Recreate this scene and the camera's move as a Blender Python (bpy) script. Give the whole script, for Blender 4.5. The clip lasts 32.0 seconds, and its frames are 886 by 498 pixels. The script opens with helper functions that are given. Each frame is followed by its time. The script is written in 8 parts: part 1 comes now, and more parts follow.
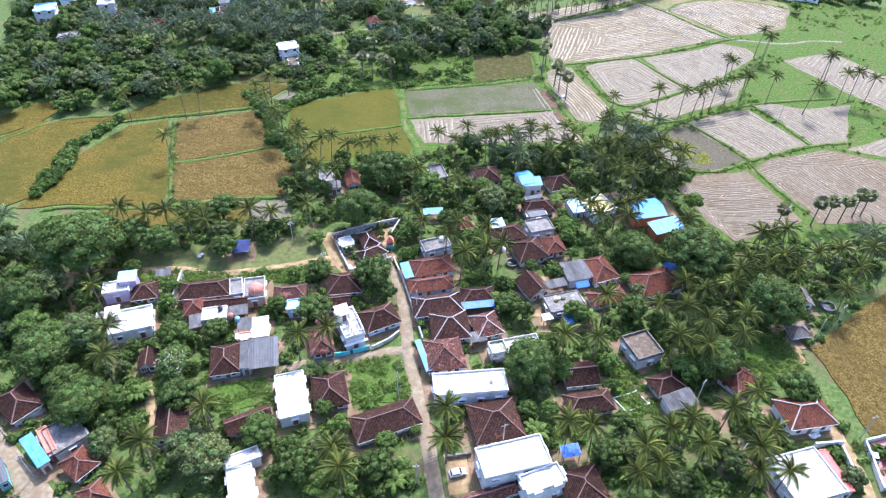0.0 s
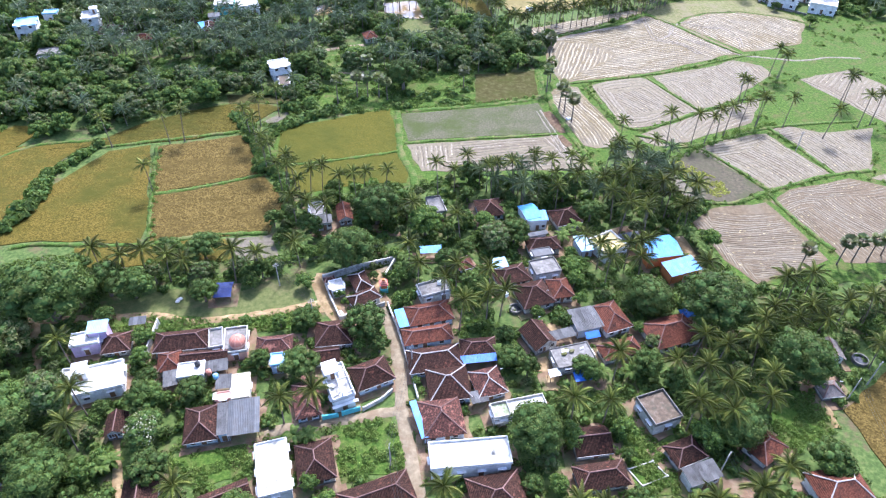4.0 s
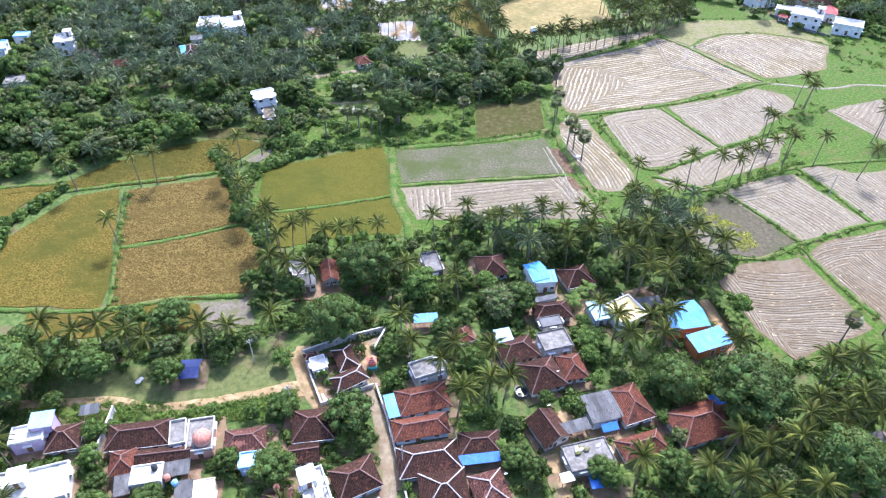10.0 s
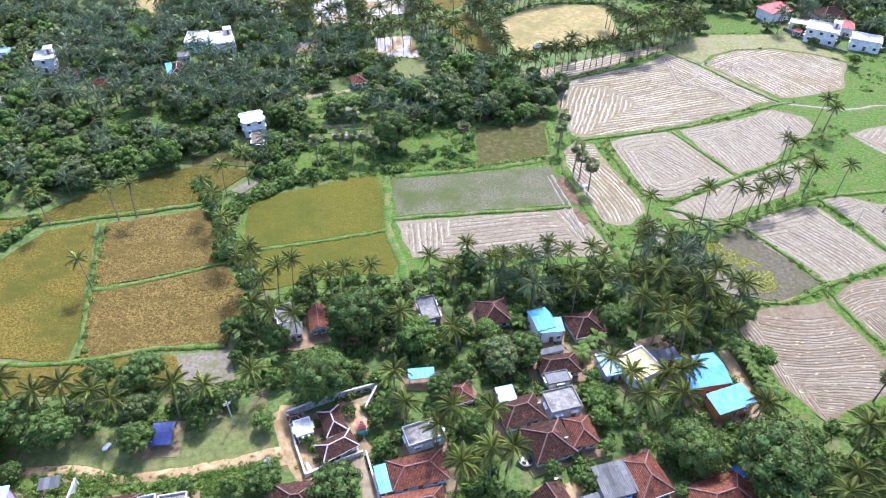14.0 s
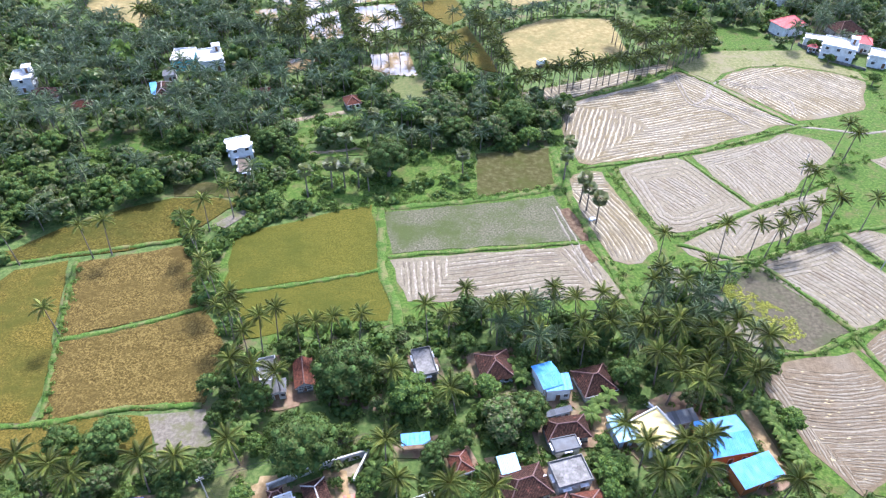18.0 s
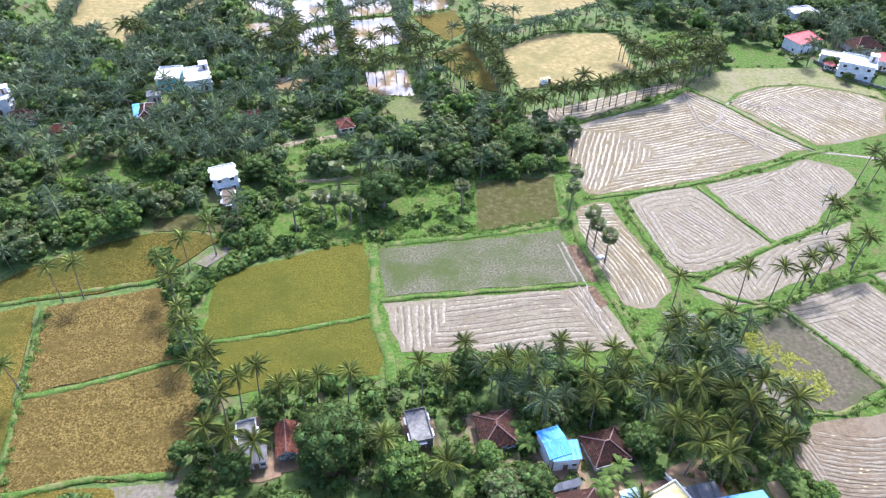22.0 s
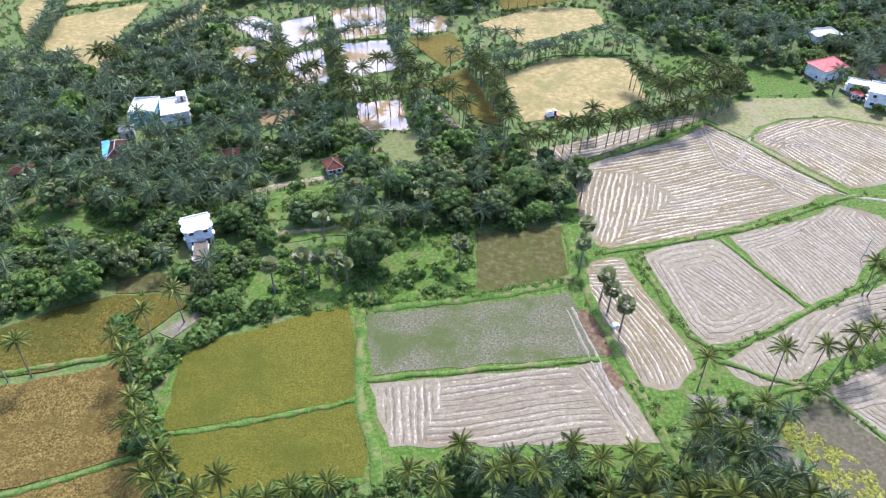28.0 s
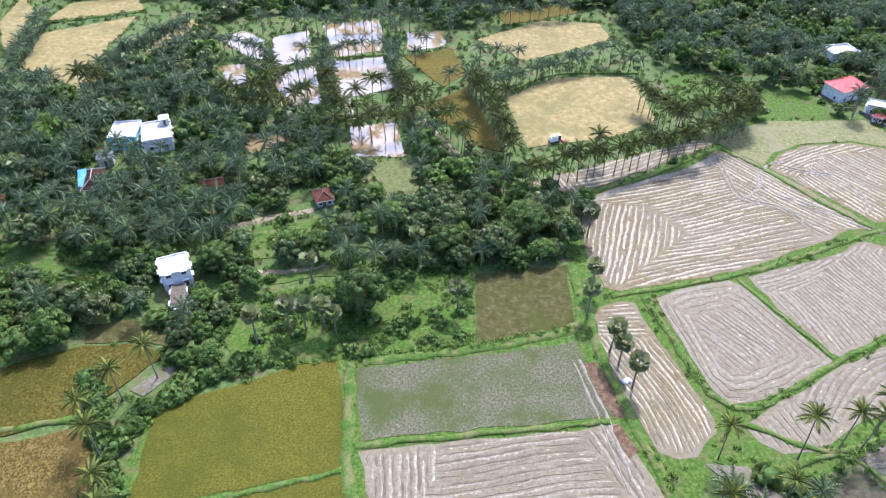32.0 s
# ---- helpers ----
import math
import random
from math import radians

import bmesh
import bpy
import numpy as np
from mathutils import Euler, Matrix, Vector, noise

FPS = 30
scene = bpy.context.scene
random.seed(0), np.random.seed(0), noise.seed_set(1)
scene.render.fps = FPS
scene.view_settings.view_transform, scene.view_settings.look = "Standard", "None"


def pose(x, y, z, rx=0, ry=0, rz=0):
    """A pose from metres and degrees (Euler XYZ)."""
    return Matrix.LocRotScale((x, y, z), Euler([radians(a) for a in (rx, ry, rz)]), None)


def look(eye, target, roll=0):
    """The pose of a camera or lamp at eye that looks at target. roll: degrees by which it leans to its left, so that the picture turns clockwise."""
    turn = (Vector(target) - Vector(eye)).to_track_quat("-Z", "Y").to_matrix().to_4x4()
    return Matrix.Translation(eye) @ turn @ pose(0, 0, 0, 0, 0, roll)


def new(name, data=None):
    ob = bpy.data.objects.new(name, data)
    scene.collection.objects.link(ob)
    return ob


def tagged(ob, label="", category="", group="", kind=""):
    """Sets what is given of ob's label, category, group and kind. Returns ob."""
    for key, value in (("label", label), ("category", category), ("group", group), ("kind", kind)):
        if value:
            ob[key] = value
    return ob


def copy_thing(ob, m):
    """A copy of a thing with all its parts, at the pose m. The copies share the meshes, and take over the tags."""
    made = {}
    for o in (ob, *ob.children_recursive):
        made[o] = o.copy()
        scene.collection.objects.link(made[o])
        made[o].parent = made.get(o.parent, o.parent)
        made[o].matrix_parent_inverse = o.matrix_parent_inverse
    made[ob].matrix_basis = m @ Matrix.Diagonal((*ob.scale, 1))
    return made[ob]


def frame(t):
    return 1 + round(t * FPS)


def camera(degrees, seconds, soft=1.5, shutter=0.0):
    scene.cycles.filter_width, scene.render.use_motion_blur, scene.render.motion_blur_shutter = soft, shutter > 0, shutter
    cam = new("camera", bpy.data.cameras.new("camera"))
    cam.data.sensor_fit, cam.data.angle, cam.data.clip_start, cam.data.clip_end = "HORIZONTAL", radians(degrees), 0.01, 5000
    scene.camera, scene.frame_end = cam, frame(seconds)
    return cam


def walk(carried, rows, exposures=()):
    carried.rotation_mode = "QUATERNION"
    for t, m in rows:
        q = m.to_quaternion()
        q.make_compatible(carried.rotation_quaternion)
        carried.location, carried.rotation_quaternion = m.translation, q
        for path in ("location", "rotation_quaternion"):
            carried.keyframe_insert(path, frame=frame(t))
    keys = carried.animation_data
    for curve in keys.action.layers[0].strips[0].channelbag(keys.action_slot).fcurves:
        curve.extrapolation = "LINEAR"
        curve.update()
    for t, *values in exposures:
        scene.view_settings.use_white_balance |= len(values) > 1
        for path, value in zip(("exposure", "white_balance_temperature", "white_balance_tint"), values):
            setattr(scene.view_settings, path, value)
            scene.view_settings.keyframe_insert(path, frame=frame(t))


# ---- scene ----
# The drone's flight: seconds, place, degrees below level, lean and turn
cam = camera(68.0, 32.0, soft=1.25)
FLIGHT = [
    (0.0, -2.932, -69.471, 121.628, -40.871, 0.820, -0.411),
    (2.0, -2.587, -60.556, 121.427, -40.867, 0.797, -0.360),
    (4.0, -2.236, -51.721, 121.225, -40.858, 0.774, -0.309),
    (6.0, -1.878, -42.960, 121.023, -40.843, 0.752, -0.258),
    (8.0, -1.515, -34.266, 120.820, -40.824, 0.729, -0.207),
    (10.0, -1.145, -25.630, 120.616, -40.799, 0.706, -0.155),
    (12.0, -0.770, -17.045, 120.412, -40.769, 0.683, -0.104),
    (14.0, -0.388, -8.504, 120.206, -40.735, 0.660, -0.052),
    (16.0, 0.000, 0.000, 120.000, -40.695, 0.637, 0.000),
    (18.0, 0.394, 8.475, 119.793, -40.650, 0.615, 0.052),
    (20.0, 0.794, 16.927, 119.585, -40.599, 0.592, 0.104),
    (22.0, 1.200, 25.365, 119.377, -40.544, 0.569, 0.157),
    (24.0, 1.613, 33.796, 119.168, -40.484, 0.546, 0.210),
    (26.0, 2.031, 42.227, 118.958, -40.418, 0.523, 0.262),
    (28.0, 2.456, 50.665, 118.747, -40.347, 0.500, 0.315),
    (30.0, 2.886, 59.118, 118.535, -40.271, 0.478, 0.368),
    (32.0, 3.323, 67.593, 118.323, -40.190, 0.455, 0.422),
]
walk(cam, [(t, pose(x, y, z, 90 + pitch, 0, yaw) @ pose(0, 0, 0, 0, 0, roll)) for t, x, y, z, pitch, roll, yaw in FLIGHT],
     exposures=[(0.0, 1.68, 5370, 21), (12.0, 1.76, 5370, 21), (22.0, 1.73, 5370, 21), (32.0, 1.53, 5370, 21)])


# ---- light ----
SUN_ELEVATION, SUN_AZIMUTH = 54.0, 16.0   # azimuth: degrees to the right of the flight's direction
world = bpy.data.worlds.new("sky")
scene.world = world
world.use_nodes = True
sky = world.node_tree.nodes.new("ShaderNodeTexSky")
sky.sky_type, sky.sun_disc = "NISHITA", False
sky.sun_elevation, sky.sun_rotation = radians(SUN_ELEVATION), radians(SUN_AZIMUTH)
sky.air_density, sky.dust_density = 1.0, 3.0
world.node_tree.links.new(sky.outputs[0], world.node_tree.nodes["Background"].inputs[0])
world.node_tree.nodes["Background"].inputs[1].default_value = 0.15
sun = new("sun", bpy.data.lights.new("sun", "SUN"))
sun.data.energy, sun.data.angle, sun.data.color = 2.45, radians(4.0), (1.0, 0.95, 0.87)
_az, _el = radians(SUN_AZIMUTH), radians(SUN_ELEVATION)
sun.matrix_world = look((math.sin(_az) * math.cos(_el) * 300, math.cos(_az) * math.cos(_el) * 300 + 150, math.sin(_el) * 300), (0, 150, 0))


# ---- materials ----
def material(name, colours, scale=1.0, rough=0.85, bump=0.0, bump_scale=6.0, spots=None, island=0.0, each=0.0, glow_share=0.0, metal=0.0, wave=None, gloss=None, shine=0.5, spot_scale=0.15, spot_edge=(0.48, 0.62), ior=1.5):
    """A surface with two scales of mottling between its colours. spots: a colour of larger patches; island / each: change of
    value from piece to piece / thing to thing; glow_share: light that shines through leaves; wave: (spacing, turn) of fine ribs;
    gloss: roughness inside the patches."""
    m = bpy.data.materials.new(name)
    m.use_nodes = True
    nt = m.node_tree
    nodes, link = nt.nodes, nt.links.new
    shader = nodes["Principled BSDF"]
    shader.inputs["Roughness"].default_value = rough
    shader.inputs["Metallic"].default_value = metal
    shader.inputs["IOR"].default_value = ior
    shader.inputs["Specular IOR Level"].default_value = shine
    coord = nodes.new("ShaderNodeTexCoord")
    where = coord.outputs["Object"]
    if each:
        info = nodes.new("ShaderNodeObjectInfo")
        shift = nodes.new("ShaderNodeVectorMath")
        shift.operation = "MULTIPLY_ADD"
        link(info.outputs["Random"], shift.inputs[0])
        shift.inputs[1].default_value = (91.0, 57.0, 33.0)
        link(where, shift.inputs[2])
        where = shift.outputs[0]
    noise_a = nodes.new("ShaderNodeTexNoise")
    noise_a.inputs["Scale"].default_value, noise_a.inputs["Detail"].default_value, noise_a.inputs["Roughness"].default_value = scale, 6.0, 0.65
    link(where, noise_a.inputs["Vector"])
    ramp = nodes.new("ShaderNodeValToRGB")
    ramp.color_ramp.elements[0].position, ramp.color_ramp.elements[1].position = 0.37, 0.63
    ramp.color_ramp.elements[0].color, ramp.color_ramp.elements[1].color = (*colours[0], 1), (*colours[-1], 1)
    for i, c in enumerate(colours[1:-1]):
        ramp.color_ramp.elements.new(0.37 + 0.26 * (i + 1) / (len(colours) - 1)).color = (*c, 1)
    link(noise_a.outputs["Fac"], ramp.inputs["Fac"])
    colour = ramp.outputs["Color"]
    if spots:
        noise_b = nodes.new("ShaderNodeTexNoise")
        noise_b.inputs["Scale"].default_value, noise_b.inputs["Detail"].default_value, noise_b.inputs["Roughness"].default_value = spot_scale, 7.0, 0.7
        link(where, noise_b.inputs["Vector"])
        edge = nodes.new("ShaderNodeMapRange")
        edge.inputs["From Min"].default_value, edge.inputs["From Max"].default_value = spot_edge
        link(noise_b.outputs["Fac"], edge.inputs["Value"])
        mix = nodes.new("ShaderNodeMix")
        mix.data_type = "RGBA"
        link(edge.outputs[0], mix.inputs["Factor"])
        link(colour, mix.inputs["A"])
        mix.inputs["B"].default_value = (*spots, 1)
        colour = mix.outputs["Result"]
        if gloss is not None:
            rough_mix = nodes.new("ShaderNodeMapRange")
            rough_mix.inputs["To Min"].default_value, rough_mix.inputs["To Max"].default_value = rough, gloss
            link(edge.outputs[0], rough_mix.inputs["Value"])
            link(rough_mix.outputs[0], shader.inputs["Roughness"])
    if island or each:
        hsv = nodes.new("ShaderNodeHueSaturation")
        value = None
        for amount, kind, socket in ((island, "ShaderNodeNewGeometry", "Random Per Island"), (each, "ShaderNodeObjectInfo", "Random")):
            if amount:
                part_value = nodes.new("ShaderNodeMapRange")
                part_value.inputs["To Min"].default_value, part_value.inputs["To Max"].default_value = 1 - amount, 1 + amount
                link(nodes.new(kind).outputs[socket], part_value.inputs["Value"])
                if value:
                    times = nodes.new("ShaderNodeMath")
                    times.operation = "MULTIPLY"
                    link(value, times.inputs[0])
                    link(part_value.outputs[0], times.inputs[1])
                    value = times.outputs[0]
                else:
                    value = part_value.outputs[0]
        link(value, hsv.inputs["Value"])
        link(colour, hsv.inputs["Color"])
        colour = hsv.outputs["Color"]
    link(colour, shader.inputs["Base Color"])
    height = None
    if bump:
        noise_c = nodes.new("ShaderNodeTexNoise")
        noise_c.inputs["Scale"].default_value, noise_c.inputs["Detail"].default_value = bump_scale, 5.0
        link(where, noise_c.inputs["Vector"])
        height = noise_c.outputs["Fac"]
    if wave:
        turned = nodes.new("ShaderNodeMapping")
        turned.inputs["Rotation"].default_value = (0, 0, radians(wave[1]))
        link(coord.outputs["Object"], turned.inputs["Vector"])
        ribs = nodes.new("ShaderNodeTexWave")
        ribs.inputs["Scale"].default_value, ribs.inputs["Distortion"].default_value = 0.314 / wave[0], 0.4
        link(turned.outputs[0], ribs.inputs["Vector"])
        if height:
            total = nodes.new("ShaderNodeMath")
            total.operation = "ADD"
            link(height, total.inputs[0])
            link(ribs.outputs["Fac"], total.inputs[1])
            height = total.outputs[0]
        else:
            height = ribs.outputs["Fac"]
    if height:
        relief = nodes.new("ShaderNodeBump")
        relief.inputs["Strength"].default_value, relief.inputs["Distance"].default_value = min(1.0, bump or 0.5), 0.12
        link(height, relief.inputs["Height"])
        link(relief.outputs[0], shader.inputs["Normal"])
    if glow_share:
        glow = nodes.new("ShaderNodeBsdfTranslucent")
        link(colour, glow.inputs["Color"])
        blend = nodes.new("ShaderNodeMixShader")
        blend.inputs[0].default_value = glow_share
        link(shader.outputs[0], blend.inputs[1])
        link(glow.outputs[0], blend.inputs[2])
        link(blend.outputs[0], nodes["Material Output"].inputs["Surface"])
    return m


M = {
    "scrub": material("scrub", [(0.045, 0.075, 0.018), (0.07, 0.11, 0.026), (0.11, 0.14, 0.04)], 0.9, bump=1.0, bump_scale=1.6, spots=(0.12, 0.092, 0.048), spot_scale=0.13, spot_edge=(0.52, 0.64), shine=0.12),
    "grass": material("grass", [(0.03, 0.066, 0.009), (0.055, 0.1, 0.014), (0.1, 0.14, 0.028)], 1.1, bump=1.0, bump_scale=2.4, spots=(0.1, 0.093, 0.034), spot_scale=0.2, spot_edge=(0.5, 0.68), shine=0.08),
    "lawn": material("lawn", [(0.07, 0.09, 0.026), (0.098, 0.112, 0.034), (0.132, 0.136, 0.05)], 0.7, bump=0.9, bump_scale=3.5, spots=(0.17, 0.135, 0.07), spot_scale=0.09, spot_edge=(0.54, 0.72), shine=0.12),
    "bund": material("bund", [(0.0351, 0.0765, 0.0093), (0.0546, 0.1037, 0.0136), (0.0842, 0.1292, 0.0255)], 1.6, bump=1.0, bump_scale=4.0, spots=(0.13, 0.125, 0.045), spot_scale=0.3, shine=0.12),
    "earth": material("earth", [(0.21, 0.148, 0.07), (0.28, 0.2, 0.1), (0.34, 0.255, 0.14)], 0.6, bump=0.5, bump_scale=3.0, spots=(0.22, 0.15, 0.07), spot_scale=0.2, shine=0.12),
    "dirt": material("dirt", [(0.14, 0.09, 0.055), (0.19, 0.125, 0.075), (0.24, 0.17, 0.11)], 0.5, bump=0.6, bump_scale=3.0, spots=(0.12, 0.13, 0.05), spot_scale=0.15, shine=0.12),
    "concrete_road": material("concrete_road", [(0.155, 0.122, 0.07), (0.205, 0.162, 0.096), (0.25, 0.203, 0.125)], 0.8, bump=0.3, spots=(0.16, 0.113, 0.06), spot_scale=0.25),
    "ripe": material("ripe_paddy", [(0.04624, 0.03937, 0.0065), (0.08976, 0.06985, 0.0117), (0.1523, 0.1143, 0.0234)], 2.3, bump=1.0, bump_scale=2.4, spots=(0.05712, 0.05715, 0.0091), spot_scale=0.06, spot_edge=(0.46, 0.64), shine=0.06),
    # The ripe tones about a quarter darker, for one field.
    "ripe_wet": material("flattened_dark_paddy", [(0.034, 0.031, 0.005), (0.066, 0.055, 0.009), (0.112, 0.09, 0.018)], 1.9, bump=1.0, bump_scale=2.4, spots=(0.042, 0.045, 0.007), spot_scale=0.06, spot_edge=(0.46, 0.64), shine=0.06),
    "lush": material("yellow_green_paddy", [(0.04859, 0.05184, 0.0052), (0.07684, 0.07236, 0.0085), (0.1073, 0.09612, 0.0135)], 2.4, bump=1.0, bump_scale=4.0, spots=(0.0452, 0.054, 0.006), spot_scale=0.045, spot_edge=(0.44, 0.7), shine=0.08),
    "lodged": material("lodged_paddy", [(0.0408, 0.0276, 0.0072), (0.0888, 0.0636, 0.0156), (0.168, 0.1236, 0.0372)], 2.3, bump=1.0, bump_scale=1.8, spots=(0.072, 0.0516, 0.0132), spot_scale=0.12, spot_edge=(0.48, 0.66), shine=0.06),
    "stubble": material("stubble", [(0.16, 0.125, 0.045), (0.21, 0.165, 0.062), (0.27, 0.215, 0.09)], 0.4, bump=0.8, bump_scale=2.0, spots=(0.15, 0.13, 0.045), spot_scale=0.07, shine=0.12),
    "mud": material("wet_mud", [(0.135, 0.114, 0.071), (0.162, 0.137, 0.087), (0.196, 0.166, 0.106)], 0.9, rough=0.75, shine=0.12, bump=0.9, bump_scale=2.2, spots=(0.118, 0.088, 0.049), gloss=0.5, spot_scale=0.06, spot_edge=(0.5, 0.66)),
    "rose_mud": material("drying_brown_mud", [(0.1086, 0.08184, 0.04816), (0.1334, 0.1012, 0.0602), (0.1656, 0.1276, 0.0774)], 0.7, rough=0.8, shine=0.1, bump=0.9, bump_scale=2.2, spots=(0.1518, 0.1232, 0.0817), spot_scale=0.06, spot_edge=(0.5, 0.66)),
    "brown_mud": material("brown_wet_mud", [(0.105, 0.08, 0.038), (0.14, 0.109, 0.053), (0.182, 0.147, 0.077)], 0.9, rough=0.75, shine=0.12, bump=0.9, bump_scale=2.2, spots=(0.15, 0.125, 0.078), gloss=0.5, spot_scale=0.05, spot_edge=(0.46, 0.64)),
    "clod": material("straw_wisp", [(0.3, 0.24, 0.11), (0.44, 0.37, 0.19)], 0.6, rough=0.85, island=0.3),
    "ridge": material("mud_ridge", [(0.07, 0.054, 0.03), (0.098, 0.078, 0.046), (0.13, 0.107, 0.066)], 0.6, rough=0.85, bump=0.7, bump_scale=4.0, island=0.1),
    # Straw tone with the furrow water's sky reflection put into the colour.
    "straw_sheen_ridge": material("straw_sky_sheen_ridge", [(0.19, 0.16, 0.1), (0.275, 0.237, 0.153), (0.37, 0.33, 0.228)], 1.1, rough=0.8, shine=0.2, bump=0.7, bump_scale=4.0, island=0.1),
    "pale_ridge": material("pale_mud_ridge", [(0.17, 0.142, 0.096), (0.21, 0.18, 0.127), (0.32, 0.285, 0.215)], 1.4, rough=0.8, shine=0.2, bump=0.7, bump_scale=4.0, island=0.12),
    "moss": material("mossy_whitewash", [(0.16, 0.2, 0.09), (0.3, 0.31, 0.21), (0.5, 0.49, 0.42)], 1.2, bump=0.5, spots=(0.12, 0.17, 0.06), spot_scale=0.6),
    "grey_ridge": material("grey_mud_ridge", [(0.15, 0.128, 0.087), (0.182, 0.158, 0.11), (0.225, 0.196, 0.142)], 0.9, rough=0.8, shine=0.2, bump=0.7, bump_scale=4.0, island=0.1),
    "sprout": material("sprouting_paddy", [(0.056, 0.055, 0.024), (0.086, 0.083, 0.045), (0.142, 0.135, 0.09)], 1.8, rough=0.75, shine=0.1, bump=0.8, bump_scale=4.0, spots=(0.052, 0.066, 0.016), spot_scale=0.06, spot_edge=(0.44, 0.6)),
    "bog": material("muddy_pond", [(0.044, 0.042, 0.012), (0.06, 0.056, 0.018), (0.088, 0.08, 0.034)], 0.5, rough=0.9, shine=0.05, bump=0.3, spots=(0.05, 0.056, 0.013), spot_scale=0.09),
    "dark_pond": material("grey_brown_pond_mud", [(0.048, 0.041, 0.022), (0.07, 0.059, 0.033), (0.098, 0.083, 0.05)], 0.9, rough=0.7, shine=0.12, bump=0.4, spots=(0.055, 0.056, 0.022), spot_scale=0.12),
    "water": material("pond_water", [(0.19, 0.135, 0.06), (0.23, 0.165, 0.08)], 0.05, rough=0.02, shine=0.9, bump=0.02, bump_scale=1.5, ior=1.75),
    "leaf": material("leaf", [(0.05, 0.082, 0.02), (0.078, 0.112, 0.027), (0.118, 0.147, 0.036)], 0.6, rough=0.5, shine=0.12, island=0.24, each=0.3, glow_share=0.42, spots=(0.1, 0.148, 0.03), spot_scale=0.1, spot_edge=(0.48, 0.62)),
    "leaf_bright": material("bright_leaf", [(0.09, 0.155, 0.03), (0.13, 0.198, 0.04), (0.175, 0.228, 0.054)], 0.6, rough=0.55, shine=0.16, island=0.25, each=0.25, glow_share=0.48),
    "leaf_olive": material("olive_leaf", [(0.1, 0.12, 0.038), (0.135, 0.152, 0.048), (0.172, 0.184, 0.066)], 0.6, rough=0.45, shine=0.35, island=0.24, each=0.25, glow_share=0.4, spots=(0.085, 0.124, 0.038), spot_scale=0.1, spot_edge=(0.47, 0.6)),
    "palm_leaf": material("palm_leaf", [(0.0572, 0.0775, 0.0149), (0.1014, 0.1225, 0.0218), (0.1716, 0.1775, 0.0345)], 0.7, rough=0.4, shine=0.25, island=0.6, each=0.2, glow_share=0.3),
    # Paler, bluer copy of palm_leaf: distance haze is put into the colour.
    "hazed_palm": material("hazed_palm_leaf", [(0.085, 0.13, 0.048), (0.128, 0.172, 0.066), (0.19, 0.22, 0.09)], 0.5, rough=0.4, shine=0.8, island=0.3, glow_share=0.38, spots=(0.09, 0.135, 0.056), spot_scale=0.09, spot_edge=(0.47, 0.6)),
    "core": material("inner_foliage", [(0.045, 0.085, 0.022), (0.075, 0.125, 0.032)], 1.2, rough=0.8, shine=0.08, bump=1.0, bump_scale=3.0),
    "bark": material("bark", [(0.13, 0.1, 0.075), (0.2, 0.165, 0.13)], 2.0, bump=0.8),
    "tile_dark": material("weathered_roof_tile", [(0.0161, 0.0094, 0.0074), (0.0365, 0.0197, 0.0139), (0.0765, 0.0385, 0.0271)], 3.2, bump=0.6, bump_scale=5, spots=(0.15, 0.062, 0.04), spot_scale=0.9, spot_edge=(0.57, 0.68), each=0.3, wave=(0.3, 0), shine=0.08),
    "tile_red": material("red_roof_tile", [(0.055, 0.022, 0.014), (0.115, 0.042, 0.025), (0.18, 0.07, 0.042)], 3.2, bump=0.6, bump_scale=5, spots=(0.04, 0.022, 0.017), spot_scale=0.6, spot_edge=(0.5, 0.66), each=0.25, wave=(0.3, 0), shine=0.08),
    "tile_patchy": material("patchy_roof_tile", [(0.03, 0.016, 0.013), (0.07, 0.03, 0.021), (0.15, 0.062, 0.042)], 2.8, bump=0.5, bump_scale=5, spots=(0.26, 0.115, 0.08), spot_scale=0.7, spot_edge=(0.54, 0.64), each=0.2, wave=(0.3, 0), shine=0.2),
    "mortar": material("ridge_mortar", [(0.33, 0.29, 0.26), (0.47, 0.43, 0.4)], 1.5),
    "tile_cap": material("ridge_tile", [(0.13, 0.07, 0.055), (0.2, 0.12, 0.1)], 1.5, each=0.25),
    "white": material("white_paint", [(0.56, 0.56, 0.54), (0.66, 0.66, 0.64), (0.74, 0.74, 0.72)], 0.5, spots=(0.4, 0.395, 0.35), spot_scale=0.4, spot_edge=(0.52, 0.72), bump=0.1),
    "limewash": material("limewash", [(0.37, 0.355, 0.31), (0.51, 0.495, 0.445), (0.61, 0.595, 0.55)], 0.9, spots=(0.2, 0.19, 0.15), spot_scale=0.4, spot_edge=(0.48, 0.68), each=0.12),
    "blue_wall": material("pale_blue_wall", [(0.36, 0.45, 0.56), (0.44, 0.52, 0.62)], 0.8, spots=(0.42, 0.44, 0.44), spot_scale=0.5),
    "turquoise": material("turquoise_paint", [(0.1, 0.42, 0.45), (0.14, 0.5, 0.52)], 0.8),
    "lilac": material("lilac_paint", [(0.52, 0.4, 0.58), (0.6, 0.47, 0.65)], 0.7, spots=(0.45, 0.38, 0.48), spot_scale=0.5),
    "cream": material("cream_plaster", [(0.55, 0.5, 0.36), (0.64, 0.58, 0.43)], 0.7, spots=(0.48, 0.42, 0.32), spot_scale=0.4),
    "yellow": material("yellow_terrace", [(0.62, 0.5, 0.2), (0.7, 0.57, 0.25)], 0.7),
    "peach": material("peach_plaster", [(0.6, 0.34, 0.25), (0.66, 0.4, 0.3)], 0.7),
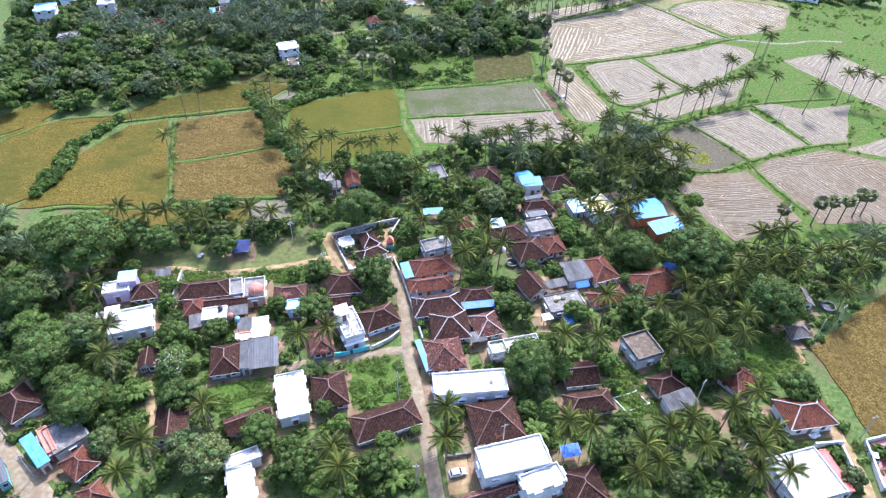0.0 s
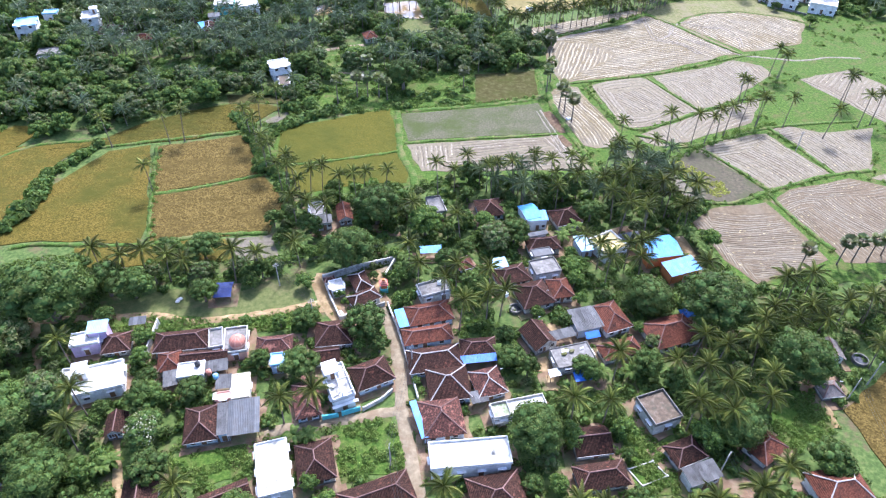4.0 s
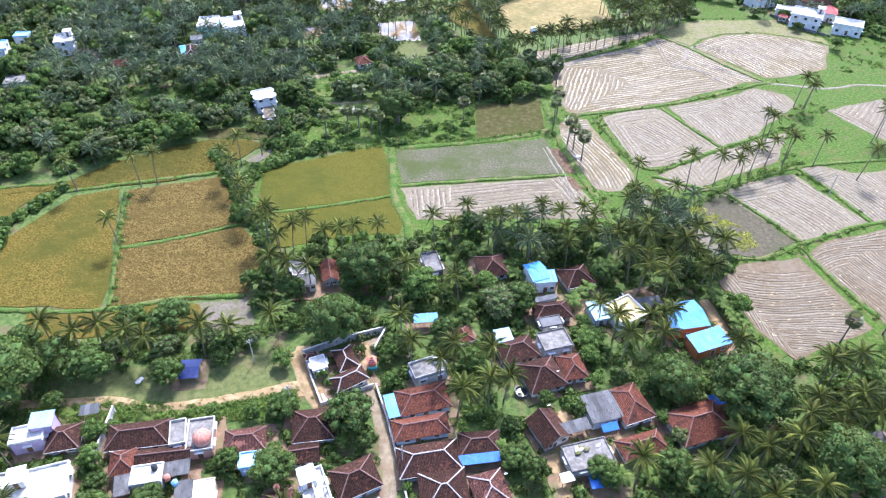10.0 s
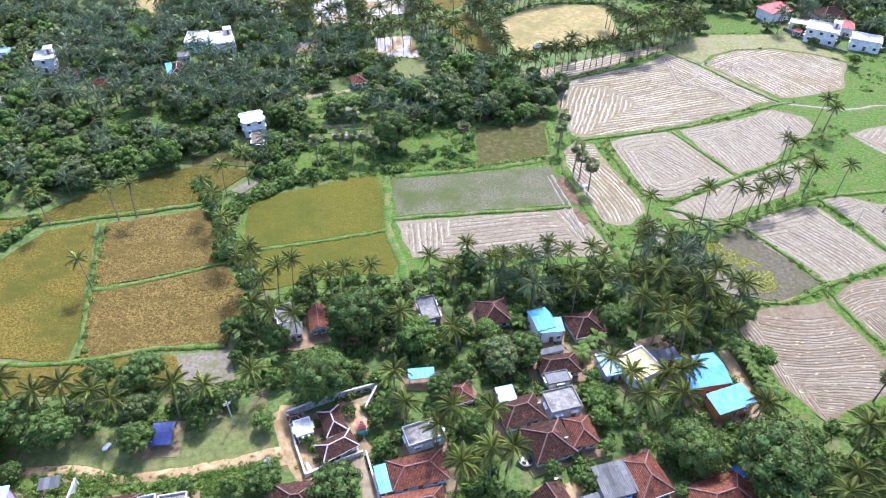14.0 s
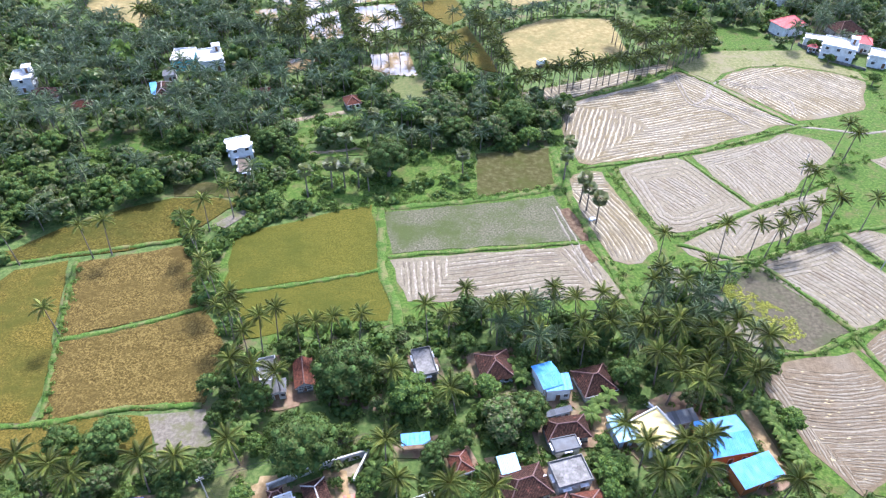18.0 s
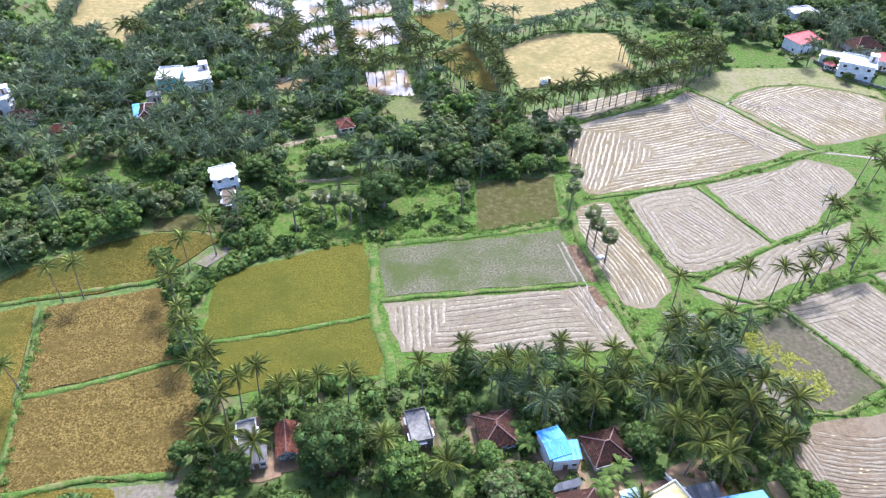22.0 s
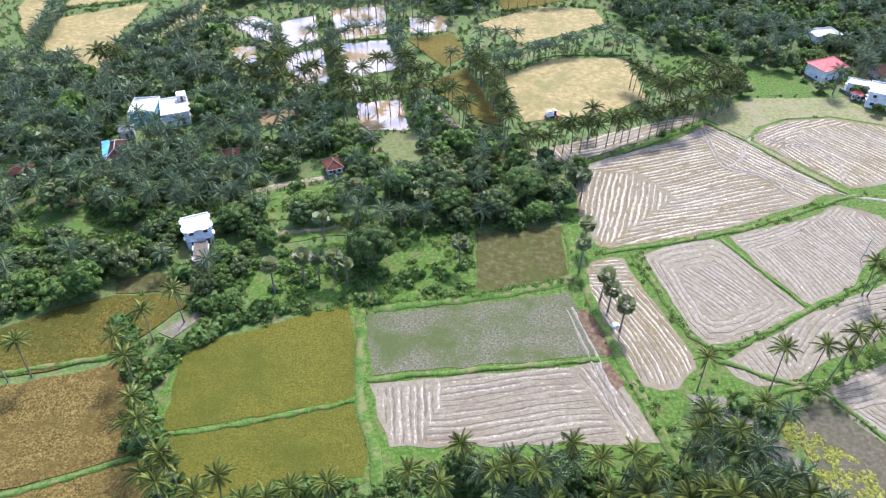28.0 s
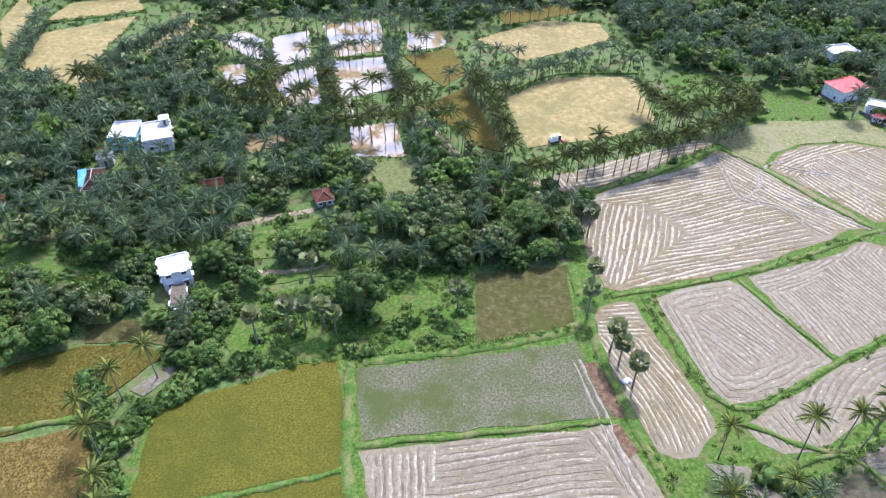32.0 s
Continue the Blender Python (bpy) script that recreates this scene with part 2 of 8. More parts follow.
    "concrete": material("stained_concrete", [(0.11, 0.105, 0.09), (0.17, 0.16, 0.14), (0.24, 0.225, 0.2)], 0.8, bump=0.4, spots=(0.075, 0.07, 0.058), spot_scale=0.35),
    "brown_roof": material("mossy_flat_roof", [(0.06, 0.042, 0.026), (0.1, 0.07, 0.042), (0.15, 0.115, 0.08)], 0.8, bump=0.4, spots=(0.06, 0.055, 0.032), spot_scale=0.3),
    "asbestos": material("grey_cement_sheet", [(0.075, 0.075, 0.072), (0.11, 0.11, 0.106), (0.15, 0.15, 0.143)], 0.8, bump=0.4, spots=(0.06, 0.057, 0.053), spot_scale=0.4, wave=(0.18, 0), each=0.25, shine=0.3),
    "tin": material("grey_tin_sheet", [(0.07, 0.076, 0.08), (0.1, 0.106, 0.11)], 0.7, rough=0.6, bump=0.2, each=0.3, spots=(0.075, 0.075, 0.073), spot_scale=0.3, shine=0.25),
    "blue_tin": material("blue_tin_sheet", [(0.05, 0.22, 0.5), (0.075, 0.28, 0.58)], 0.4, rough=0.5, bump=0.3, wave=(0.25, 0), spots=(0.1, 0.3, 0.54), spot_scale=0.4, each=0.1),
    "sky_tin": material("pale_blue_sheet", [(0.2, 0.4, 0.56), (0.27, 0.47, 0.62)], 0.4, rough=0.5, bump=0.2, wave=(0.25, 0)),
    "tarp": material("blue_tarpaulin", [(0.03, 0.12, 0.42), (0.045, 0.17, 0.55)], 0.8, rough=0.4, bump=0.7, bump_scale=1.5),
    "navy_tarp": material("dark_blue_tarpaulin", [(0.02, 0.035, 0.14), (0.03, 0.055, 0.2)], 0.8, rough=0.4, bump=0.7, bump_scale=1.5),
    "dark": material("dark_opening", [(0.012, 0.012, 0.014), (0.025, 0.024, 0.025)], 1.0, rough=0.4),
    "wood": material("brown_wood", [(0.13, 0.07, 0.035), (0.2, 0.11, 0.06)], 2.0),
    "red_paint": material("red_terrace_paint", [(0.55, 0.12, 0.1), (0.65, 0.17, 0.14)], 0.7),
    "pink_floor": material("pink_court_floor", [(0.42, 0.16, 0.16), (0.5, 0.21, 0.2)], 0.7),
    "terracotta": material("terracotta_paint", [(0.45, 0.17, 0.11), (0.52, 0.22, 0.15)], 0.7),
    "orange": material("orange_wall", [(0.45, 0.15, 0.04), (0.55, 0.2, 0.06)], 0.7),
    "car_white": material("white_car_paint", [(0.78, 0.79, 0.8), (0.8, 0.81, 0.82)], 1.0, rough=0.2),
    "glass": material("dark_glass", [(0.02, 0.025, 0.03), (0.03, 0.035, 0.04)], 1.0, rough=0.08),
    "rubber": material("rubber", [(0.02, 0.02, 0.02), (0.03, 0.03, 0.03)], 2.0),
    "black": material("black_plastic", [(0.02, 0.02, 0.02), (0.03, 0.03, 0.03)], 1.0, rough=0.35),
    "steel": material("galvanised_steel", [(0.35, 0.36, 0.37), (0.45, 0.46, 0.47)], 2.0, rough=0.4, metal=0.6),
    "pole": material("concrete_pole", [(0.33, 0.31, 0.28), (0.42, 0.4, 0.36)], 1.0),
    "straw": material("straw", [(0.3, 0.24, 0.13), (0.4, 0.32, 0.18)], 2.0, bump=1.0),
    "ash": material("dry_grey_mud", [(0.105, 0.09, 0.064), (0.14, 0.12, 0.086), (0.18, 0.156, 0.115)], 1.2, bump=0.8, spots=(0.1, 0.1, 0.04), spot_scale=0.25, shine=0.2),
    "pale_mud": material("pale_churned_mud", [(0.14, 0.12, 0.085), (0.185, 0.16, 0.118), (0.24, 0.212, 0.165)], 0.8, rough=0.7, shine=0.12, bump=0.6),
    "puddle": material("brown_puddle", [(0.06, 0.033, 0.015), (0.09, 0.054, 0.026), (0.14, 0.094, 0.052)], 0.8, rough=0.6, shine=0.08, bump=0.2),
    "weedy": material("weedy_fallow", [(0.1, 0.105, 0.035), (0.14, 0.14, 0.05), (0.19, 0.18, 0.085)], 0.7, bump=0.9, bump_scale=2.5, spots=(0.17, 0.15, 0.08), spot_scale=0.1, shine=0.12),
    "mustard": material("yellow_flowering_weed", [(0.26, 0.29, 0.035), (0.38, 0.39, 0.05), (0.5, 0.49, 0.08)], 1.4, bump=1.0, island=0.3),
    "blossom": material("cream_blossom", [(0.5, 0.5, 0.34), (0.62, 0.6, 0.44)], 1.0, glow_share=0.3),
    "sprig": material("young_rice", [(0.075, 0.105, 0.025), (0.11, 0.14, 0.04)], 0.3, rough=0.6, shine=0.2, glow_share=0.4, island=0.3),
    "thatch": material("grey_thatch", [(0.1, 0.085, 0.075), (0.16, 0.14, 0.12)], 1.5, bump=1.0),
}


# ---- helpers for meshes ----
def mesh_of(name, verts, faces, mat, smooth=False):
    """A mesh from arrays of vertices and of faces that all have the same number of corners."""
    me = bpy.data.meshes.new(name)
    verts, faces = np.asarray(verts, float), np.asarray(faces, int)
    n = faces.shape[1]
    me.vertices.add(len(verts))
    me.vertices.foreach_set("co", verts.ravel())
    me.loops.add(faces.size)
    me.loops.foreach_set("vertex_index", faces.ravel())
    me.polygons.add(len(faces))
    me.polygons.foreach_set("loop_start", np.arange(0, faces.size, n))
    if smooth:
        me.polygons.foreach_set("use_smooth", np.ones(len(faces), bool))
    me.update(calc_edges=True)
    for one in (mat if isinstance(mat, (list, tuple)) else [mat]):
        me.materials.append(one)
    return me


def put(name, bm, mat, parent=None, label="", smooth=False):
    """Links a bmesh as one mesh object, under a thing or part if one is given."""
    me = bpy.data.meshes.new(name)
    bmesh.ops.recalc_face_normals(bm, faces=bm.faces)
    if smooth:
        for f in bm.faces:
            f.smooth = True
    bm.to_mesh(me)
    bm.free()
    me.materials.append(mat)
    ob = new(name, me)
    ob.parent = parent
    if label:
        ob["label"] = label
    return ob


def box(bm, x0, y0, z0, x1, y1, z1, bevel=0.0):
    """Adds a box between two corners; bevel rounds its edges."""
    made = bmesh.ops.create_cube(bm, size=1.0, matrix=Matrix.Translation(((x0 + x1) / 2, (y0 + y1) / 2, (z0 + z1) / 2)) @ Matrix.Diagonal((abs(x1 - x0), abs(y1 - y0), abs(z1 - z0), 1)))
    if bevel:
        edges = {e for v in made["verts"] for e in v.link_edges}
        bmesh.ops.bevel(bm, geom=list(edges), offset=bevel, segments=1, affect="EDGES", profile=0.5)
    return bm


def rod(bm, a, b, r0, r1=None, sides=8):
    """Adds a tapered rod from a to b."""
    a, b = Vector(a), Vector(b)
    turn = (b - a).to_track_quat("Z", "Y").to_matrix().to_4x4()
    bmesh.ops.create_cone(bm, cap_ends=True, segments=sides, radius1=r0, radius2=r0 if r1 is None else r1, depth=(b - a).length, matrix=Matrix.Translation((a + b) / 2) @ turn)
    return bm


def empty(name, x, y, z=0.0, turn=0.0, label="", category="", group="", kind=""):
    ob = new(name)
    ob.empty_display_size = 0.5
    ob.matrix_basis = pose(x, y, z, 0, 0, turn)
    return tagged(ob, label, category, group, kind)


def inside(x, y, poly):
    """Whether a point of the plan lies in a polygon."""
    hit, j = False, len(poly) - 1
    for i in range(len(poly)):
        (xi, yi), (xj, yj) = poly[i], poly[j]
        if (yi > y) != (yj > y) and x < (xj - xi) * (y - yi) / (yj - yi) + xi:
            hit = not hit
        j = i
    return hit


def grow(poly, by):
    """The polygon with its corners moved outwards from its middle by so many metres."""
    cx, cy = sum(p[0] for p in poly) / len(poly), sum(p[1] for p in poly) / len(poly)
    out = []
    for x, y in poly:
        d = math.hypot(x - cx, y - cy) or 1
        out.append((x + (x - cx) / d * by, y + (y - cy) / d * by))
    return out


def curve_line(points, step=2.0, wobble=0.0, seed=0):
    """Points along a smooth line through the given ones."""
    rnd = random.Random(seed)
    pts = [Vector((*p, 0)) for p in points]
    pts = [pts[0] * 2 - pts[1]] + pts + [pts[-1] * 2 - pts[-2]]
    out = []
    for i in range(1, len(pts) - 2):
        a, b, c, d = pts[i - 1:i + 3]
        n = max(1, int((c - b).length / step))
        for k in range(n):
            t = k / n
            p = 0.5 * (2 * b + (c - a) * t + (2 * a - 5 * b + 4 * c - d) * t * t + (3 * b - a - 3 * c + d) * t ** 3)
            out.append(p + Vector((rnd.uniform(-wobble, wobble), rnd.uniform(-wobble, wobble), 0)))
    out.append(pts[-2])
    return out


BUSY = []       # plan outlines on which no tree or bush is scattered
ROAD_LINES = [] # (points, half width)


# ---- ground, roads and fields ----
from mathutils.geometry import delaunay_2d_cdt

_n = 60
_xs = np.concatenate([[-3000, -1200, -600], np.linspace(-320, 320, 161), [600, 1200, 3000]])
_ys = np.concatenate([[-3000, -1200, -300], np.linspace(-70, 470, 136), [800, 1500, 3000]])
_gx, _gy = np.meshgrid(_xs, _ys)
_gz = np.array([noise.noise(Vector((x * 0.05, y * 0.05, 0))) * 0.12 for x, y in zip(_gx.ravel(), _gy.ravel())]) - 0.16
_w, _h = len(_xs), len(_ys)
_i = (np.arange(_h - 1)[:, None] * _w + np.arange(_w - 1)[None, :]).ravel()
ground = new("ground", mesh_of("ground", np.stack([_gx.ravel(), _gy.ravel(), _gz], 1), np.stack([_i, _i + 1, _i + _w + 1, _i + _w], 1), M["scrub"]))
tagged(ground, "green weedy ground with patches of bare brown earth", "ground", kind="structure")


def sheet(name, corners, mat, label, category, z=0.02, rough_edge=0.5, kind="structure", busy=True, seed=1, relief=0.0):
    """A flat piece of land with a slightly uneven outline, a little thick."""
    rnd = random.Random(seed + int(corners[0][0] * 7 + corners[0][1] * 3))
    outline = []
    for i, a in enumerate(corners):
        b = corners[(i + 1) % len(corners)]
        a, b = Vector(a), Vector(b)
        n = max(1, int((b - a).length / 4))
        for k in range(n):
            p = a.lerp(b, k / n)
            e = rough_edge if k else 0.2
            outline.append((p.x + rnd.uniform(-e, e), p.y + rnd.uniform(-e, e)))
    pts, n = [Vector(q) for q in outline], len(outline)
    if relief:
        xs, ys = [q[0] for q in outline], [q[1] for q in outline]
        gx = min(xs)
        while gx < max(xs):
            gy = min(ys)
            while gy < max(ys):
                q = (gx + rnd.uniform(-0.4, 0.4), gy + rnd.uniform(-0.4, 0.4))
                if inside(*q, grow(corners, -1.2)):
                    pts.append(Vector(q))
                gy += 1.3
            gx += 1.3
    flat, _, faces, *_ = delaunay_2d_cdt(pts, [], [list(range(n))], 1, 0.001)
    bm = bmesh.new()
    top = [bm.verts.new((q.x, q.y, z + (relief * (0.9 + noise.noise(Vector((q.x * 0.5, q.y * 0.5, 1))) + rnd.uniform(-0.5, 0.5)) if relief and k >= n else 0.0))) for k, q in enumerate(flat)]
    for f in faces:
        bm.faces.new([top[i] for i in f])
    low = [bm.verts.new((x, y, z - 0.5)) for x, y in outline]
    for i in range(n):
        j = (i + 1) % n
        bm.faces.new((top[i], low[i], low[j], top[j]))
    ob = put(name, bm, mat)
    tagged(ob, label, category, kind=kind)
    if busy:
        BUSY.append(corners)
    return ob


def strip(name, points, width, mat, label, category, z=0.03, crown=0.0, seed=3, wobble=0.25, kind="structure", busy=True):
    """A road, path or bank along a line; crown raises its middle."""
    rnd = random.Random(seed + int(points[0][0] * 5))
    line = curve_line(points, 2.0)
    z += 0.0013 * (len(ROAD_LINES) % 30)
    bm = bmesh.new()
    rows = []
    for i, p in enumerate(line):
        along = (line[min(i + 1, len(line) - 1)] - line[max(i - 1, 0)]).normalized()
        side = Vector((-along.y, along.x, 0))
        half = [width / 2 + rnd.uniform(-wobble, wobble) for _ in range(2)]
        rows.append([bm.verts.new(p + side * half[0] + Vector((0, 0, z - 0.25))), bm.verts.new(p + side * half[0] * 0.75 + Vector((0, 0, z + crown * rnd.uniform(0.7, 1.1)))),
                     bm.verts.new(p - side * half[1] * 0.75 + Vector((0, 0, z + crown * rnd.uniform(0.7, 1.1)))), bm.verts.new(p - side * half[1] + Vector((0, 0, z - 0.25)))])
    for a, b in zip(rows, rows[1:]):
        for k in range(3):
            bm.faces.new((a[k], a[k + 1], b[k + 1], b[k]))
    ob = put(name, bm, mat, smooth=True)
    tagged(ob, label, category, kind=kind)
    if busy:
        ROAD_LINES.append((line, width / 2))
    return ob




def furrows(corners, along, spacing, seed, spiral=False, parent=None, pale="straw_sheen_ridge", patches=()):
    """Rows of mud and straw left by the tractor, the pale ones tinted like sky-bright water: across the field with a
    headland of turned rows, or round and round it.
    """
    rnd = random.Random(seed)
    a = radians(along)
    u, v = Vector((math.cos(a), math.sin(a))), Vector((-math.sin(a), math.cos(a)))
    mid = Vector((sum(p[0] for p in corners) / len(corners), sum(p[1] for p in corners) / len(corners)))
    reach = max((Vector(p) - mid).length for p in corners)
    sides = [((Vector(p) - mid).dot(u)) for p in corners]
    head = min(sides) + 0.24 * (max(sides) - min(sides))
    pale_rows, dark_rows = [], []
    sway = 7.0 if seed in (10, 11) else 4.5 if pale == "grey_ridge" else 1.0 if seed == 0 else 1.5 if seed == 4 else 2.6

    def rows(d, n, zone, first):
        k = first
        while k < reach:
            for store, shift in ((pale_rows, 0.0), (dark_rows, spacing * 0.42)):
                run, s, gap = [], -reach, rnd.uniform(0.005, 0.02) if seed == 4 else rnd.uniform(0.01, 0.05)
                while s < reach:
                    q = mid + d * s + n * (k + shift + sway * math.sin(s * 0.045 + k * 0.04 + seed) + 0.3 * sway * math.sin(s * 0.11 - k * 0.08) + 0.5 * math.sin(s * 0.13 + k * 0.09) + 0.12 * math.sin(s * 0.5 + k) + rnd.uniform(-0.13, 0.13))
                    if inside(q.x, q.y, inner) and zone(q) and rnd.random() > gap:
                        run.append(q)
                    else:
                        if len(run) > 2:
                            store.append(run)
                        run = []
                    s += 1.0
                if len(run) > 2:
                    store.append(run)
            k += spacing * rnd.uniform(0.9, 1.1)

    size = sum((Vector(p) - mid).length for p in corners) / len(corners)
    rounds = max(3, int(size * 0.36 / spacing)) if spiral else 0
    ring = [Vector(p) for p in corners]
    for step in range(2):
        ring = [p.lerp(q, t) for p, q in zip(ring, ring[1:] + ring[:1]) for t in ((0.12, 0.88) if step == 0 else (0.25, 0.75))]
    for r in range(rounds):
        for store, shift in ((pale_rows, 0.0), (dark_rows, 0.42)):
            shrink = 0.965 - (r + shift) * spacing / size / 0.7
            pts = [mid + (p - mid) * shrink for p in ring]
            run, wob = [], rnd.uniform(0, 6)
            for i, p in enumerate(pts):
                q = pts[(i + 1) % len(pts)]
                n = max(1, int((q - p).length))
                for j in range(n):
                    if rnd.random() < 0.97:
                        run.append(p.lerp(q, j / n) + Vector((0.25 * math.sin(i + j * 0.4 + wob), 0.25 * math.cos(i * 1.3 + j * 0.3 + wob))))
                    else:
                        if len(run) > 2:
                            store.append(run)
                        run = []
            if len(run) > 2:
                store.append(run)
    left = min(0.965, 0.965 - (rounds - 0.3) * spacing / size / 0.7)
    inner = [tuple(mid + (Vector(p) - mid) * left) for p in corners]
    if spiral:
        rows(u, v, lambda q: True, -reach)
    else:
        bend = lambda q: head + 2.5 * math.sin((q - mid).dot(v) * 0.16 + seed)
        rows(u, v, lambda q: (seed == 4 or (q - mid).dot(u) > bend(q) - rnd.uniform(0, 2.5)) and not any(inside(q.x, q.y, zone) for zone, turn in patches), -reach)
        for other, turn in patches:
            turn = radians(turn)
            rows(Vector((math.cos(turn), math.sin(turn))), Vector((-math.sin(turn), math.cos(turn))), lambda q: inside(q.x + rnd.uniform(-1.5, 1.5), q.y, other), -reach)
        if seed != 4:
            rows(v, u, lambda q: (q - mid).dot(u) < bend(q), -reach)
    ridge_mesh(dark_rows, "mud_ridges", "ridge", "dark ridges of turned mud", rnd, u, parent, spacing * (0.12 if seed == 0 else 0.13 if pale == "straw_sheen_ridge" else 0.06))
    # The pale rows' colour stands in for furrow water reflecting the sky.
    ridge_mesh(pale_rows, "straw_sheen_rows", pale, "pale rows of mud and straw, tinted like sky-bright water", rnd, u, parent, spacing * (0.12 if seed == 0 else 0.15 if pale == "straw_sheen_ridge" else 0.12 if seed in (10, 11) else 0.2))
    wisps = []
    for run in pale_rows:
        for i in range(len(run) - 2):
            if rnd.random() < 0.07:
                n = Vector((rnd.uniform(-0.4, 0.4), rnd.uniform(-0.4, 0.4)))
                wisps.append([run[i] + n, (run[i] + run[i + 1]) / 2 + n, run[i + 1] + n])
    if wisps:
        ridge_mesh(wisps, "straw_wisps", "clod", "yellow wisps of straw", rnd, u, parent, 0.14)


def ridge_mesh(lines, name, mt, label, rnd, u, parent, wide):
    verts, faces = [], []
    tall = 0.06 if mt == "grey_ridge" else 0.13
    for run in lines:
        base = len(verts)
        w, h = wide, tall * 0.8
        for i, p in enumerate(run):
            d = (run[min(i + 1, len(run) - 1)] - run[max(i - 1, 0)])
            d = d.normalized() if d.length else u
            n = Vector((-d.y, d.x))
            w, h = min(wide * 1.6, max(wide * 0.35, w + rnd.uniform(-0.35, 0.35) * wide)), min(tall, max(tall * 0.3, h + rnd.uniform(-0.025, 0.025)))
            e = 0.15 if i in (0, len(run) - 1) else 1.0
            for off, z in ((w * e, 0.0), (0, h * e), (-w * e, 0.0)):
                verts.append((p.x + n.x * off, p.y + n.y * off, 0.02 + z))
        for i in range(len(run) - 1):
            b = base + i * 3
            faces += [(b, b + 1, b + 4, b + 3), (b + 1, b + 2, b + 5, b + 4)]
    ob = new(name, mesh_of(name, verts, faces, M[mt]))
    ob.parent = parent
    tagged(ob, label, kind="stuff")


def heading(a, b):
    return math.degrees(math.atan2(b[1] - a[1], b[0] - a[0]))


def ploughed(corners, along, seed, spiral=False, patches=()):
    corners = grow(corners, 0.25)
    land = sheet("ploughed_field", corners, M["brown_mud" if seed in (1, 4, 5, 6) else "rose_mud" if seed in (10, 11) else "mud"], "flooded ploughed field of %s mud" % ("streaked brown" if seed in (1, 4, 5, 6) else "pale grey-pink"), "field", seed=seed)
    furrows(corners, along, 1.65 if seed == 0 else 1.3 if seed == 1 else 1.15 if seed in (10, 11) else 1.5 if seed in (2, 3, 7, 8, 9) else 1.65, seed, spiral, land, "pale_ridge" if seed == 0 else "grey_ridge" if seed in (2, 3, 7, 8, 9, 10, 11, 12, 13) else "straw_sheen_ridge", patches)


ploughed([(-14.1, 143.0), (40.0, 150.4), (47.4, 129.2), (-8.5, 127.2)], 5, 0, patches=[([(31.5, 149.6), (40.0, 150.4), (47.4, 129.2), (41.0, 128.8)], heading((37.0, 150.0), (46.0, 129.2)))])
ploughed([(40.0, 181.4), (42.3, 185.4), (48.2, 187.9), (51.5, 187.0), (54.2, 174.2), (57.0, 166.2), (59.6, 157.3), (61.1, 152.3), (60.6, 149.1), (55.0, 143.2), (50.9, 142.6), (47.2, 144.1), (44.9, 152.3), (41.7, 164.6), (38.7, 174.0)], heading((51.0, 180.7), (57.1, 148.3)), 1)
ploughed([(57.5, 188.7), (63.7, 192.0), (78.2, 196.1), (80.8, 194.0), (88.1, 179.4), (93.6, 168.8), (88.2, 166.2), (78.8, 160.4), (69.6, 156.7), (65.6, 156.7), (63.0, 160.9), (61.5, 168.2), (59.2, 179.9)], heading((81.8, 189.2), (91.6, 171.4)), 2, True)
ploughed([(84.0, 197.8), (109.6, 206.4), (121.8, 213.2), (132.0, 208.4), (133.2, 200.2), (114.8, 183.6), (110.6, 178.0), (96.0, 170.2), (94.6, 171.4), (89.3, 182.3)], heading((85.5, 195.6), (96.0, 172.3)), 3)
ploughed([(47.2, 231.6), (54.4, 237.8), (78.3, 247.9), (95.1, 261.1), (100.7, 260.5), (108.4, 250.2), (123.9, 227.5), (128.1, 219.3), (119.7, 218.4), (109.1, 212.5), (81.0, 200.0), (49.0, 191.7), (45.0, 192.7), (42.4, 206.3), (42.7, 218.9)], heading((49.6, 194.9), (110.2, 215.1)), 4,
         patches=[([(93.5, 261.0), (102.0, 263.4), (131.0, 219.4), (109.1, 211.7), (108.8, 218.6), (103.2, 230.1), (94.5, 232.5), (92.4, 244.7)], heading((99.0, 255.1), (124.7, 221.9))),
                  ([(40.0, 232.6), (64.6, 229.3), (73.1, 216.3), (59.0, 203.3), (44.0, 187.9), (38.0, 207.1)], heading((50.6, 194.1), (59.9, 225.9)))])
# shallow water left along the upper edge of the tan field
sheet("puddle", [(46.6, 230.2), (63.1, 239.4), (80.6, 248.0), (91.4, 252.6), (95.6, 259.8), (78.0, 247.9), (72.2, 246.0), (54.2, 237.2)], M["pale_mud"], "pale grey water lying along the ploughed field's edge", "puddle", z=0.1)
ploughed([(109.4, 251.0), (115.4, 259.1), (126.3, 265.1), (142.8, 267.4), (158.5, 262.5), (169.1, 254.0), (157.6, 231.2), (141.2, 225.2), (129.7, 222.5)], heading((113.5, 253.7), (128.7, 223.4)), 5)
ploughed([(29.0, 240.8), (90.9, 269.0), (95.0, 265.3), (43.3, 234.1)], 18, 6)
ploughed([(67.4, 151.0), (71.2, 153.1), (91.6, 165.1), (108.6, 173.9), (121.7, 180.1), (111.2, 161.0), (99.4, 155.4), (88.6, 150.2), (79.2, 144.6), (73.2, 144.2), (69.0, 146.9)], heading((70.2, 152.0), (106.8, 172.5)), 7)
ploughed([(86.4, 141.8), (93.7, 147.6), (113.3, 152.9), (125.9, 128.4), (116.1, 123.8), (102.8, 119.1), (93.5, 131.2)], heading((112.9, 151.9), (125.0, 128.4)), 8)
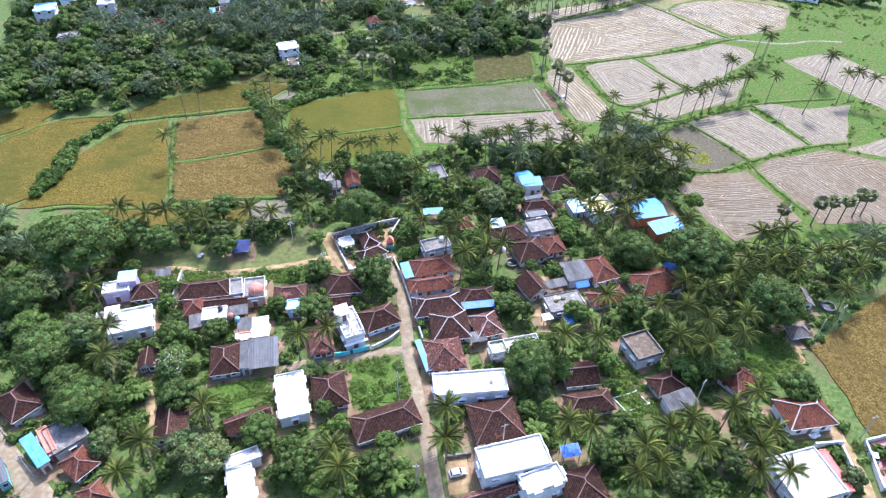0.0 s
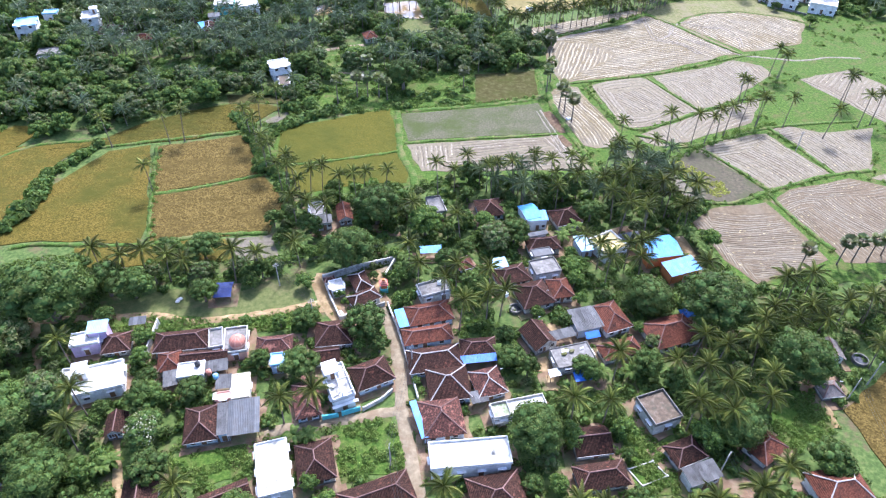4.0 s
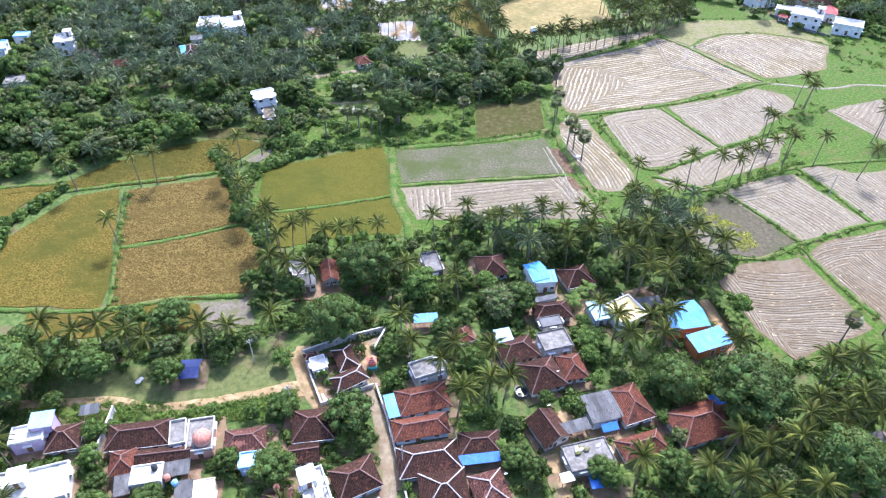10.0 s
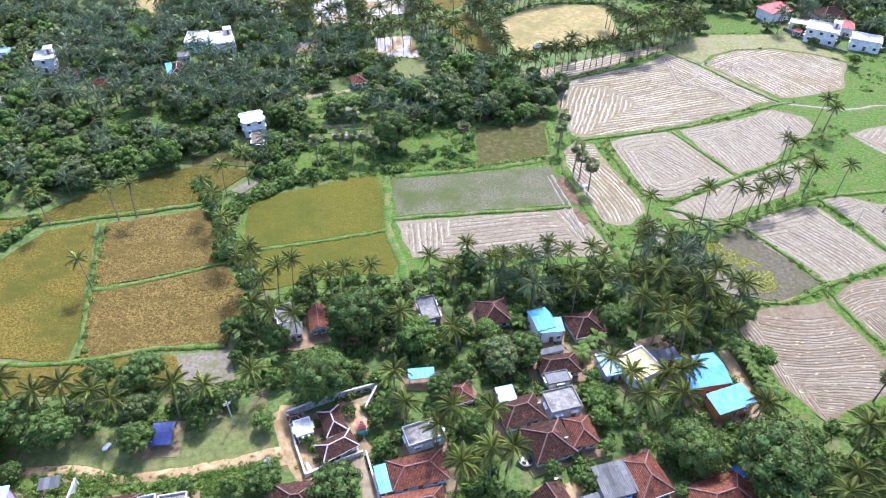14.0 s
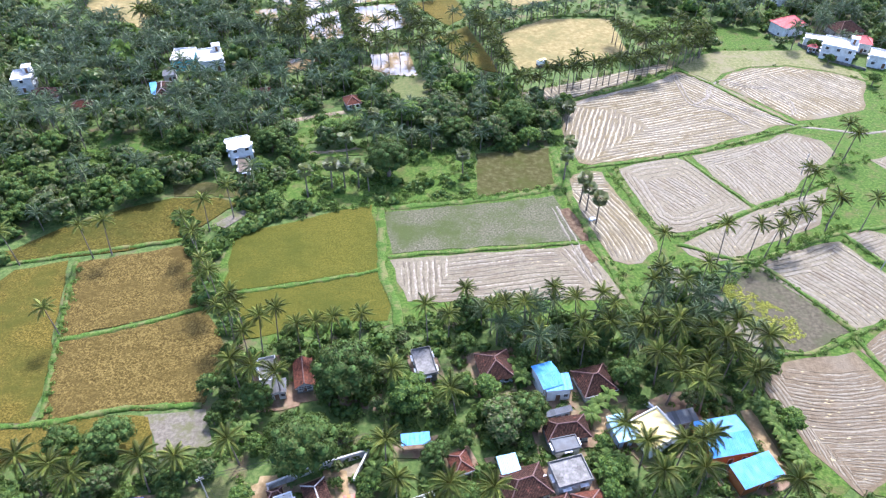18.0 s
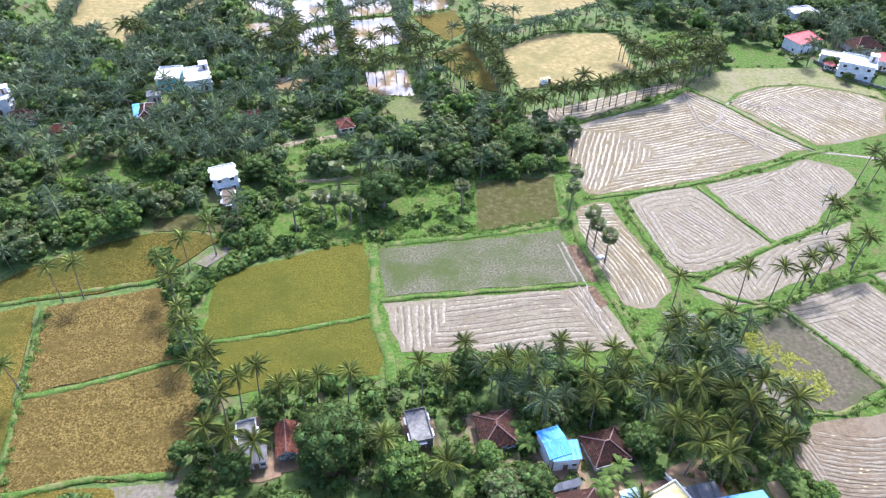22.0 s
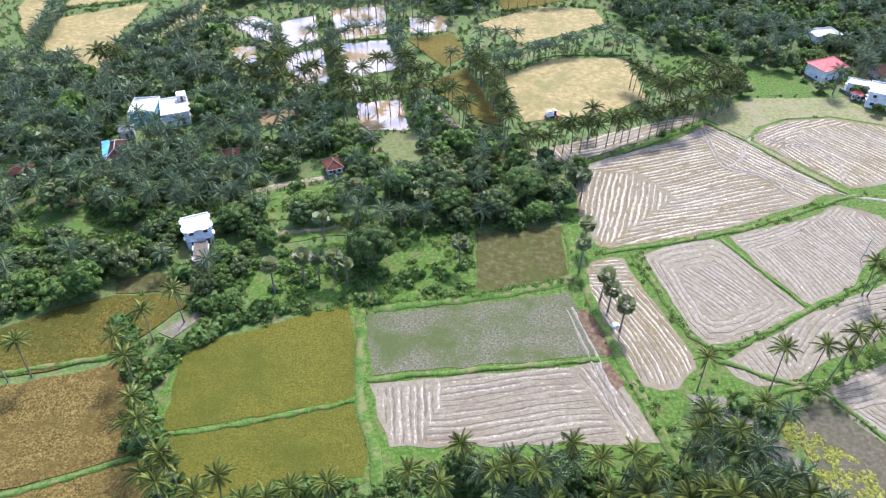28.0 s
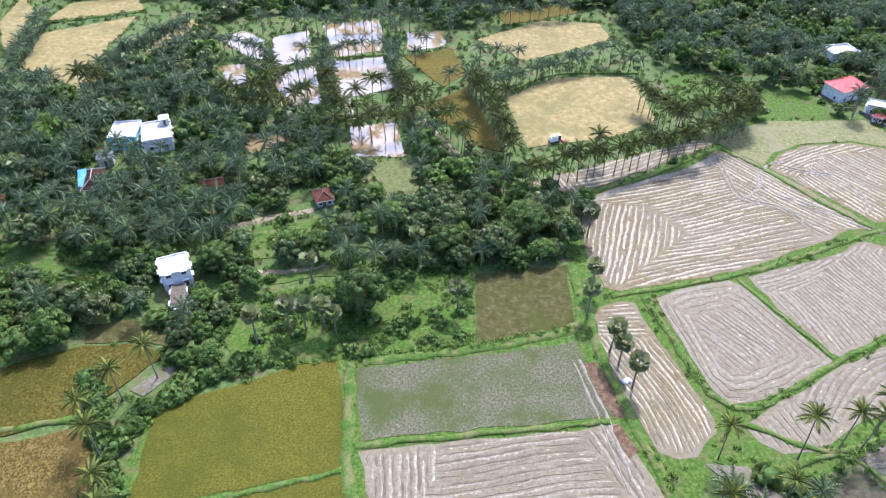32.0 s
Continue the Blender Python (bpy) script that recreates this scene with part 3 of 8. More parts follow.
ploughed([(116.5, 156.4), (124.1, 158.6), (133.4, 154.0), (154.3, 157.8), (139.8, 130.3), (130.2, 128.5), (127.9, 129.0), (122.7, 142.5)], heading((115.7, 152.0), (126.5, 127.8)), 9)
ploughed([(73.0, 101.4), (80.7, 108.5), (98.2, 111.7), (102.4, 100.1), (106.1, 85.5), (100.4, 82.5), (90.5, 79.2), (83.3, 74.9), (81.6, 77.6), (77.3, 85.1), (74.7, 94.8)], heading((77.1, 97.5), (104.5, 97.9)), 10)
ploughed([(100.6, 112.5), (108.9, 118.7), (130.4, 125.4), (159.5, 114.1), (142.6, 83.8), (110.7, 84.6), (108.6, 93.6)], heading((102.2, 110.5), (108.0, 89.5)), 11)
ploughed([(143.3, 196.4), (168.1, 205.6), (184.5, 175.5), (166.4, 154.3), (157.9, 167.7)], 35, 12)
ploughed([(138.0, 126.0), (164.0, 136.5), (169.0, 121.0), (161.5, 116.8)], 15, 13)


def paddy(mat, label, corners, seed):
    corners = grow(corners, 0.5)
    name = {"bog": "muddy_pond", "dark_pond": "muddy_pond", "lawn": "clearing", "ash": "bare_patch"}.get(mat, "paddy_field")
    return sheet(name, corners, M[mat], label, "pond" if mat in ("bog", "dark_pond") else "field", z=0.03 + 0.006 * (seed % 5), seed=seed, relief={"lodged": 0.22, "ripe": 0.1, "ripe_wet": 0.2, "lush": 0.07, "stubble": 0.08}.get(mat, 0.0))


paddy("lush", "yellow-green standing paddy", [(-58.6, 153.4), (-21.8, 168.1), (-16.9, 139.7), (-56.2, 129.7)], 40)
paddy("lush", "yellow-green paddy strip", [(-55.9, 128.6), (-16.5, 138.3), (-13.2, 127.1), (-13.6, 120.5), (-26.8, 120.3), (-47.2, 114.0)], 41)
paddy("sprout", "wet field of sparse green sprouts", [(-16.8, 164.4), (11.5, 168.7), (33.6, 173.7), (39.6, 153.0), (-13.3, 146.1)], 42)
paddy("bog", "shallow muddy paddy pond", [(11.5, 197.2), (35.5, 201.0), (34.8, 179.7), (11.3, 173.4)], 43)
paddy("stubble", "golden cut paddy", [(25.2, 297.4), (46.9, 315.9), (77.9, 316.7), (78.6, 282.5), (64.5, 271.6), (30.8, 261.8)], 44)
paddy("stubble", "pale golden cut paddy", [(15.9, 353.8), (47.4, 376.1), (73.8, 374.0), (75.8, 355.4), (35.7, 331.7)], 45)
paddy("ripe", "small ripe paddy", [(-16.0, 334.9), (4.6, 342.5), (9.7, 319.1), (1.3, 306.3)], 46)
paddy("ripe", "narrow ripe paddy", [(-5.9, 289.9), (10.2, 306.5), (22.5, 259.4), (14.4, 262.2)], 47)
paddy("lawn", "mown green clearing", [(-24.3, 252.4), (-7.5, 254.5), (-4.6, 227.7), (-14.3, 231.8)], 48)
paddy("weedy", "olive weedy fallow field", [(97.5, 266.3), (104.6, 275.0), (120.7, 282.1), (144.4, 282.7), (155.0, 283.5), (161.0, 271.5), (170.0, 263.0), (169.5, 256.0), (158.5, 263.8), (142.8, 268.8), (126.3, 266.6), (114.0, 260.3), (107.5, 252.5)], 49)
paddy("stubble", "golden cut paddy", [(-172.5, 320.8), (-180.6, 354.8), (-146.3, 376.3), (-145.3, 334.4), (-134.8, 298.2), (-153.4, 309.9)], 50)
paddy("stubble", "golden cut paddy", [(-186.3, 369.5), (-183.9, 393.9), (-156.1, 402.7), (-145.4, 385.1)], 51)
paddy("stubble", "golden cut paddy", [(-128.6, 320.9), (-123.8, 373.3), (-103.5, 377.5), (-121.9, 343.9)], 52)
paddy("stubble", "golden cut paddy", [(-206.5, 367.5), (-212.8, 401.0), (-197.8, 382.1), (-184.5, 330.5)], 53)
paddy("lodged", "brown lodged paddy", [(-99.5, 139.9), (-71.7, 148.4), (-60.4, 125.2), (-92.1, 113.6)], 54)
paddy("lodged", "brown lodged paddy", [(-91.6, 111.8), (-59.5, 123.0), (-50.6, 109.3), (-52.2, 95.5), (-84.5, 90.8)], 55)
paddy("ripe", "golden ripe paddy", [(-130.4, 88.2), (-126.3, 111.8), (-114.4, 136.6), (-101.9, 140.8), (-88.3, 97.2), (-88.0, 89.7), (-115.5, 90.8)], 56)
paddy("ripe_wet", "golden flattened paddy below the wood", [(-135.5, 137.5), (-118.0, 145.8), (-107.8, 156.7), (-95.0, 164.6), (-82.9, 169.9), (-72.3, 170.9), (-60.0, 168.4), (-64.9, 165.1), (-71.8, 155.4), (-74.5, 151.8), (-87.9, 146.3), (-101.7, 143.4), (-115.2, 140.5)], 57)
paddy("bog", "wet brown corner of the paddy", [(-84.4, 176.8), (-74.6, 178.8), (-61.0, 176.1), (-60.7, 170.0), (-72.6, 172.8), (-81.9, 171.5)], 65)
sheet("puddle", [(-66.8, 157.7), (-62.8, 162.5), (-59.1, 165.1), (-57.9, 162.4), (-62.8, 156.0)], M["ash"], "grey dried creek bed between bushes", "puddle", z=0.03)
paddy("ripe", "golden ripe paddy", [(-155.6, 127.5), (-148.9, 138.0), (-122.3, 142.6), (-128.1, 131.8), (-131.2, 120.7), (-128.5, 94.9), (-137.9, 86.1)], 58)
paddy("ripe", "golden ripe paddy", [(-165.5, 138.9), (-153.8, 152.9), (-142.8, 151.9), (-147.4, 139.3), (-156.6, 129.4)], 59)
paddy("ripe", "strip of ripe paddy", [(-104.6, 88.2), (-87.3, 88.1), (-83.5, 90.2), (-63.1, 91.7), (-59.2, 83.2), (-99.7, 78.7)], 60)
paddy("ash", "bare grey patch of field", [(-63.1, 91.7), (-51.1, 93.5), (-47.3, 85.0), (-57.0, 82.4)], 61)
paddy("dark_pond", "dark muddy pond with yellow weed", [(76.1, 137.0), (85.8, 141.2), (100.0, 118.8), (86.7, 112.0), (79.6, 113.9)], 62)
paddy("lodged", "golden-brown lodged paddy", [(87.9, 35.0), (123.9, 61.4), (115.9, 22.0), (98.2, 12.8), (90.1, 11.4), (90.0, 21.7)], 63)
paddy("ripe", "yellow-green low field", [(26.4, 384.8), (61.4, 401.1), (68.2, 389.8), (31.0, 370.7)], 64)

WEEDY = []


def lawn(mat, label, corners, seed, bare=True):
    if mat == "grass" and corners[0][1] < 90 and seed < 90:
        WEEDY.append(corners)
    return sheet("grass_plot", corners, M[mat], label, "grass", z=-0.03 - 0.02 * (seed - 95) if seed > 94 else 0.004 * (seed - 86), rough_edge=1.2, seed=seed, busy=bare)


lawn("lawn", "sunlit grass green beside the path", [(-85.9, 65.6), (-71.5, 71.5), (-55.2, 70.2), (-43.6, 77.8), (-35.8, 76.4), (-34.6, 67.0), (-52.8, 62.0), (-67.2, 60.3), (-90.9, 61.6)], 80)
lawn("grass", "rough grass below the dirt path", [(-90.1, 60.0), (-71.0, 61.0), (-52.3, 60.5), (-33.6, 65.2), (-31.9, 62.3), (-43.4, 57.0), (-71.5, 56.7), (-87.6, 55.3)], 81)
lawn("grass", "green grassy clearing", [(38.3, 33.1), (34.5, 30.9), (41.0, 33.6), (45.3, 22.8), (46.6, 15.2), (36.2, 15.9)], 82)
lawn("grass", "overgrown green plot", [(-24.8, 30.2), (-12.5, 32.4), (-8.4, 20.7), (-12.4, 18.8), (-21.6, 16.3)], 83)
lawn("grass", "overgrown green yard", [(-56.9, 21.7), (-42.6, 25.4), (-39.9, 18.1), (-50.3, 15.0)], 84)
lawn("grass", "bright green clearing", [(69.9, 38.4), (82.5, 40.4), (83.0, 29.7), (71.2, 23.1), (68.8, 31.3)], 85)
lawn("grass", "green land beside the paddies", [(126.3, 183.5), (146.7, 196.7), (167.5, 199.4), (156.5, 161.4), (148.3, 161.2), (119.7, 157.1)], 86)
lawn("grass", "green pasture", [(126.4, 215.2), (173.3, 229.1), (193.7, 208.0), (185.0, 191.0), (171.4, 207.4), (144.0, 198.1), (139.6, 209.5)], 87)
lawn("grass", "green meadow", [(124.2, 311.8), (143.9, 305.0), (146.4, 285.7), (116.7, 284.2)], 88)
lawn("grass", "green meadow under palms", [(89.2, 316.0), (111.4, 321.7), (107.7, 288.2), (89.8, 292.2)], 89, False)
lawn("grass", "green scrub below the wood", [(-54.5, 176.3), (-47.1, 186.9), (-27.8, 193.8), (10.8, 201.1), (10.4, 173.8), (-15.7, 167.2), (-42.3, 164.6), (-47.7, 169.7)], 90)
lawn("grass", "sunny green strip below the wood", [(-128.0, 191.9), (-115.3, 195.5), (-107.2, 193.6), (-107.4, 187.2), (-122.5, 184.8)], 92)
lawn("grass", "sunny green strip below the wood", [(-94.7, 192.6), (-82.8, 192.8), (-81.0, 185.5), (-93.0, 184.6)], 93)
lawn("grass", "green slope under trees", [(-126.6, 198.4), (-107.5, 196.1), (-97.9, 188.8), (-108.5, 181.5), (-117.6, 181.4)], 91, False)

lawn("grass", "green land between the ploughed fields", [(40.5, 220.2), (95.9, 268.2), (111.4, 284.2), (146.9, 287.0), (180.4, 265.9), (255.4, 255.9), (153.0, 78.7), (98.6, 75.3), (74.3, 76.2), (75.1, 106.1), (79.7, 106.2), (83.5, 121.3), (75.4, 138.5), (57.9, 142.3), (47.5, 128.3), (35.6, 157.6), (37.2, 201.6)], 95, False)
sheet("yard", [(56.0, 141.5), (64.5, 141.0), (72.5, 130.0), (80.5, 114.5), (75.5, 113.0), (66.0, 127.0)], M["ash"], "bare muddy strip beside the palm grove", "yard", z=0.05, rough_edge=0.7, seed=150)
lawn("grass", "green margins of the paddy fields", [(-60.6, 129.3), (-61.0, 152.5), (-21.6, 168.7), (37.4, 202.9), (38.5, 150.7), (47.5, 128.3), (44.9, 119.9), (9.8, 120.9), (-11.6, 119.8), (-42.6, 112.6)], 96, False)


CLEARINGS = [[(-57.5, 202.4), (-56.4, 213.9), (-42.6, 219.7), (-31.2, 222.8), (-34.0, 207.9), (-47.3, 202.6)],
             [(-44.7, 197.9), (-26.9, 203.0), (-25.9, 195.9), (-43.5, 192.2)],
             [(-124.8, 208.6), (-102.8, 206.5), (-85.9, 195.0), (-102.8, 193.5), (-116.0, 197.9)],
             [(-100.8, 283.2), (-84.7, 285.8), (-79.1, 273.1), (-92.6, 270.8)]]
for _k, _c in enumerate(CLEARINGS):
    sheet("grass_plot", _c, M["bund"], "sunlit green clearing in the wood", "grass", z=0.034 + 0.004 * _k, rough_edge=1.2, seed=140 + _k)


def pond(corners, seed):
    return sheet("pond", grow(corners, 1.0), M["water"], "brown fish pond reflecting the bright sky", "pond", z=0.005 * (seed - 122), rough_edge=0.8, seed=seed)


pond([(-96.6, 349.5), (-91.2, 360.6), (-79.8, 350.0), (-75.4, 330.5), (-85.2, 336.0)], 120)
pond([(-75.3, 352.6), (-61.6, 361.4), (-56.2, 333.9), (-69.0, 322.4)], 121)
pond([(-54.8, 368.3), (-29.8, 375.3), (-26.2, 341.6), (-45.6, 334.1)], 122)
pond([(-67.3, 314.6), (-52.1, 323.9), (-45.6, 292.5), (-59.1, 290.4)], 123)
pond([(-45.6, 327.4), (-25.3, 333.5), (-17.6, 305.8), (-34.5, 298.3), (-30.7, 279.9), (-39.2, 300.5)], 124)
pond([(-31.6, 274.2), (-15.7, 277.0), (-11.4, 255.8), (-27.8, 255.5)], 125)
pond([(-67.0, 268.6), (-54.2, 270.9), (-51.0, 261.8), (-62.9, 256.8)], 126)
pond([(-91.3, 322.9), (-81.9, 324.8), (-77.5, 306.8), (-82.9, 304.2)], 127)
pond([(-16.1, 359.4), (0.6, 363.1), (0.8, 346.0), (-13.8, 340.8)], 128)

sheet("puddle", [(35.0, 166.9), (38.0, 167.8), (40.8, 159.8), (42.3, 152.6), (40.0, 152.0), (37.4, 158.2)], M["puddle"], "red-brown puddle in the field's corner", "puddle", z=0.05)
sheet("puddle", [(38.3, 149.8), (40.4, 150.7), (43.1, 144.2), (40.9, 142.6)], M["puddle"], "red-brown puddle at the field's edge", "puddle", z=0.12)
# bare earth yards between the houses
for _k, (_x, _y, _w, _d, _turn) in enumerate(((38.2, 53.4, 6.0, 2.2, 20), (22.0, 47.2, 3.4, 4.6, 10), (26.2, 58.6, 3.6, 4.4, 20), (35.2, 91.4, 5.5, 6.5, 10), (24.0, 42.0, 3.6, 5.0, 5))):
    _c, _s = math.cos(radians(_turn)), math.sin(radians(_turn))
    sheet("earth_yard", [(_x + _c * u * _w - _s * v * _d, _y + _s * u * _w + _c * v * _d) for u, v in ((-0.5, -0.4), (0.3, -0.5), (0.5, 0.1), (0.4, 0.5), (-0.4, 0.45))], M["earth"], "bare trodden earth yard", "yard", z=0.04 + 0.004 * _k, rough_edge=0.6, seed=400 + _k)
# banks between the fields
def bank(line, seed, width=1.5):
    return strip("field_bank", line, width, M["bund"], "low grassy bank between two fields", "bank", z=0.06, crown=0.26, seed=seed, wobble=0.45)


bank([(-18.5, 166.6), (-16.2, 140.1), (-11.9, 126.1), (-10.7, 118.6)], 200, 2.6)
bank([(-14.9, 144.5), (10.7, 147.7), (38.5, 151.2)], 201)
bank([(-55.9, 129.4), (-36.7, 133.2), (-16.6, 138.9)], 202)
bank([(-15.7, 166.6), (11.5, 171.3), (27.9, 175.6), (34.9, 178.6), (37.2, 184.2), (37.2, 201.6)], 203, 2.6)
bank([(39.5, 189.0), (39.4, 173.3), (43.7, 150.8), (48.2, 131.0), (50.5, 121.9)], 204, 2.6)
bank([(54.3, 189.5), (57.6, 177.0), (59.9, 166.5), (62.2, 159.2), (65.6, 155.6)], 205, 2.0)
bank([(45.8, 189.6), (84.2, 199.3), (126.7, 217.4), (130.7, 218.1)], 206)
bank([(80.7, 196.6), (85.1, 188.2), (88.7, 180.8), (94.3, 169.8)], 207, 1.1)
bank([(66.4, 155.3), (72.0, 155.4), (80.7, 160.4), (92.6, 167.4), (109.9, 176.5), (123.6, 183.5)], 208)
bank([(97.0, 262.0), (107.1, 249.6), (113.0, 239.8), (119.5, 229.5), (127.5, 219.5)], 209)
bank([(41.3, 232.7), (68.0, 245.2), (94.1, 262.0)], 210)
bank([(-117.5, 139.6), (-100.4, 144.0), (-72.4, 151.0)], 211)
bank([(-99.5, 141.5), (-93.4, 118.7), (-85.5, 90.8)], 212)
bank([(-92.1, 112.6), (-75.3, 117.7), (-60.1, 124.1)], 213)
bank([(-122.2, 87.2), (-114.4, 88.7), (-88.3, 88.7), (-68.1, 93.6), (-52.0, 94.5)], 214)
bank([(74.6, 141.6), (86.0, 143.3), (93.9, 132.4), (101.5, 118.8)], 215)
bank([(79.3, 111.4), (88.2, 111.5), (102.0, 118.0), (124.4, 127.0), (139.8, 130.3)], 216)
bank([(100.9, 117.2), (103.9, 103.5), (109.5, 89.5)], 217)
bank([(115.8, 157.0), (121.6, 144.0), (126.5, 127.8)], 218)
bank([(66.9, 151.0), (85.5, 144.9), (115.8, 157.0), (150.8, 163.0)], 219)
bank([(-154.3, 124.9), (-141.4, 139.4), (-122.8, 143.8)], 221)
bank([(27.9, 304.5), (47.3, 319.0), (81.1, 320.9)], 222)
bank([(-69.6, 319.7), (-52.8, 331.1), (-24.5, 336.4)], 223)
bank([(-52.8, 331.1), (-41.9, 289.0), (-34.2, 278.6)], 224)
bank([(-134.6, 331.8), (-127.2, 359.6), (-116.9, 377.1)], 225)
bank([(-175.6, 322.4), (-187.6, 361.2), (-143.6, 383.6)], 226)

# roads and paths
strip("road", [(-34.5, 77.1), (-31.3, 70.9), (-29.8, 63.8)], 7.0, M["earth"], "wide bare earth yard where the path meets the lane", "path", z=0.02)
strip("road", [(-107.0, 59.4), (-90.5, 60.8), (-71.8, 61.7), (-64.8, 59.9), (-52.7, 61.6), (-40.5, 64.4), (-33.9, 66.6), (-29.2, 63.6)], 2.6, M["earth"], "winding dirt path of pale orange earth", "path", z=0.05)
strip("road", [(-34.2, 78.0), (-33.4, 70.5), (-29.8, 63.6), (-25.5, 58.5)], 3.0, M["earth"], "dirt lane beside the compound wall", "path", z=0.055)
strip("road", [(-19.2, 68.7), (-13.8, 57.3), (-11.3, 45.0), (-10.3, 33.9), (-7.8, 22.2), (-5.6, 10.5), (-4.0, 2.5), (-2.7, -5.9)], 3.2, M["concrete_road"], "narrow village lane of worn pale concrete", "road", z=0.07)
strip("road", [(-10.5, 34.4), (-18.5, 32.4), (-26.4, 30.6), (-39.3, 28.4)], 2.8, M["concrete_road"], "short side lane of worn concrete", "road", z=0.06)
strip("road", [(-98.2, 10.3), (-89.8, 3.0), (-82.3, -3.1), (-76.9, -7.7)], 5.0, M["concrete_road"], "grey concrete road", "road", z=0.06)
strip("road", [(82.8, 15.6), (83.2, 7.2), (83.1, -1.7), (83.0, -5.3)], 3.0, M["earth"], "pale earth track between compound walls", "path", z=0.05)
strip("road", [(82.5, 40.4), (83.8, 34.9), (84.0, 30.6)], 2.0, M["earth"], "short earth track", "path", z=0.05)
strip("road", [(-1.1, 1.3), (3.5, 1.9)], 9.0, M["earth"], "bare earth forecourt where a car is parked", "path", z=0.04)
strip("road", [(-103.5, 60.5), (-98.6, 51.9), (-94.6, 43.9)], 2.4, M["earth"], "orange dirt footpath between houses", "path", z=0.05)
strip("road", [(-71.1, 29.7), (-68.1, 21.6), (-64.1, 11.3)], 1.8, M["earth"], "orange dirt footpath beside trees", "path", z=0.05)
strip("road", [(-6.7, 281.3), (-0.3, 269.4), (6.6, 256.6)], 2.6, M["concrete_road"], "far grey lane between trees", "road", z=0.06)
strip("road", [(-60.5, 215.5), (-47.1, 221.7), (-35.9, 225.0)], 2.6, M["concrete_road"], "far grey lane through the wood", "road", z=0.06)
strip("road", [(-48.0, 197.1), (-37.6, 197.7), (-25.9, 201.4)], 2.0, M["concrete_road"], "far narrow lane below trees", "road", z=0.06)
strip("road", [(128.7, 217.8), (137.6, 216.1), (147.9, 213.9), (154.9, 214.5), (165.2, 217.2), (178.0, 216.5)], 1.4, M["pale_mud"], "pale wet track across the pasture", "path", z=0.08, busy=False)
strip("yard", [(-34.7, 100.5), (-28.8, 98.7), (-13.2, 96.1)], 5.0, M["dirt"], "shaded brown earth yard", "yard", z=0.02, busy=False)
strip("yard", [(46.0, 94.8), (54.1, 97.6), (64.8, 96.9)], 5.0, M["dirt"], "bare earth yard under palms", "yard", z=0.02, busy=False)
strip("yard", [(67.0, 95.1), (69.0, 85.1), (69.4, 77.5)], 3.0, M["earth"], "bare earth strip beside a shed", "yard", z=0.02)
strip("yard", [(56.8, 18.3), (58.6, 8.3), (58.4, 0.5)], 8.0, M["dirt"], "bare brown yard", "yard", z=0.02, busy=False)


# ---- houses ----
def opening(house, name, x, z0, width, height, side, half, mat="dark", shade=False, trim="white"):
    """A window or door on one wall: side 0 front, 1 right, 2 back, 3 left; x along the wall."""
    a = (0, 90, 180, 270)[side]
    hold = pose(0, 0, 0, 0, 0, a)
    def piece(nm, mt, x0, y0, za, x1, y1, zb, parent):
        bm = bmesh.new()
        box(bm, x0, y0, za, x1, y1, zb)
        bm.transform(hold)
        return put(nm, bm, M[mt], parent)
    w = piece(name, mat, x - width / 2, -half - 0.03, z0, x + width / 2, -half + 0.05, z0 + height, house)
    t = 0.09
    piece("frame", trim, x - width / 2 - t, -half - 0.06, z0 + height, x + width / 2 + t, -half + 0.02, z0 + height + t, w)
    piece("frame", trim, x - width / 2 - t, -half - 0.06, z0, x - width / 2, -half + 0.02, z0 + height, w)
    piece("frame", trim, x + width / 2, -half - 0.06, z0, x + width / 2 + t, -half + 0.02, z0 + height, w)
    if name == "window":
        piece("sill", trim, x - width / 2 - 0.12, -half - 0.12, z0 - 0.1, x + width / 2 + 0.12, -half + 0.02, z0, w)
        piece("bar", "wood", x - 0.03, -half - 0.05, z0, x + 0.03, -half - 0.032, z0 + height, w)
    if shade:
        piece("sunshade", trim, x - width / 2 - 0.3, -half - 0.6, z0 + height + 0.22, x + width / 2 + 0.3, -half + 0.02, z0 + height + 0.32, w)
    return w


def shell(bm, w, d, z0, z1, thick=0.25):
    """Four walls with a hollow between."""
    box(bm, -w / 2, -d / 2, z0, w / 2, -d / 2 + thick, z1)
    box(bm, -w / 2, d / 2 - thick, z0, w / 2, d / 2, z1)
    box(bm, -w / 2, -d / 2 + thick, z0, -w / 2 + thick, d / 2 - thick, z1)
    box(bm, w / 2 - thick, -d / 2 + thick, z0, w / 2, d / 2 - thick, z1)
    return bm


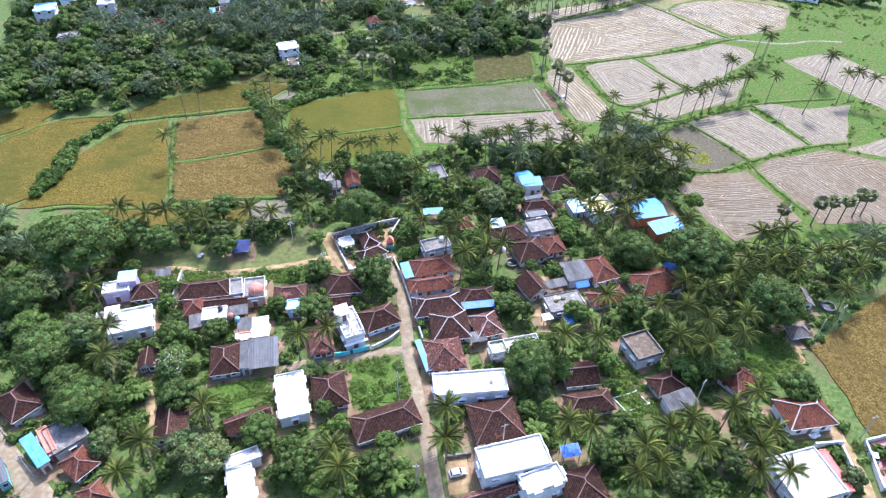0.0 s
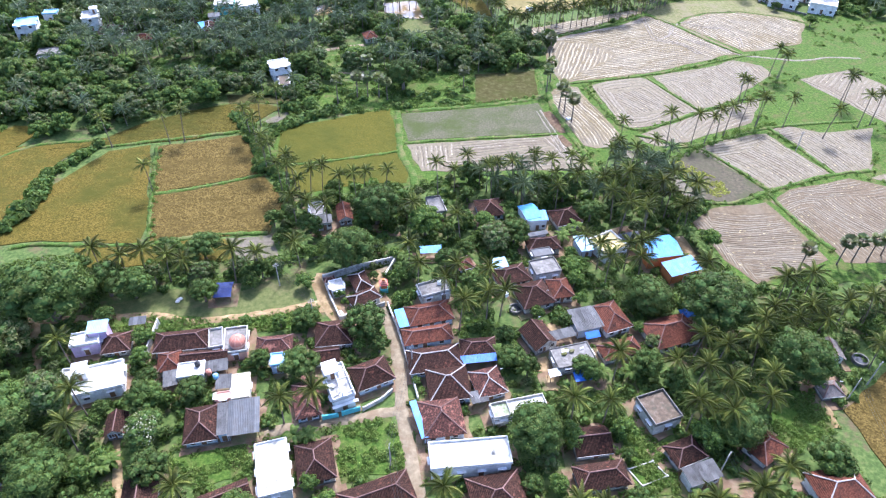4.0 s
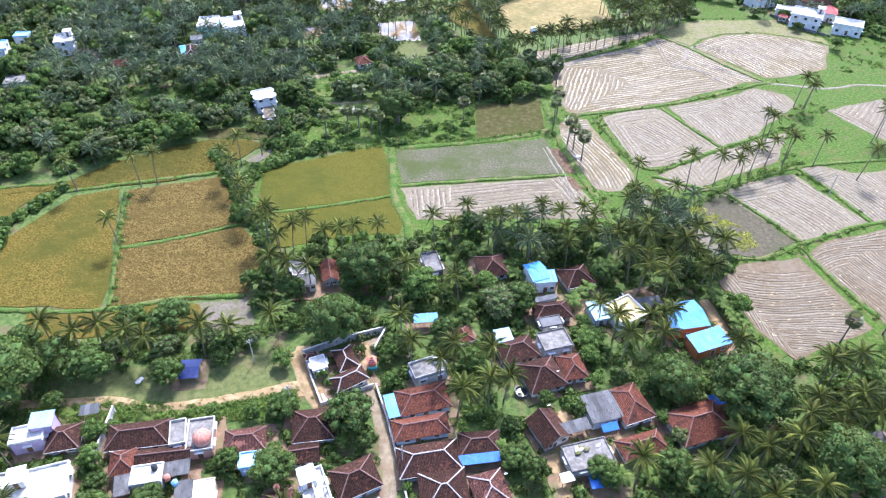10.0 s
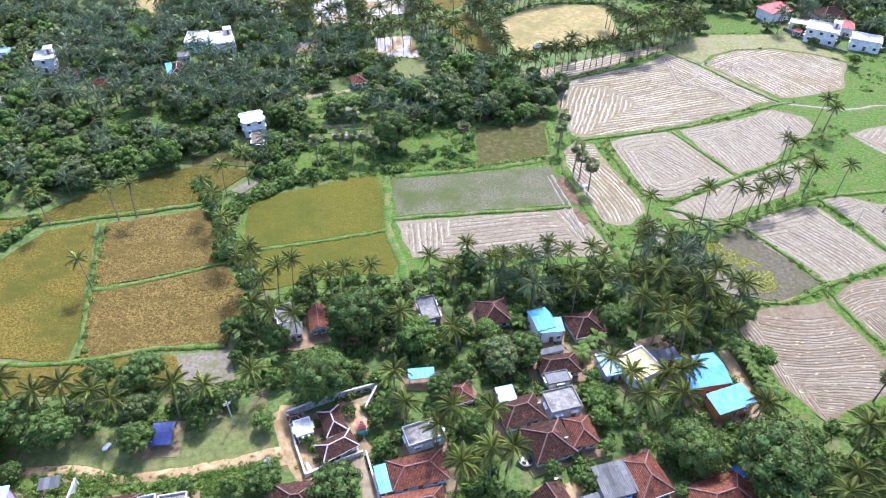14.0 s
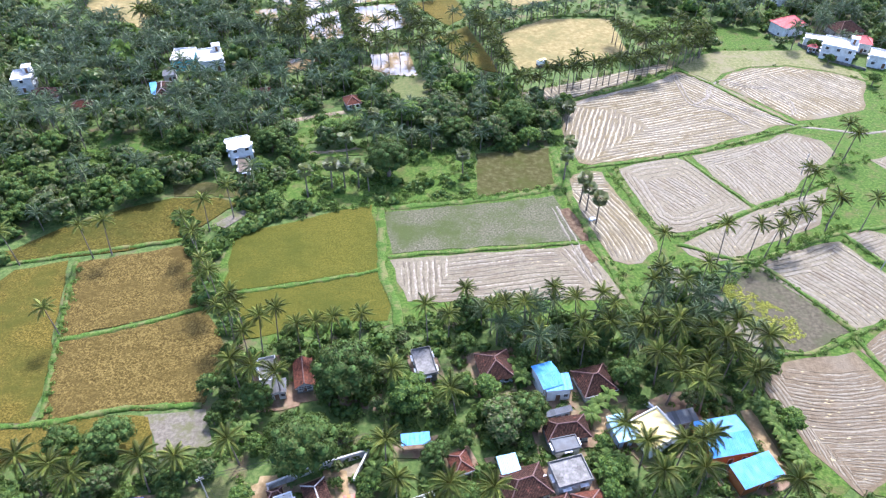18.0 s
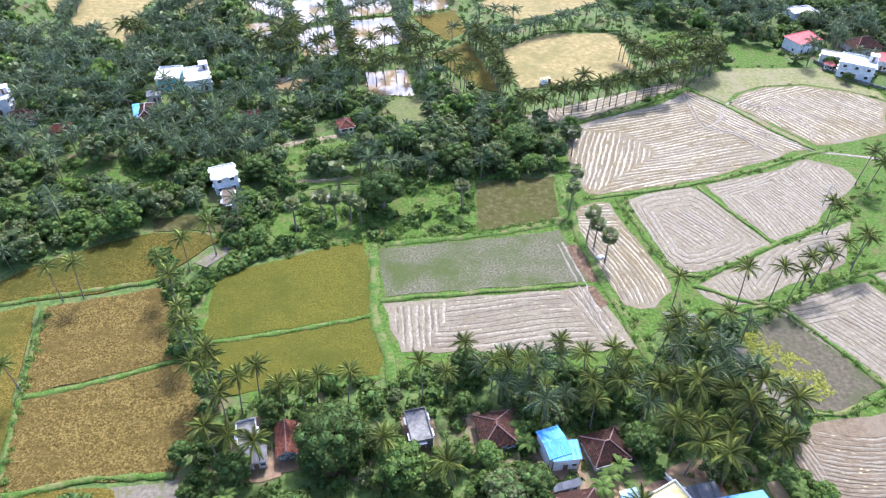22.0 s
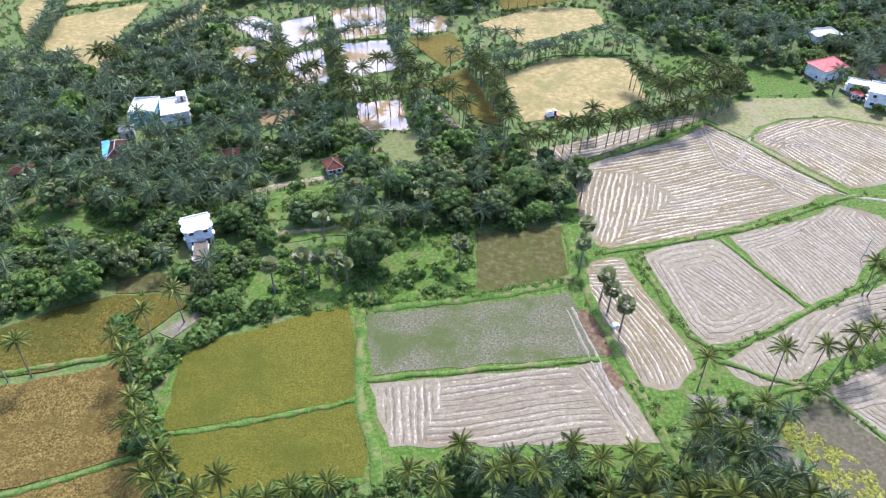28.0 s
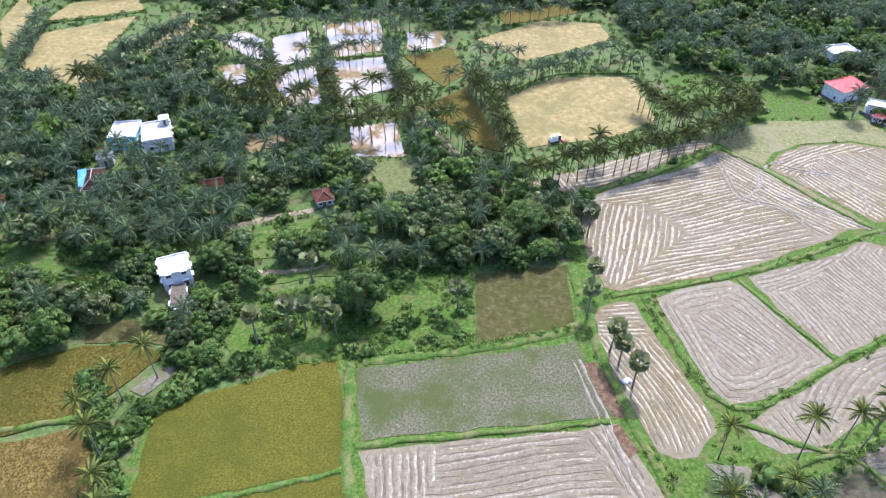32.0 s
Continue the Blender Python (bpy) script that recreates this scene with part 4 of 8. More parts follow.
def slope(bm, a, b, c, d, rnd, nx=6, ny=4, rough=0.05, thick=0.14):
    """One roof slope between the eave a-b and the ridge d-c, slightly uneven, with a thickness."""
    a, b, c, d = map(Vector, (a, b, c, d))
    grid = []
    for j in range(ny + 1):
        row = []
        for i in range(nx + 1):
            p = a.lerp(b, i / nx).lerp(d.lerp(c, i / nx), j / ny)
            if 0 < j < ny and 0 < i < nx:
                p.z += rnd.uniform(-rough, rough) - 0.06 * math.sin(math.pi * j / ny)
            elif j == 0:
                p.z += rnd.uniform(-rough, rough) * 0.6
            row.append(bm.verts.new(p))
        grid.append(row)
    for j in range(ny):
        for i in range(nx):
            q = (grid[j][i], grid[j][i + 1], grid[j + 1][i + 1], grid[j + 1][i])
            if (q[2].co - q[3].co).length < 0.01:
                bm.faces.new(q[:3])
            else:
                bm.faces.new(q)
    under = [bm.verts.new(v.co - Vector((0, 0, thick))) for v in grid[0]]
    for i in range(nx):
        bm.faces.new((grid[0][i + 1], grid[0][i], under[i], under[i + 1]))


def plan_of(x, y, w, d, turn, by=0.0):
    c, s = math.cos(radians(turn)), math.sin(radians(turn))
    return [(x + c * u * (w / 2 + by) - s * v * (d / 2 + by), y + s * u * (w / 2 + by) + c * v * (d / 2 + by)) for u, v in ((-1, -1), (1, -1), (1, 1), (-1, 1))]


HOUSE_PLANS = []


def tile_house(x, y, w, d, turn, eave, roof="tile_dark", wall="limewash", ridge="tile_cap", hip=True, label="", front=True):
    """A low house under a hipped or gabled roof of clay tiles."""
    rnd = random.Random(int(x * 13 + y * 7))
    y, w, d, eave = y + 0.3, w * 1.04, d * 1.1, eave - 0.5
    house = empty("house", x, y, 0, turn, label or ("low house with a weathered %s hipped tile roof" % {"tile_dark": "dark brown", "tile_red": "red", "tile_patchy": "patchy red and brown"}.get(roof, "brown")), "house", "village houses")
    HOUSE_PLANS.append(plan_of(x, y, w, d, turn))
    over = 0.55
    bm = bmesh.new()
    shell(bm, w - 2 * over, d - 2 * over, -0.3, eave - 0.05)
    if not hip:
        r = 0.3 * min(w, d)
        for sgn in (-1, 1):
            if w >= d:
                vs = [bm.verts.new((sgn * (w / 2 - over), yy, zz)) for yy, zz in ((-d / 2 + over, eave - 0.05), (d / 2 - over, eave - 0.05), (0, eave + r - 0.35))]
            else:
                vs = [bm.verts.new((xx, sgn * (d / 2 - over), zz)) for xx, zz in ((-w / 2 + over, eave - 0.05), (w / 2 - over, eave - 0.05), (0, eave + r - 0.35))]
            bm.faces.new(vs)
    put("wall", bm, M[wall], house)
    bm = bmesh.new()
    box(bm, -w / 2 + over - 0.15, -d / 2 + over - 0.15, -0.3, w / 2 - over + 0.15, d / 2 - over + 0.15, 0.35)
    put("plinth", bm, M["concrete"], house)
    swap = d > w
    L, S = (d, w) if swap else (w, d)
    rise = 0.3 * S + 0.1
    run = (L / 2 - S * 0.46) if hip else L / 2
    run = max(run, 0.25)
    def at(u, v, z):
        return (-v, u, z) if swap else (u, v, z)
    corners = [at(-L / 2, -S / 2, eave), at(L / 2, -S / 2, eave), at(L / 2, S / 2, eave), at(-L / 2, S / 2, eave)]
    ra, rb = at(-run, 0, eave + rise), at(run, 0, eave + rise)
    faces = [(corners[0], corners[1], rb, ra), (corners[2], corners[3], ra, rb)]
    if hip:
        faces += [(corners[1], corners[2], rb, rb), (corners[3], corners[0], ra, ra)]
    for q in faces:
        bm = bmesh.new()
        slope(bm, *q, rnd)
        put("roof_slope", bm, M[roof], house)
    caps = [(ra, rb)]
    if hip:
        caps += [(corners[0], ra), (corners[3], ra), (corners[1], rb), (corners[2], rb)]
    for a, b in caps:
        a, b = Vector(a), Vector(b)
        bm = bmesh.new()
        rod(bm, a, b + Vector((0, 0, 0.03)), 0.15, 0.13, 7)
        put("ridge_cap", bm, M[ridge], house)
    if ridge == "mortar" or wall == "white" or rnd.random() < 0.35:
        bm = bmesh.new()
        box(bm, -w / 2 + 0.1, -d / 2 - 0.1, eave - 0.2, w / 2 - 0.1, -d / 2 + 0.03, eave - 0.04, 0.02)
        put("gutter", bm, M["limewash"], house)
    half = d / 2 - over
    if front and w > 4:
        opening(house, "door", rnd.uniform(-0.1, 0.1) * w, 0.2, 1.0, min(2.0, eave - 0.5), 0, half, "wood")
        for u in (-0.3, 0.3):
            opening(house, "window", u * (w - 1.5), 0.9, 1.0, min(1.1, eave - 1.15), 0, half)
    if d > 4:
        for side in (1, 3):
            opening(house, "window", rnd.uniform(-0.2, 0.2) * d, 0.9, 1.0, min(1.1, eave - 1.15), side, w / 2 - over)
    return house


def flat_house(x, y, w, d, turn, top, wall="white", roof="white", parapet=0.55, head=0, tank=None, label="", shades=True, floor=None, clean=True):
    """A concrete house with a flat roof behind a parapet; head: a stair room on the roof (1 left, 2 right); tank: its material."""
    rnd = random.Random(int(x * 11 + y * 5))
    house = empty("house", x, y, 0, turn, label or "flat-roofed concrete house painted white", "house", "village houses")
    HOUSE_PLANS.append(plan_of(x, y, w, d, turn))
    slab = top - parapet
    bm = bmesh.new()
    shell(bm, w - 0.3, d - 0.3, -0.3, slab - 0.15)
    put("wall", bm, M[wall], house)
    bm = bmesh.new()
    box(bm, -w / 2 - 0.1, -d / 2 - 0.1, slab - 0.15, w / 2 + 0.1, d / 2 + 0.1, slab, 0.03)
    put("roof_slab", bm, M[floor or {"white": "limewash"}.get(roof, roof)], house)
    for (x0, y0, x1, y1) in ((-w / 2, -d / 2, w / 2, -d / 2 + 0.2), (-w / 2, d / 2 - 0.2, w / 2, d / 2), (-w / 2, -d / 2 + 0.2, -w / 2 + 0.2, d / 2 - 0.2), (w / 2 - 0.2, -d / 2 + 0.2, w / 2, d / 2 - 0.2)):
        bm = bmesh.new()
        box(bm, x0, y0, slab, x1, y1, top, 0.03)
        put("parapet", bm, M[roof if roof != "brown_roof" else "concrete"], house)
    if head:
        hx = (-1 if head == 1 else 1) * (w / 2 - 1.7)
        bm = bmesh.new()
        box(bm, hx - 1.4, d / 2 - 3.6, slab, hx + 1.4, d / 2 - 0.4, slab + 2.3, 0.04)
        stair = put("stair_room", bm, M[wall], house)
        bm = bmesh.new()
        box(bm, hx - 1.7, d / 2 - 3.9, slab + 2.3, hx + 1.7, d / 2 - 0.1, slab + 2.45, 0.03)
        put("roof_slab", bm, M[roof], stair)
        bm = bmesh.new()
        box(bm, hx - 0.45, d / 2 - 3.66, slab + 0.02, hx + 0.45, d / 2 - 3.58, slab + 1.95)
        put("door", bm, M["wood"], stair)
    storeys = 2 if top > 5.6 else 1
    for s in range(storeys):
        z = 0.2 + s * 3.1
        for side, (run, half) in enumerate(((w, d / 2 - 0.15), (d, w / 2 - 0.15), (w, d / 2 - 0.15), (d, w / 2 - 0.15))):
            if side == 2:
                continue
            n = max(1, int(run / 3.6))
            for i in range(n):
                u = ((i + 0.5) / n - 0.5) * run
                if side == 0 and s == 0 and i == n // 2:
                    opening(house, "door", u, 0.2, 1.1, 2.1, side, half, "wood", shades)
                else:
                    opening(house, "window", u, z + 0.95, 1.2, 1.15, side, half, "dark", shades)
    if tank:
        water_tank(x, y, turn, w * 0.25, d * 0.2, slab, tank)
    return house


def water_tank(x, y, turn, u, v, z, mat):
    c, s = math.cos(radians(turn)), math.sin(radians(turn))
    tank = empty("water_tank", x + c * u - s * v, y + s * u + c * v, z, 0, "%s plastic water tank standing on a flat roof" % {"black": "black", "sky_tin": "pale blue", "white": "white", "terracotta": "orange"}.get(mat, "grey"), "water tank")
    bm = bmesh.new()
    rod(bm, (0, 0, 0), (0, 0, 1.0), 0.6, 0.6, 14)
    rod(bm, (0, 0, 1.0), (0, 0, 1.25), 0.6, 0.28, 14)
    put("body", bm, M[mat], tank, smooth=False)
    for k in (0.25, 0.5, 0.75):
        bm = bmesh.new()
        rod(bm, (0, 0, k - 0.03), (0, 0, k + 0.03), 0.63, 0.63, 14)
        put("rib", bm, M[mat], tank)
    bm = bmesh.new()
    rod(bm, (0, 0, 1.25), (0, 0, 1.33), 0.3, 0.27, 12)
    put("lid", bm, M[mat], tank)


def shed(x, y, w, d, turn, eave, roof="asbestos", fall=0.5, wall=None, label="", tilt_to="front", gable=False):
    """A lean-to or open shed under ribbed sheets on posts; wall: the material of low walls on three sides."""
    rnd = random.Random(int(x * 3 + y * 17))
    kind = {"asbestos": "grey cement sheets", "tin": "pale grey tin sheets", "blue_tin": "bright blue tin sheets", "sky_tin": "pale blue sheets", "tarp": "a blue tarpaulin", "navy_tarp": "a dark blue tarpaulin"}.get(roof, "sheets")
    hut = empty("shed", x, y, 0, turn, label or "shed roofed with " + kind, "shed", "village sheds")
    HOUSE_PLANS.append(plan_of(x, y, w, d, turn))
    n = max(1, round(w / 1.05))
    zf, zb = eave, eave + fall
    def surface(v):
        if gable:
            return eave + fall * (1 - abs(v) * 2)
        return zf + (zb - zf) * (v + 0.5)
    for i in range(n):
        x0, x1 = -w / 2 + w * i / n, -w / 2 + w * (i + 1) / n
        bm = bmesh.new()
        rows = []
        vs = (-0.5, -0.25, 0.0, 0.25, 0.5)
        lift = rnd.uniform(0, 0.04)
        m = 6
        for v in vs:
            rows.append([bm.verts.new((x0 + (x1 - x0 + 0.06) * k / m, v * d, surface(v) + lift + (0.025 if k % 2 else 0) + rnd.uniform(-0.012, 0.012))) for k in range(m + 1)])
        for a, b in zip(rows, rows[1:]):
            for k in range(m):
                bm.faces.new((a[k], a[k + 1], b[k + 1], b[k]))
        put("roof_sheet", bm, M[roof], hut)
    for sx in (-1, 1):
        for sy in (-1, 1):
            bm = bmesh.new()
            rod(bm, (sx * (w / 2 - 0.25), sy * (d / 2 - 0.25), -0.3), (sx * (w / 2 - 0.25), sy * (d / 2 - 0.25), surface(sy * 0.45) - 0.02), 0.08, 0.07, 6)
            put("post", bm, M["wood"], hut)
    if wall:
        bm = bmesh.new()
        shell(bm, w - 0.7, d - 0.7, -0.3, eave - 0.1, 0.2)
        put("wall", bm, M[wall], hut)
        opening(hut, "door", 0, 0.1, 1.0, 1.9, 0, d / 2 - 0.35, "wood")
        if w > 4:
            opening(hut, "window", w * 0.3, 1.1, 0.9, 0.9, 0, d / 2 - 0.35)
    return hut


# west of the lane
tile_house(-52.2, 28.5, 6.9, 8.2, 12, 2.8, wall="blue_wall", label="low pale blue house with a dark brown hipped tile roof")
shed(-47.6, 29.6, 2.8, 8.0, 12, 2.9, "asbestos", 0.3, "blue_wall")
shed(-43.5, 30.1, 6.5, 8.8, 11, 3.0, "tin", 0.4, None, "open shed roofed with wide pale grey tin sheets")
flat_house(-46.0, 38.1, 3.9, 6.8, 12, 3.3, "cream", "cream", 0.2, label="small house with a flat cream roof")
flat_house(-49.4, 35.9, 3.5, 2.2, 11, 2.6, "peach", "peach", 0.3, label="low terrace with peach-coloured plaster walls")
shed(-50.2, 39.4, 3.4, 3.8, 9, 2.7, "asbestos", 0.3)
flat_house(-35.0, 18.3, 6.4, 12.0, 16, 3.6, "white", "white", 0.35, label="long white house with a bright flat roof")
tile_house(-27.0, 19.9, 7.4, 8.4, 15, 2.8)
tile_house(-14.1, 12.3, 14.1, 6.5, 22, 2.8, label="long low house with a dark brown tile roof")
tile_house(-59.4, 11.5, 6.6, 8.8, 12, 2.8, hip=False, label="narrow house with a brown gabled tile roof")
tile_house(-43.2, 12.0, 9.4, 4.2, 26, 2.8, hip=False, label="long dark-roofed outbuilding among trees")
flat_house(-42.2, 2.8, 6.9, 2.9, 26, 3.5, "white", "white", 0.3, label="white flat-roofed house half hidden by trees")
flat_house(-41.1, -3.0, 5.0, 8.3, 20, 3.2, "white", "white", 0.3, label="white flat-roofed wing half hidden by trees")
shed(-84.3, 4.0, 2.5, 9.1, 47, 3.2, "blue_tin", 0.3, "limewash", "house extension under bright blue tin sheets")
flat_house(-80.1, 8.1, 6.7, 7.8, 43, 3.4, "limewash", "concrete", 0.4, label="flat-roofed house with a dark stained roof")
flat_house(-83.2, 6.6, 1.9, 7.3, 41, 3.3, "peach", "terracotta", 0.25, label="terrace floored in faded red paint")
tile_house(-74.7, 1.5, 5.3, 6.0, 53, 2.8, "tile_red", "blue_wall")
tile_house(-94.1, 16.0, 6.6, 8.5, 50, 2.8, label="dark-roofed house with a whitewashed wall")
tile_house(-69.1, -5.3, 4.9, 5.2, 42, 2.8, "tile_red")
shed(-90.2, -1.4, 4.8, 6.1, 38, 2.9, "tin", 0.4, "turquoise")
shed(-83.0, 53.1, 4.6, 3.9, 11, 5.2, "sky_tin", 0.3, "lilac")
flat_house(-85.3, 50.7, 6.4, 4.2, 15, 4.2, "lilac", "white", 0.5, tank="black", label="lilac house with a white flat roof")
tile_house(-78.4, 50.6, 6.4, 5.7, 13, 2.8)
shed(-75.8, 57.5, 3.9, 2.5, 11, 2.6, "tin", 0.3, None)
flat_house(-78.0, 39.7, 10.3, 7.8, 18, 3.8, "white", "white", 0.6, head=1, label="white house with a bright flat roof and stair room")
flat_house(-84.7, 40.4, 3.9, 4.2, 11, 3.4, "white", "white", 0.5, label="white flat-roofed wing of a house")
tile_house(-70.0, 28.2, 4.2, 5.1, 12, 2.8, hip=False, label="small brown-roofed cottage beside a footpath")
tile_house(-63.2, 51.3, 12.3, 5.8, 9, 3.0, label="long house with a dark brown tile roof")
flat_house(-55.2, 52.0, 3.3, 6.0, 15, 3.4, "limewash", "limewash", 0.6, floor="concrete", label="grey terrace with a whitewashed parapet")
flat_house(-50.4, 51.5, 5.3, 7.9, 11, 3.4, "peach", "limewash", 0.5, floor="concrete", label="flat-roofed prayer hall with peach walls")
tile_house(-41.2, 50.5, 8.2, 5.0, 8, 2.8, "tile_patchy")
tile_house(-64.2, 45.1, 5.2, 5.4, 15, 2.8, "tile_red")
tile_house(-56.5, 46.5, 10.4, 3.9, 8, 2.8, hip=False)
flat_house(-58.2, 42.3, 5.9, 4.2, 11, 3.6, "white", "white", 0.3, tank="black", label="white terrace with a black water tank")
shed(-62.4, 40.2, 3.0, 4.4, 17, 2.6, "asbestos", 0.3)
shed(-53.2, 43.9, 5.4, 3.3, 13, 2.6, "asbestos", 0.3)
flat_house(-39.2, 45.7, 3.5, 3.6, 9, 3.4, "blue_wall", "sky_tin", 0.3, label="small pale blue terrace among trees")
tile_house(-27.7, 54.3, 8.6, 7.3, 8, 2.8)
tile_house(-28.5, 47.5, 6.0, 4.1, 10, 2.8, hip=False)
_beams = flat_house(-24.5, 38.4, 4.9, 9.5, 24, 5.0, "white", "white", 0.7, head=1, label="white two-level house with roof beams")
for _b, _name in ([((_x - 0.13, _y - 0.13, 4.3, _x + 0.13, _y + 0.13, 5.9), "column") for _x in (-0.2, 2.2) for _y in (-4.5, -2.6, -0.6, 1.4)] + [((_x - 0.12, -4.6, 5.9, _x + 0.12, 1.5, 6.1), "beam") for _x in (-0.2, 2.2)] + [((-0.08, _y - 0.1, 5.9, 2.08, _y + 0.1, 6.1), "beam") for _y in (-4.5, -0.6, 1.4)] + [((-2.9, -5.5, 2.7, 2.9, -4.75, 2.85), "sunshade"), ((-2.3, -1.5, 4.3, -1.2, -0.4, 5.0), "block"), ((-2.2, -3.6, 4.3, -0.9, -3.2, 4.8), "block")]):
    _bm = bmesh.new()
    box(_bm, *_b, 0.02)
    put(_name, _bm, M["white"], _beams)
tile_house(-17.6, 42.1, 8.7, 6.7, 26, 2.9, wall="blue_wall", label="large dark brown hipped house at the lane corner")
tile_house(-31.1, 34.8, 5.5, 8.5, 16, 2.8, "tile_patchy", "blue_wall")
# east of the lane
tile_house(-4.9, 61.0, 11.0, 6.3, 15, 3.0, "tile_red", "blue_wall")
shed(-11.6, 59.1, 2.4, 6.1, 17, 2.8, "blue_tin", 0.2, None)
tile_house(-5.2, 53.9, 11.5, 4.8, 12, 3.0, "tile_red", "blue_wall")
tile_house(-3.3, 46.5, 12.2, 6.5, 11, 3.0, "tile_dark", "blue_wall", "mortar", label="brown tiled house with pale mortar ridges")
tile_house(7.0, 50.1, 8.3, 5.2, 6, 3.0, "tile_dark", "blue_wall")
shed(6.9, 46.8, 8.3, 2.0, 8, 2.4, "tarp", 0.5, None)
tile_house(-0.2, 39.4, 9.2, 8.4, 9, 3.0, "tile_dark", "blue_wall", "mortar", label="dark brown tiled house with white mortar ridges")
tile_house(8.7, 39.9, 6.7, 6.9, 17, 3.0, "tile_patchy", "blue_wall", "mortar", label="patchy red tiled house with white mortar ridges")
tile_house(-1.7, 30.4, 9.0, 8.7, 10, 3.0, "tile_patchy", "blue_wall", label="square hipped house with faded red tiles")
shed(-6.5, 30.0, 1.4, 9.6, 18, 2.7, "blue_tin", 0.2, None)
shed(6.5, 36.1, 3.8, 3.1, 15, 2.5, "asbestos", 0.3, None)
_mossy = flat_house(15.0, 33.1, 12.1, 3.8, 14, 3.8, "limewash", "limewash", 0.6, label="whitewashed flat-roofed house stained with moss")
for _b, _mat, _name in (((-5.85, -1.7, 3.2, -2.4, 1.7, 3.225), "moss", "roof_patch"), ((-2.4, -1.7, 3.2, -2.2, 1.7, 3.75), "limewash", "parapet"), ((-6.0, -2.6, 2.3, 0.5, -1.9, 2.45), "limewash", "sunshade")):
    _bm = bmesh.new()
    box(_bm, *_b, 0.01)
    put(_name, _bm, M[_mat], _mossy)
flat_house(4.1, 21.2, 16.3, 6.1, 6, 4.6, "white", "white", 0.5, label="large white concrete house with dark windows")
tile_house(9.3, 12.3, 10.4, 9.3, 12, 3.0, "tile_dark", label="brown hipped house with a few red tiles")
flat_house(12.0, 1.8, 13.8, 6.8, 15, 6.6, "white", "white", 0.45, label="large bright white two-storey house")
flat_house(17.4, -2.6, 8.5, 4.2, 22, 5.9, "white", "white", 0.5, label="white two-storey wing of a house")
tile_house(25.7, -2.9, 8.1, 7.7, 13, 3.0, "tile_dark", label="dark tiled house with a broken concrete porch roof")
shed(24.3, 5.3, 4.0, 2.7, 12, 2.6, "tarp", 0.3, None)
tile_house(29.3, 25.1, 7.6, 6.2, 8, 2.8, "tile_dark", hip=False, label="dark brown house with a white front gutter")
tile_house(30.2, 17.3, 10.3, 5.2, 10, 2.8, "tile_dark")
tile_house(6.3, -4.9, 14.2, 2.5, 18, 3.0, "tile_patchy")
flat_house(45.1, 32.9, 6.9, 7.6, 20, 4.2, "limewash", "brown_roof", 0.6, label="unfinished block with a brown mossy flat roof")
tile_house(48.4, 22.8, 7.1, 5.0, 22, 2.8, "tile_dark")
shed(50.2, 18.0, 7.4, 4.1, 19, 2.8, "asbestos", 0.4, "limewash")
tile_house(76.2, 14.6, 10.6, 7.3, 9, 3.8, "tile_red", "white", "mortar", label="white house with a tidy red hipped tile roof")
flat_house(70.0, -0.4, 11.3, 10.3, 15, 4.0, "white", "white", 0.4, label="white house with a bright flat roof and red edge")
tile_house(65.2, 24.3, 7.3, 5.6, 36, 2.8, "tile_red")
tile_house(85.5, 39.4, 5.1, 4.1, 7, 2.2, "thatch", hip=True, label="small grey thatched hut on the field's edge")
tile_house(90.5, 50.4, 5.2, 5.3, -3, 2.6, "thatch", hip=False, label="old grey-roofed hut under trees")
tile_house(21.7, 54.0, 6.6, 7.1, 28, 2.8, "tile_dark", "limewash", "tile_cap", False)
flat_house(28.9, 47.8, 9.6, 6.0, 15, 3.2, "limewash", "concrete", 0.3, floor="concrete", label="small weathered flat-roofed house with clutter")
shed(30.8, 42.4, 5.0, 2.8, 10, 2.2, "tarp", 0.6, None)
shed(34.7, 54.7, 3.6, 1.6, 15, 2.0, "tarp", 0.7, None)
shed(59.2, 61.6, 3.4, 2.6, 15, 2.8, "tarp", 0.4, None)
shed(24.0, 43.0, 2.6, 2.0, 15, 2.3, "white", 0.3, None, "small lean-to under white sheets")
shed(27.3, 54.5, 6.2, 2.8, 17, 2.7, "asbestos", 0.3, None)
shed(33.3, 59.2, 6.5, 7.0, 15, 3.0, "asbestos", 0.5, "blue_wall", "house wing under dark grey cement sheets")
shed(37.0, 60.2, 1.4, 6.8, 21, 3.0, "tin", 0.3, None)
tile_house(40.0, 60.2, 7.2, 8.5, 20, 3.2, "tile_red", "white")
tile_house(40.4, 50.2, 9.7, 4.6, 18, 2.8, "tile_red", "limewash")
tile_house(53.8, 55.6, 12.2, 8.1, 18, 3.2, "tile_red", "limewash", label="large red-brown hipped house among trees")
# around the back of the village
shed(23.6, 100.6, 4.9, 6.8, 19, 4.3, "blue_tin", 0.9, "white", "white house under a bright blue gabled sheet roof", gable=True)
shed(25.7, 98.8, 5.9, 4.2, 7, 4.0, "blue_tin", 0.5, "white")
tile_house(34.3, 100.5, 7.8, 7.0, 17, 3.0, "tile_dark", "limewash")
tile_house(12.3, 104.4, 7.6, 7.6, 11, 3.0, "tile_dark", "blue_wall")
flat_house(25.7, 84.4, 5.5, 3.2, 14, 3.0, "limewash", "tin", 0.2, label="small grey annex with a flat roof")
tile_house(26.4, 88.0, 9.1, 5.2, 9, 3.0, "tile_dark")
flat_house(25.7, 77.7, 7.2, 5.7, 16, 4.0, "limewash", "concrete", 0.4, label="whitewashed block house with a stained concrete roof")
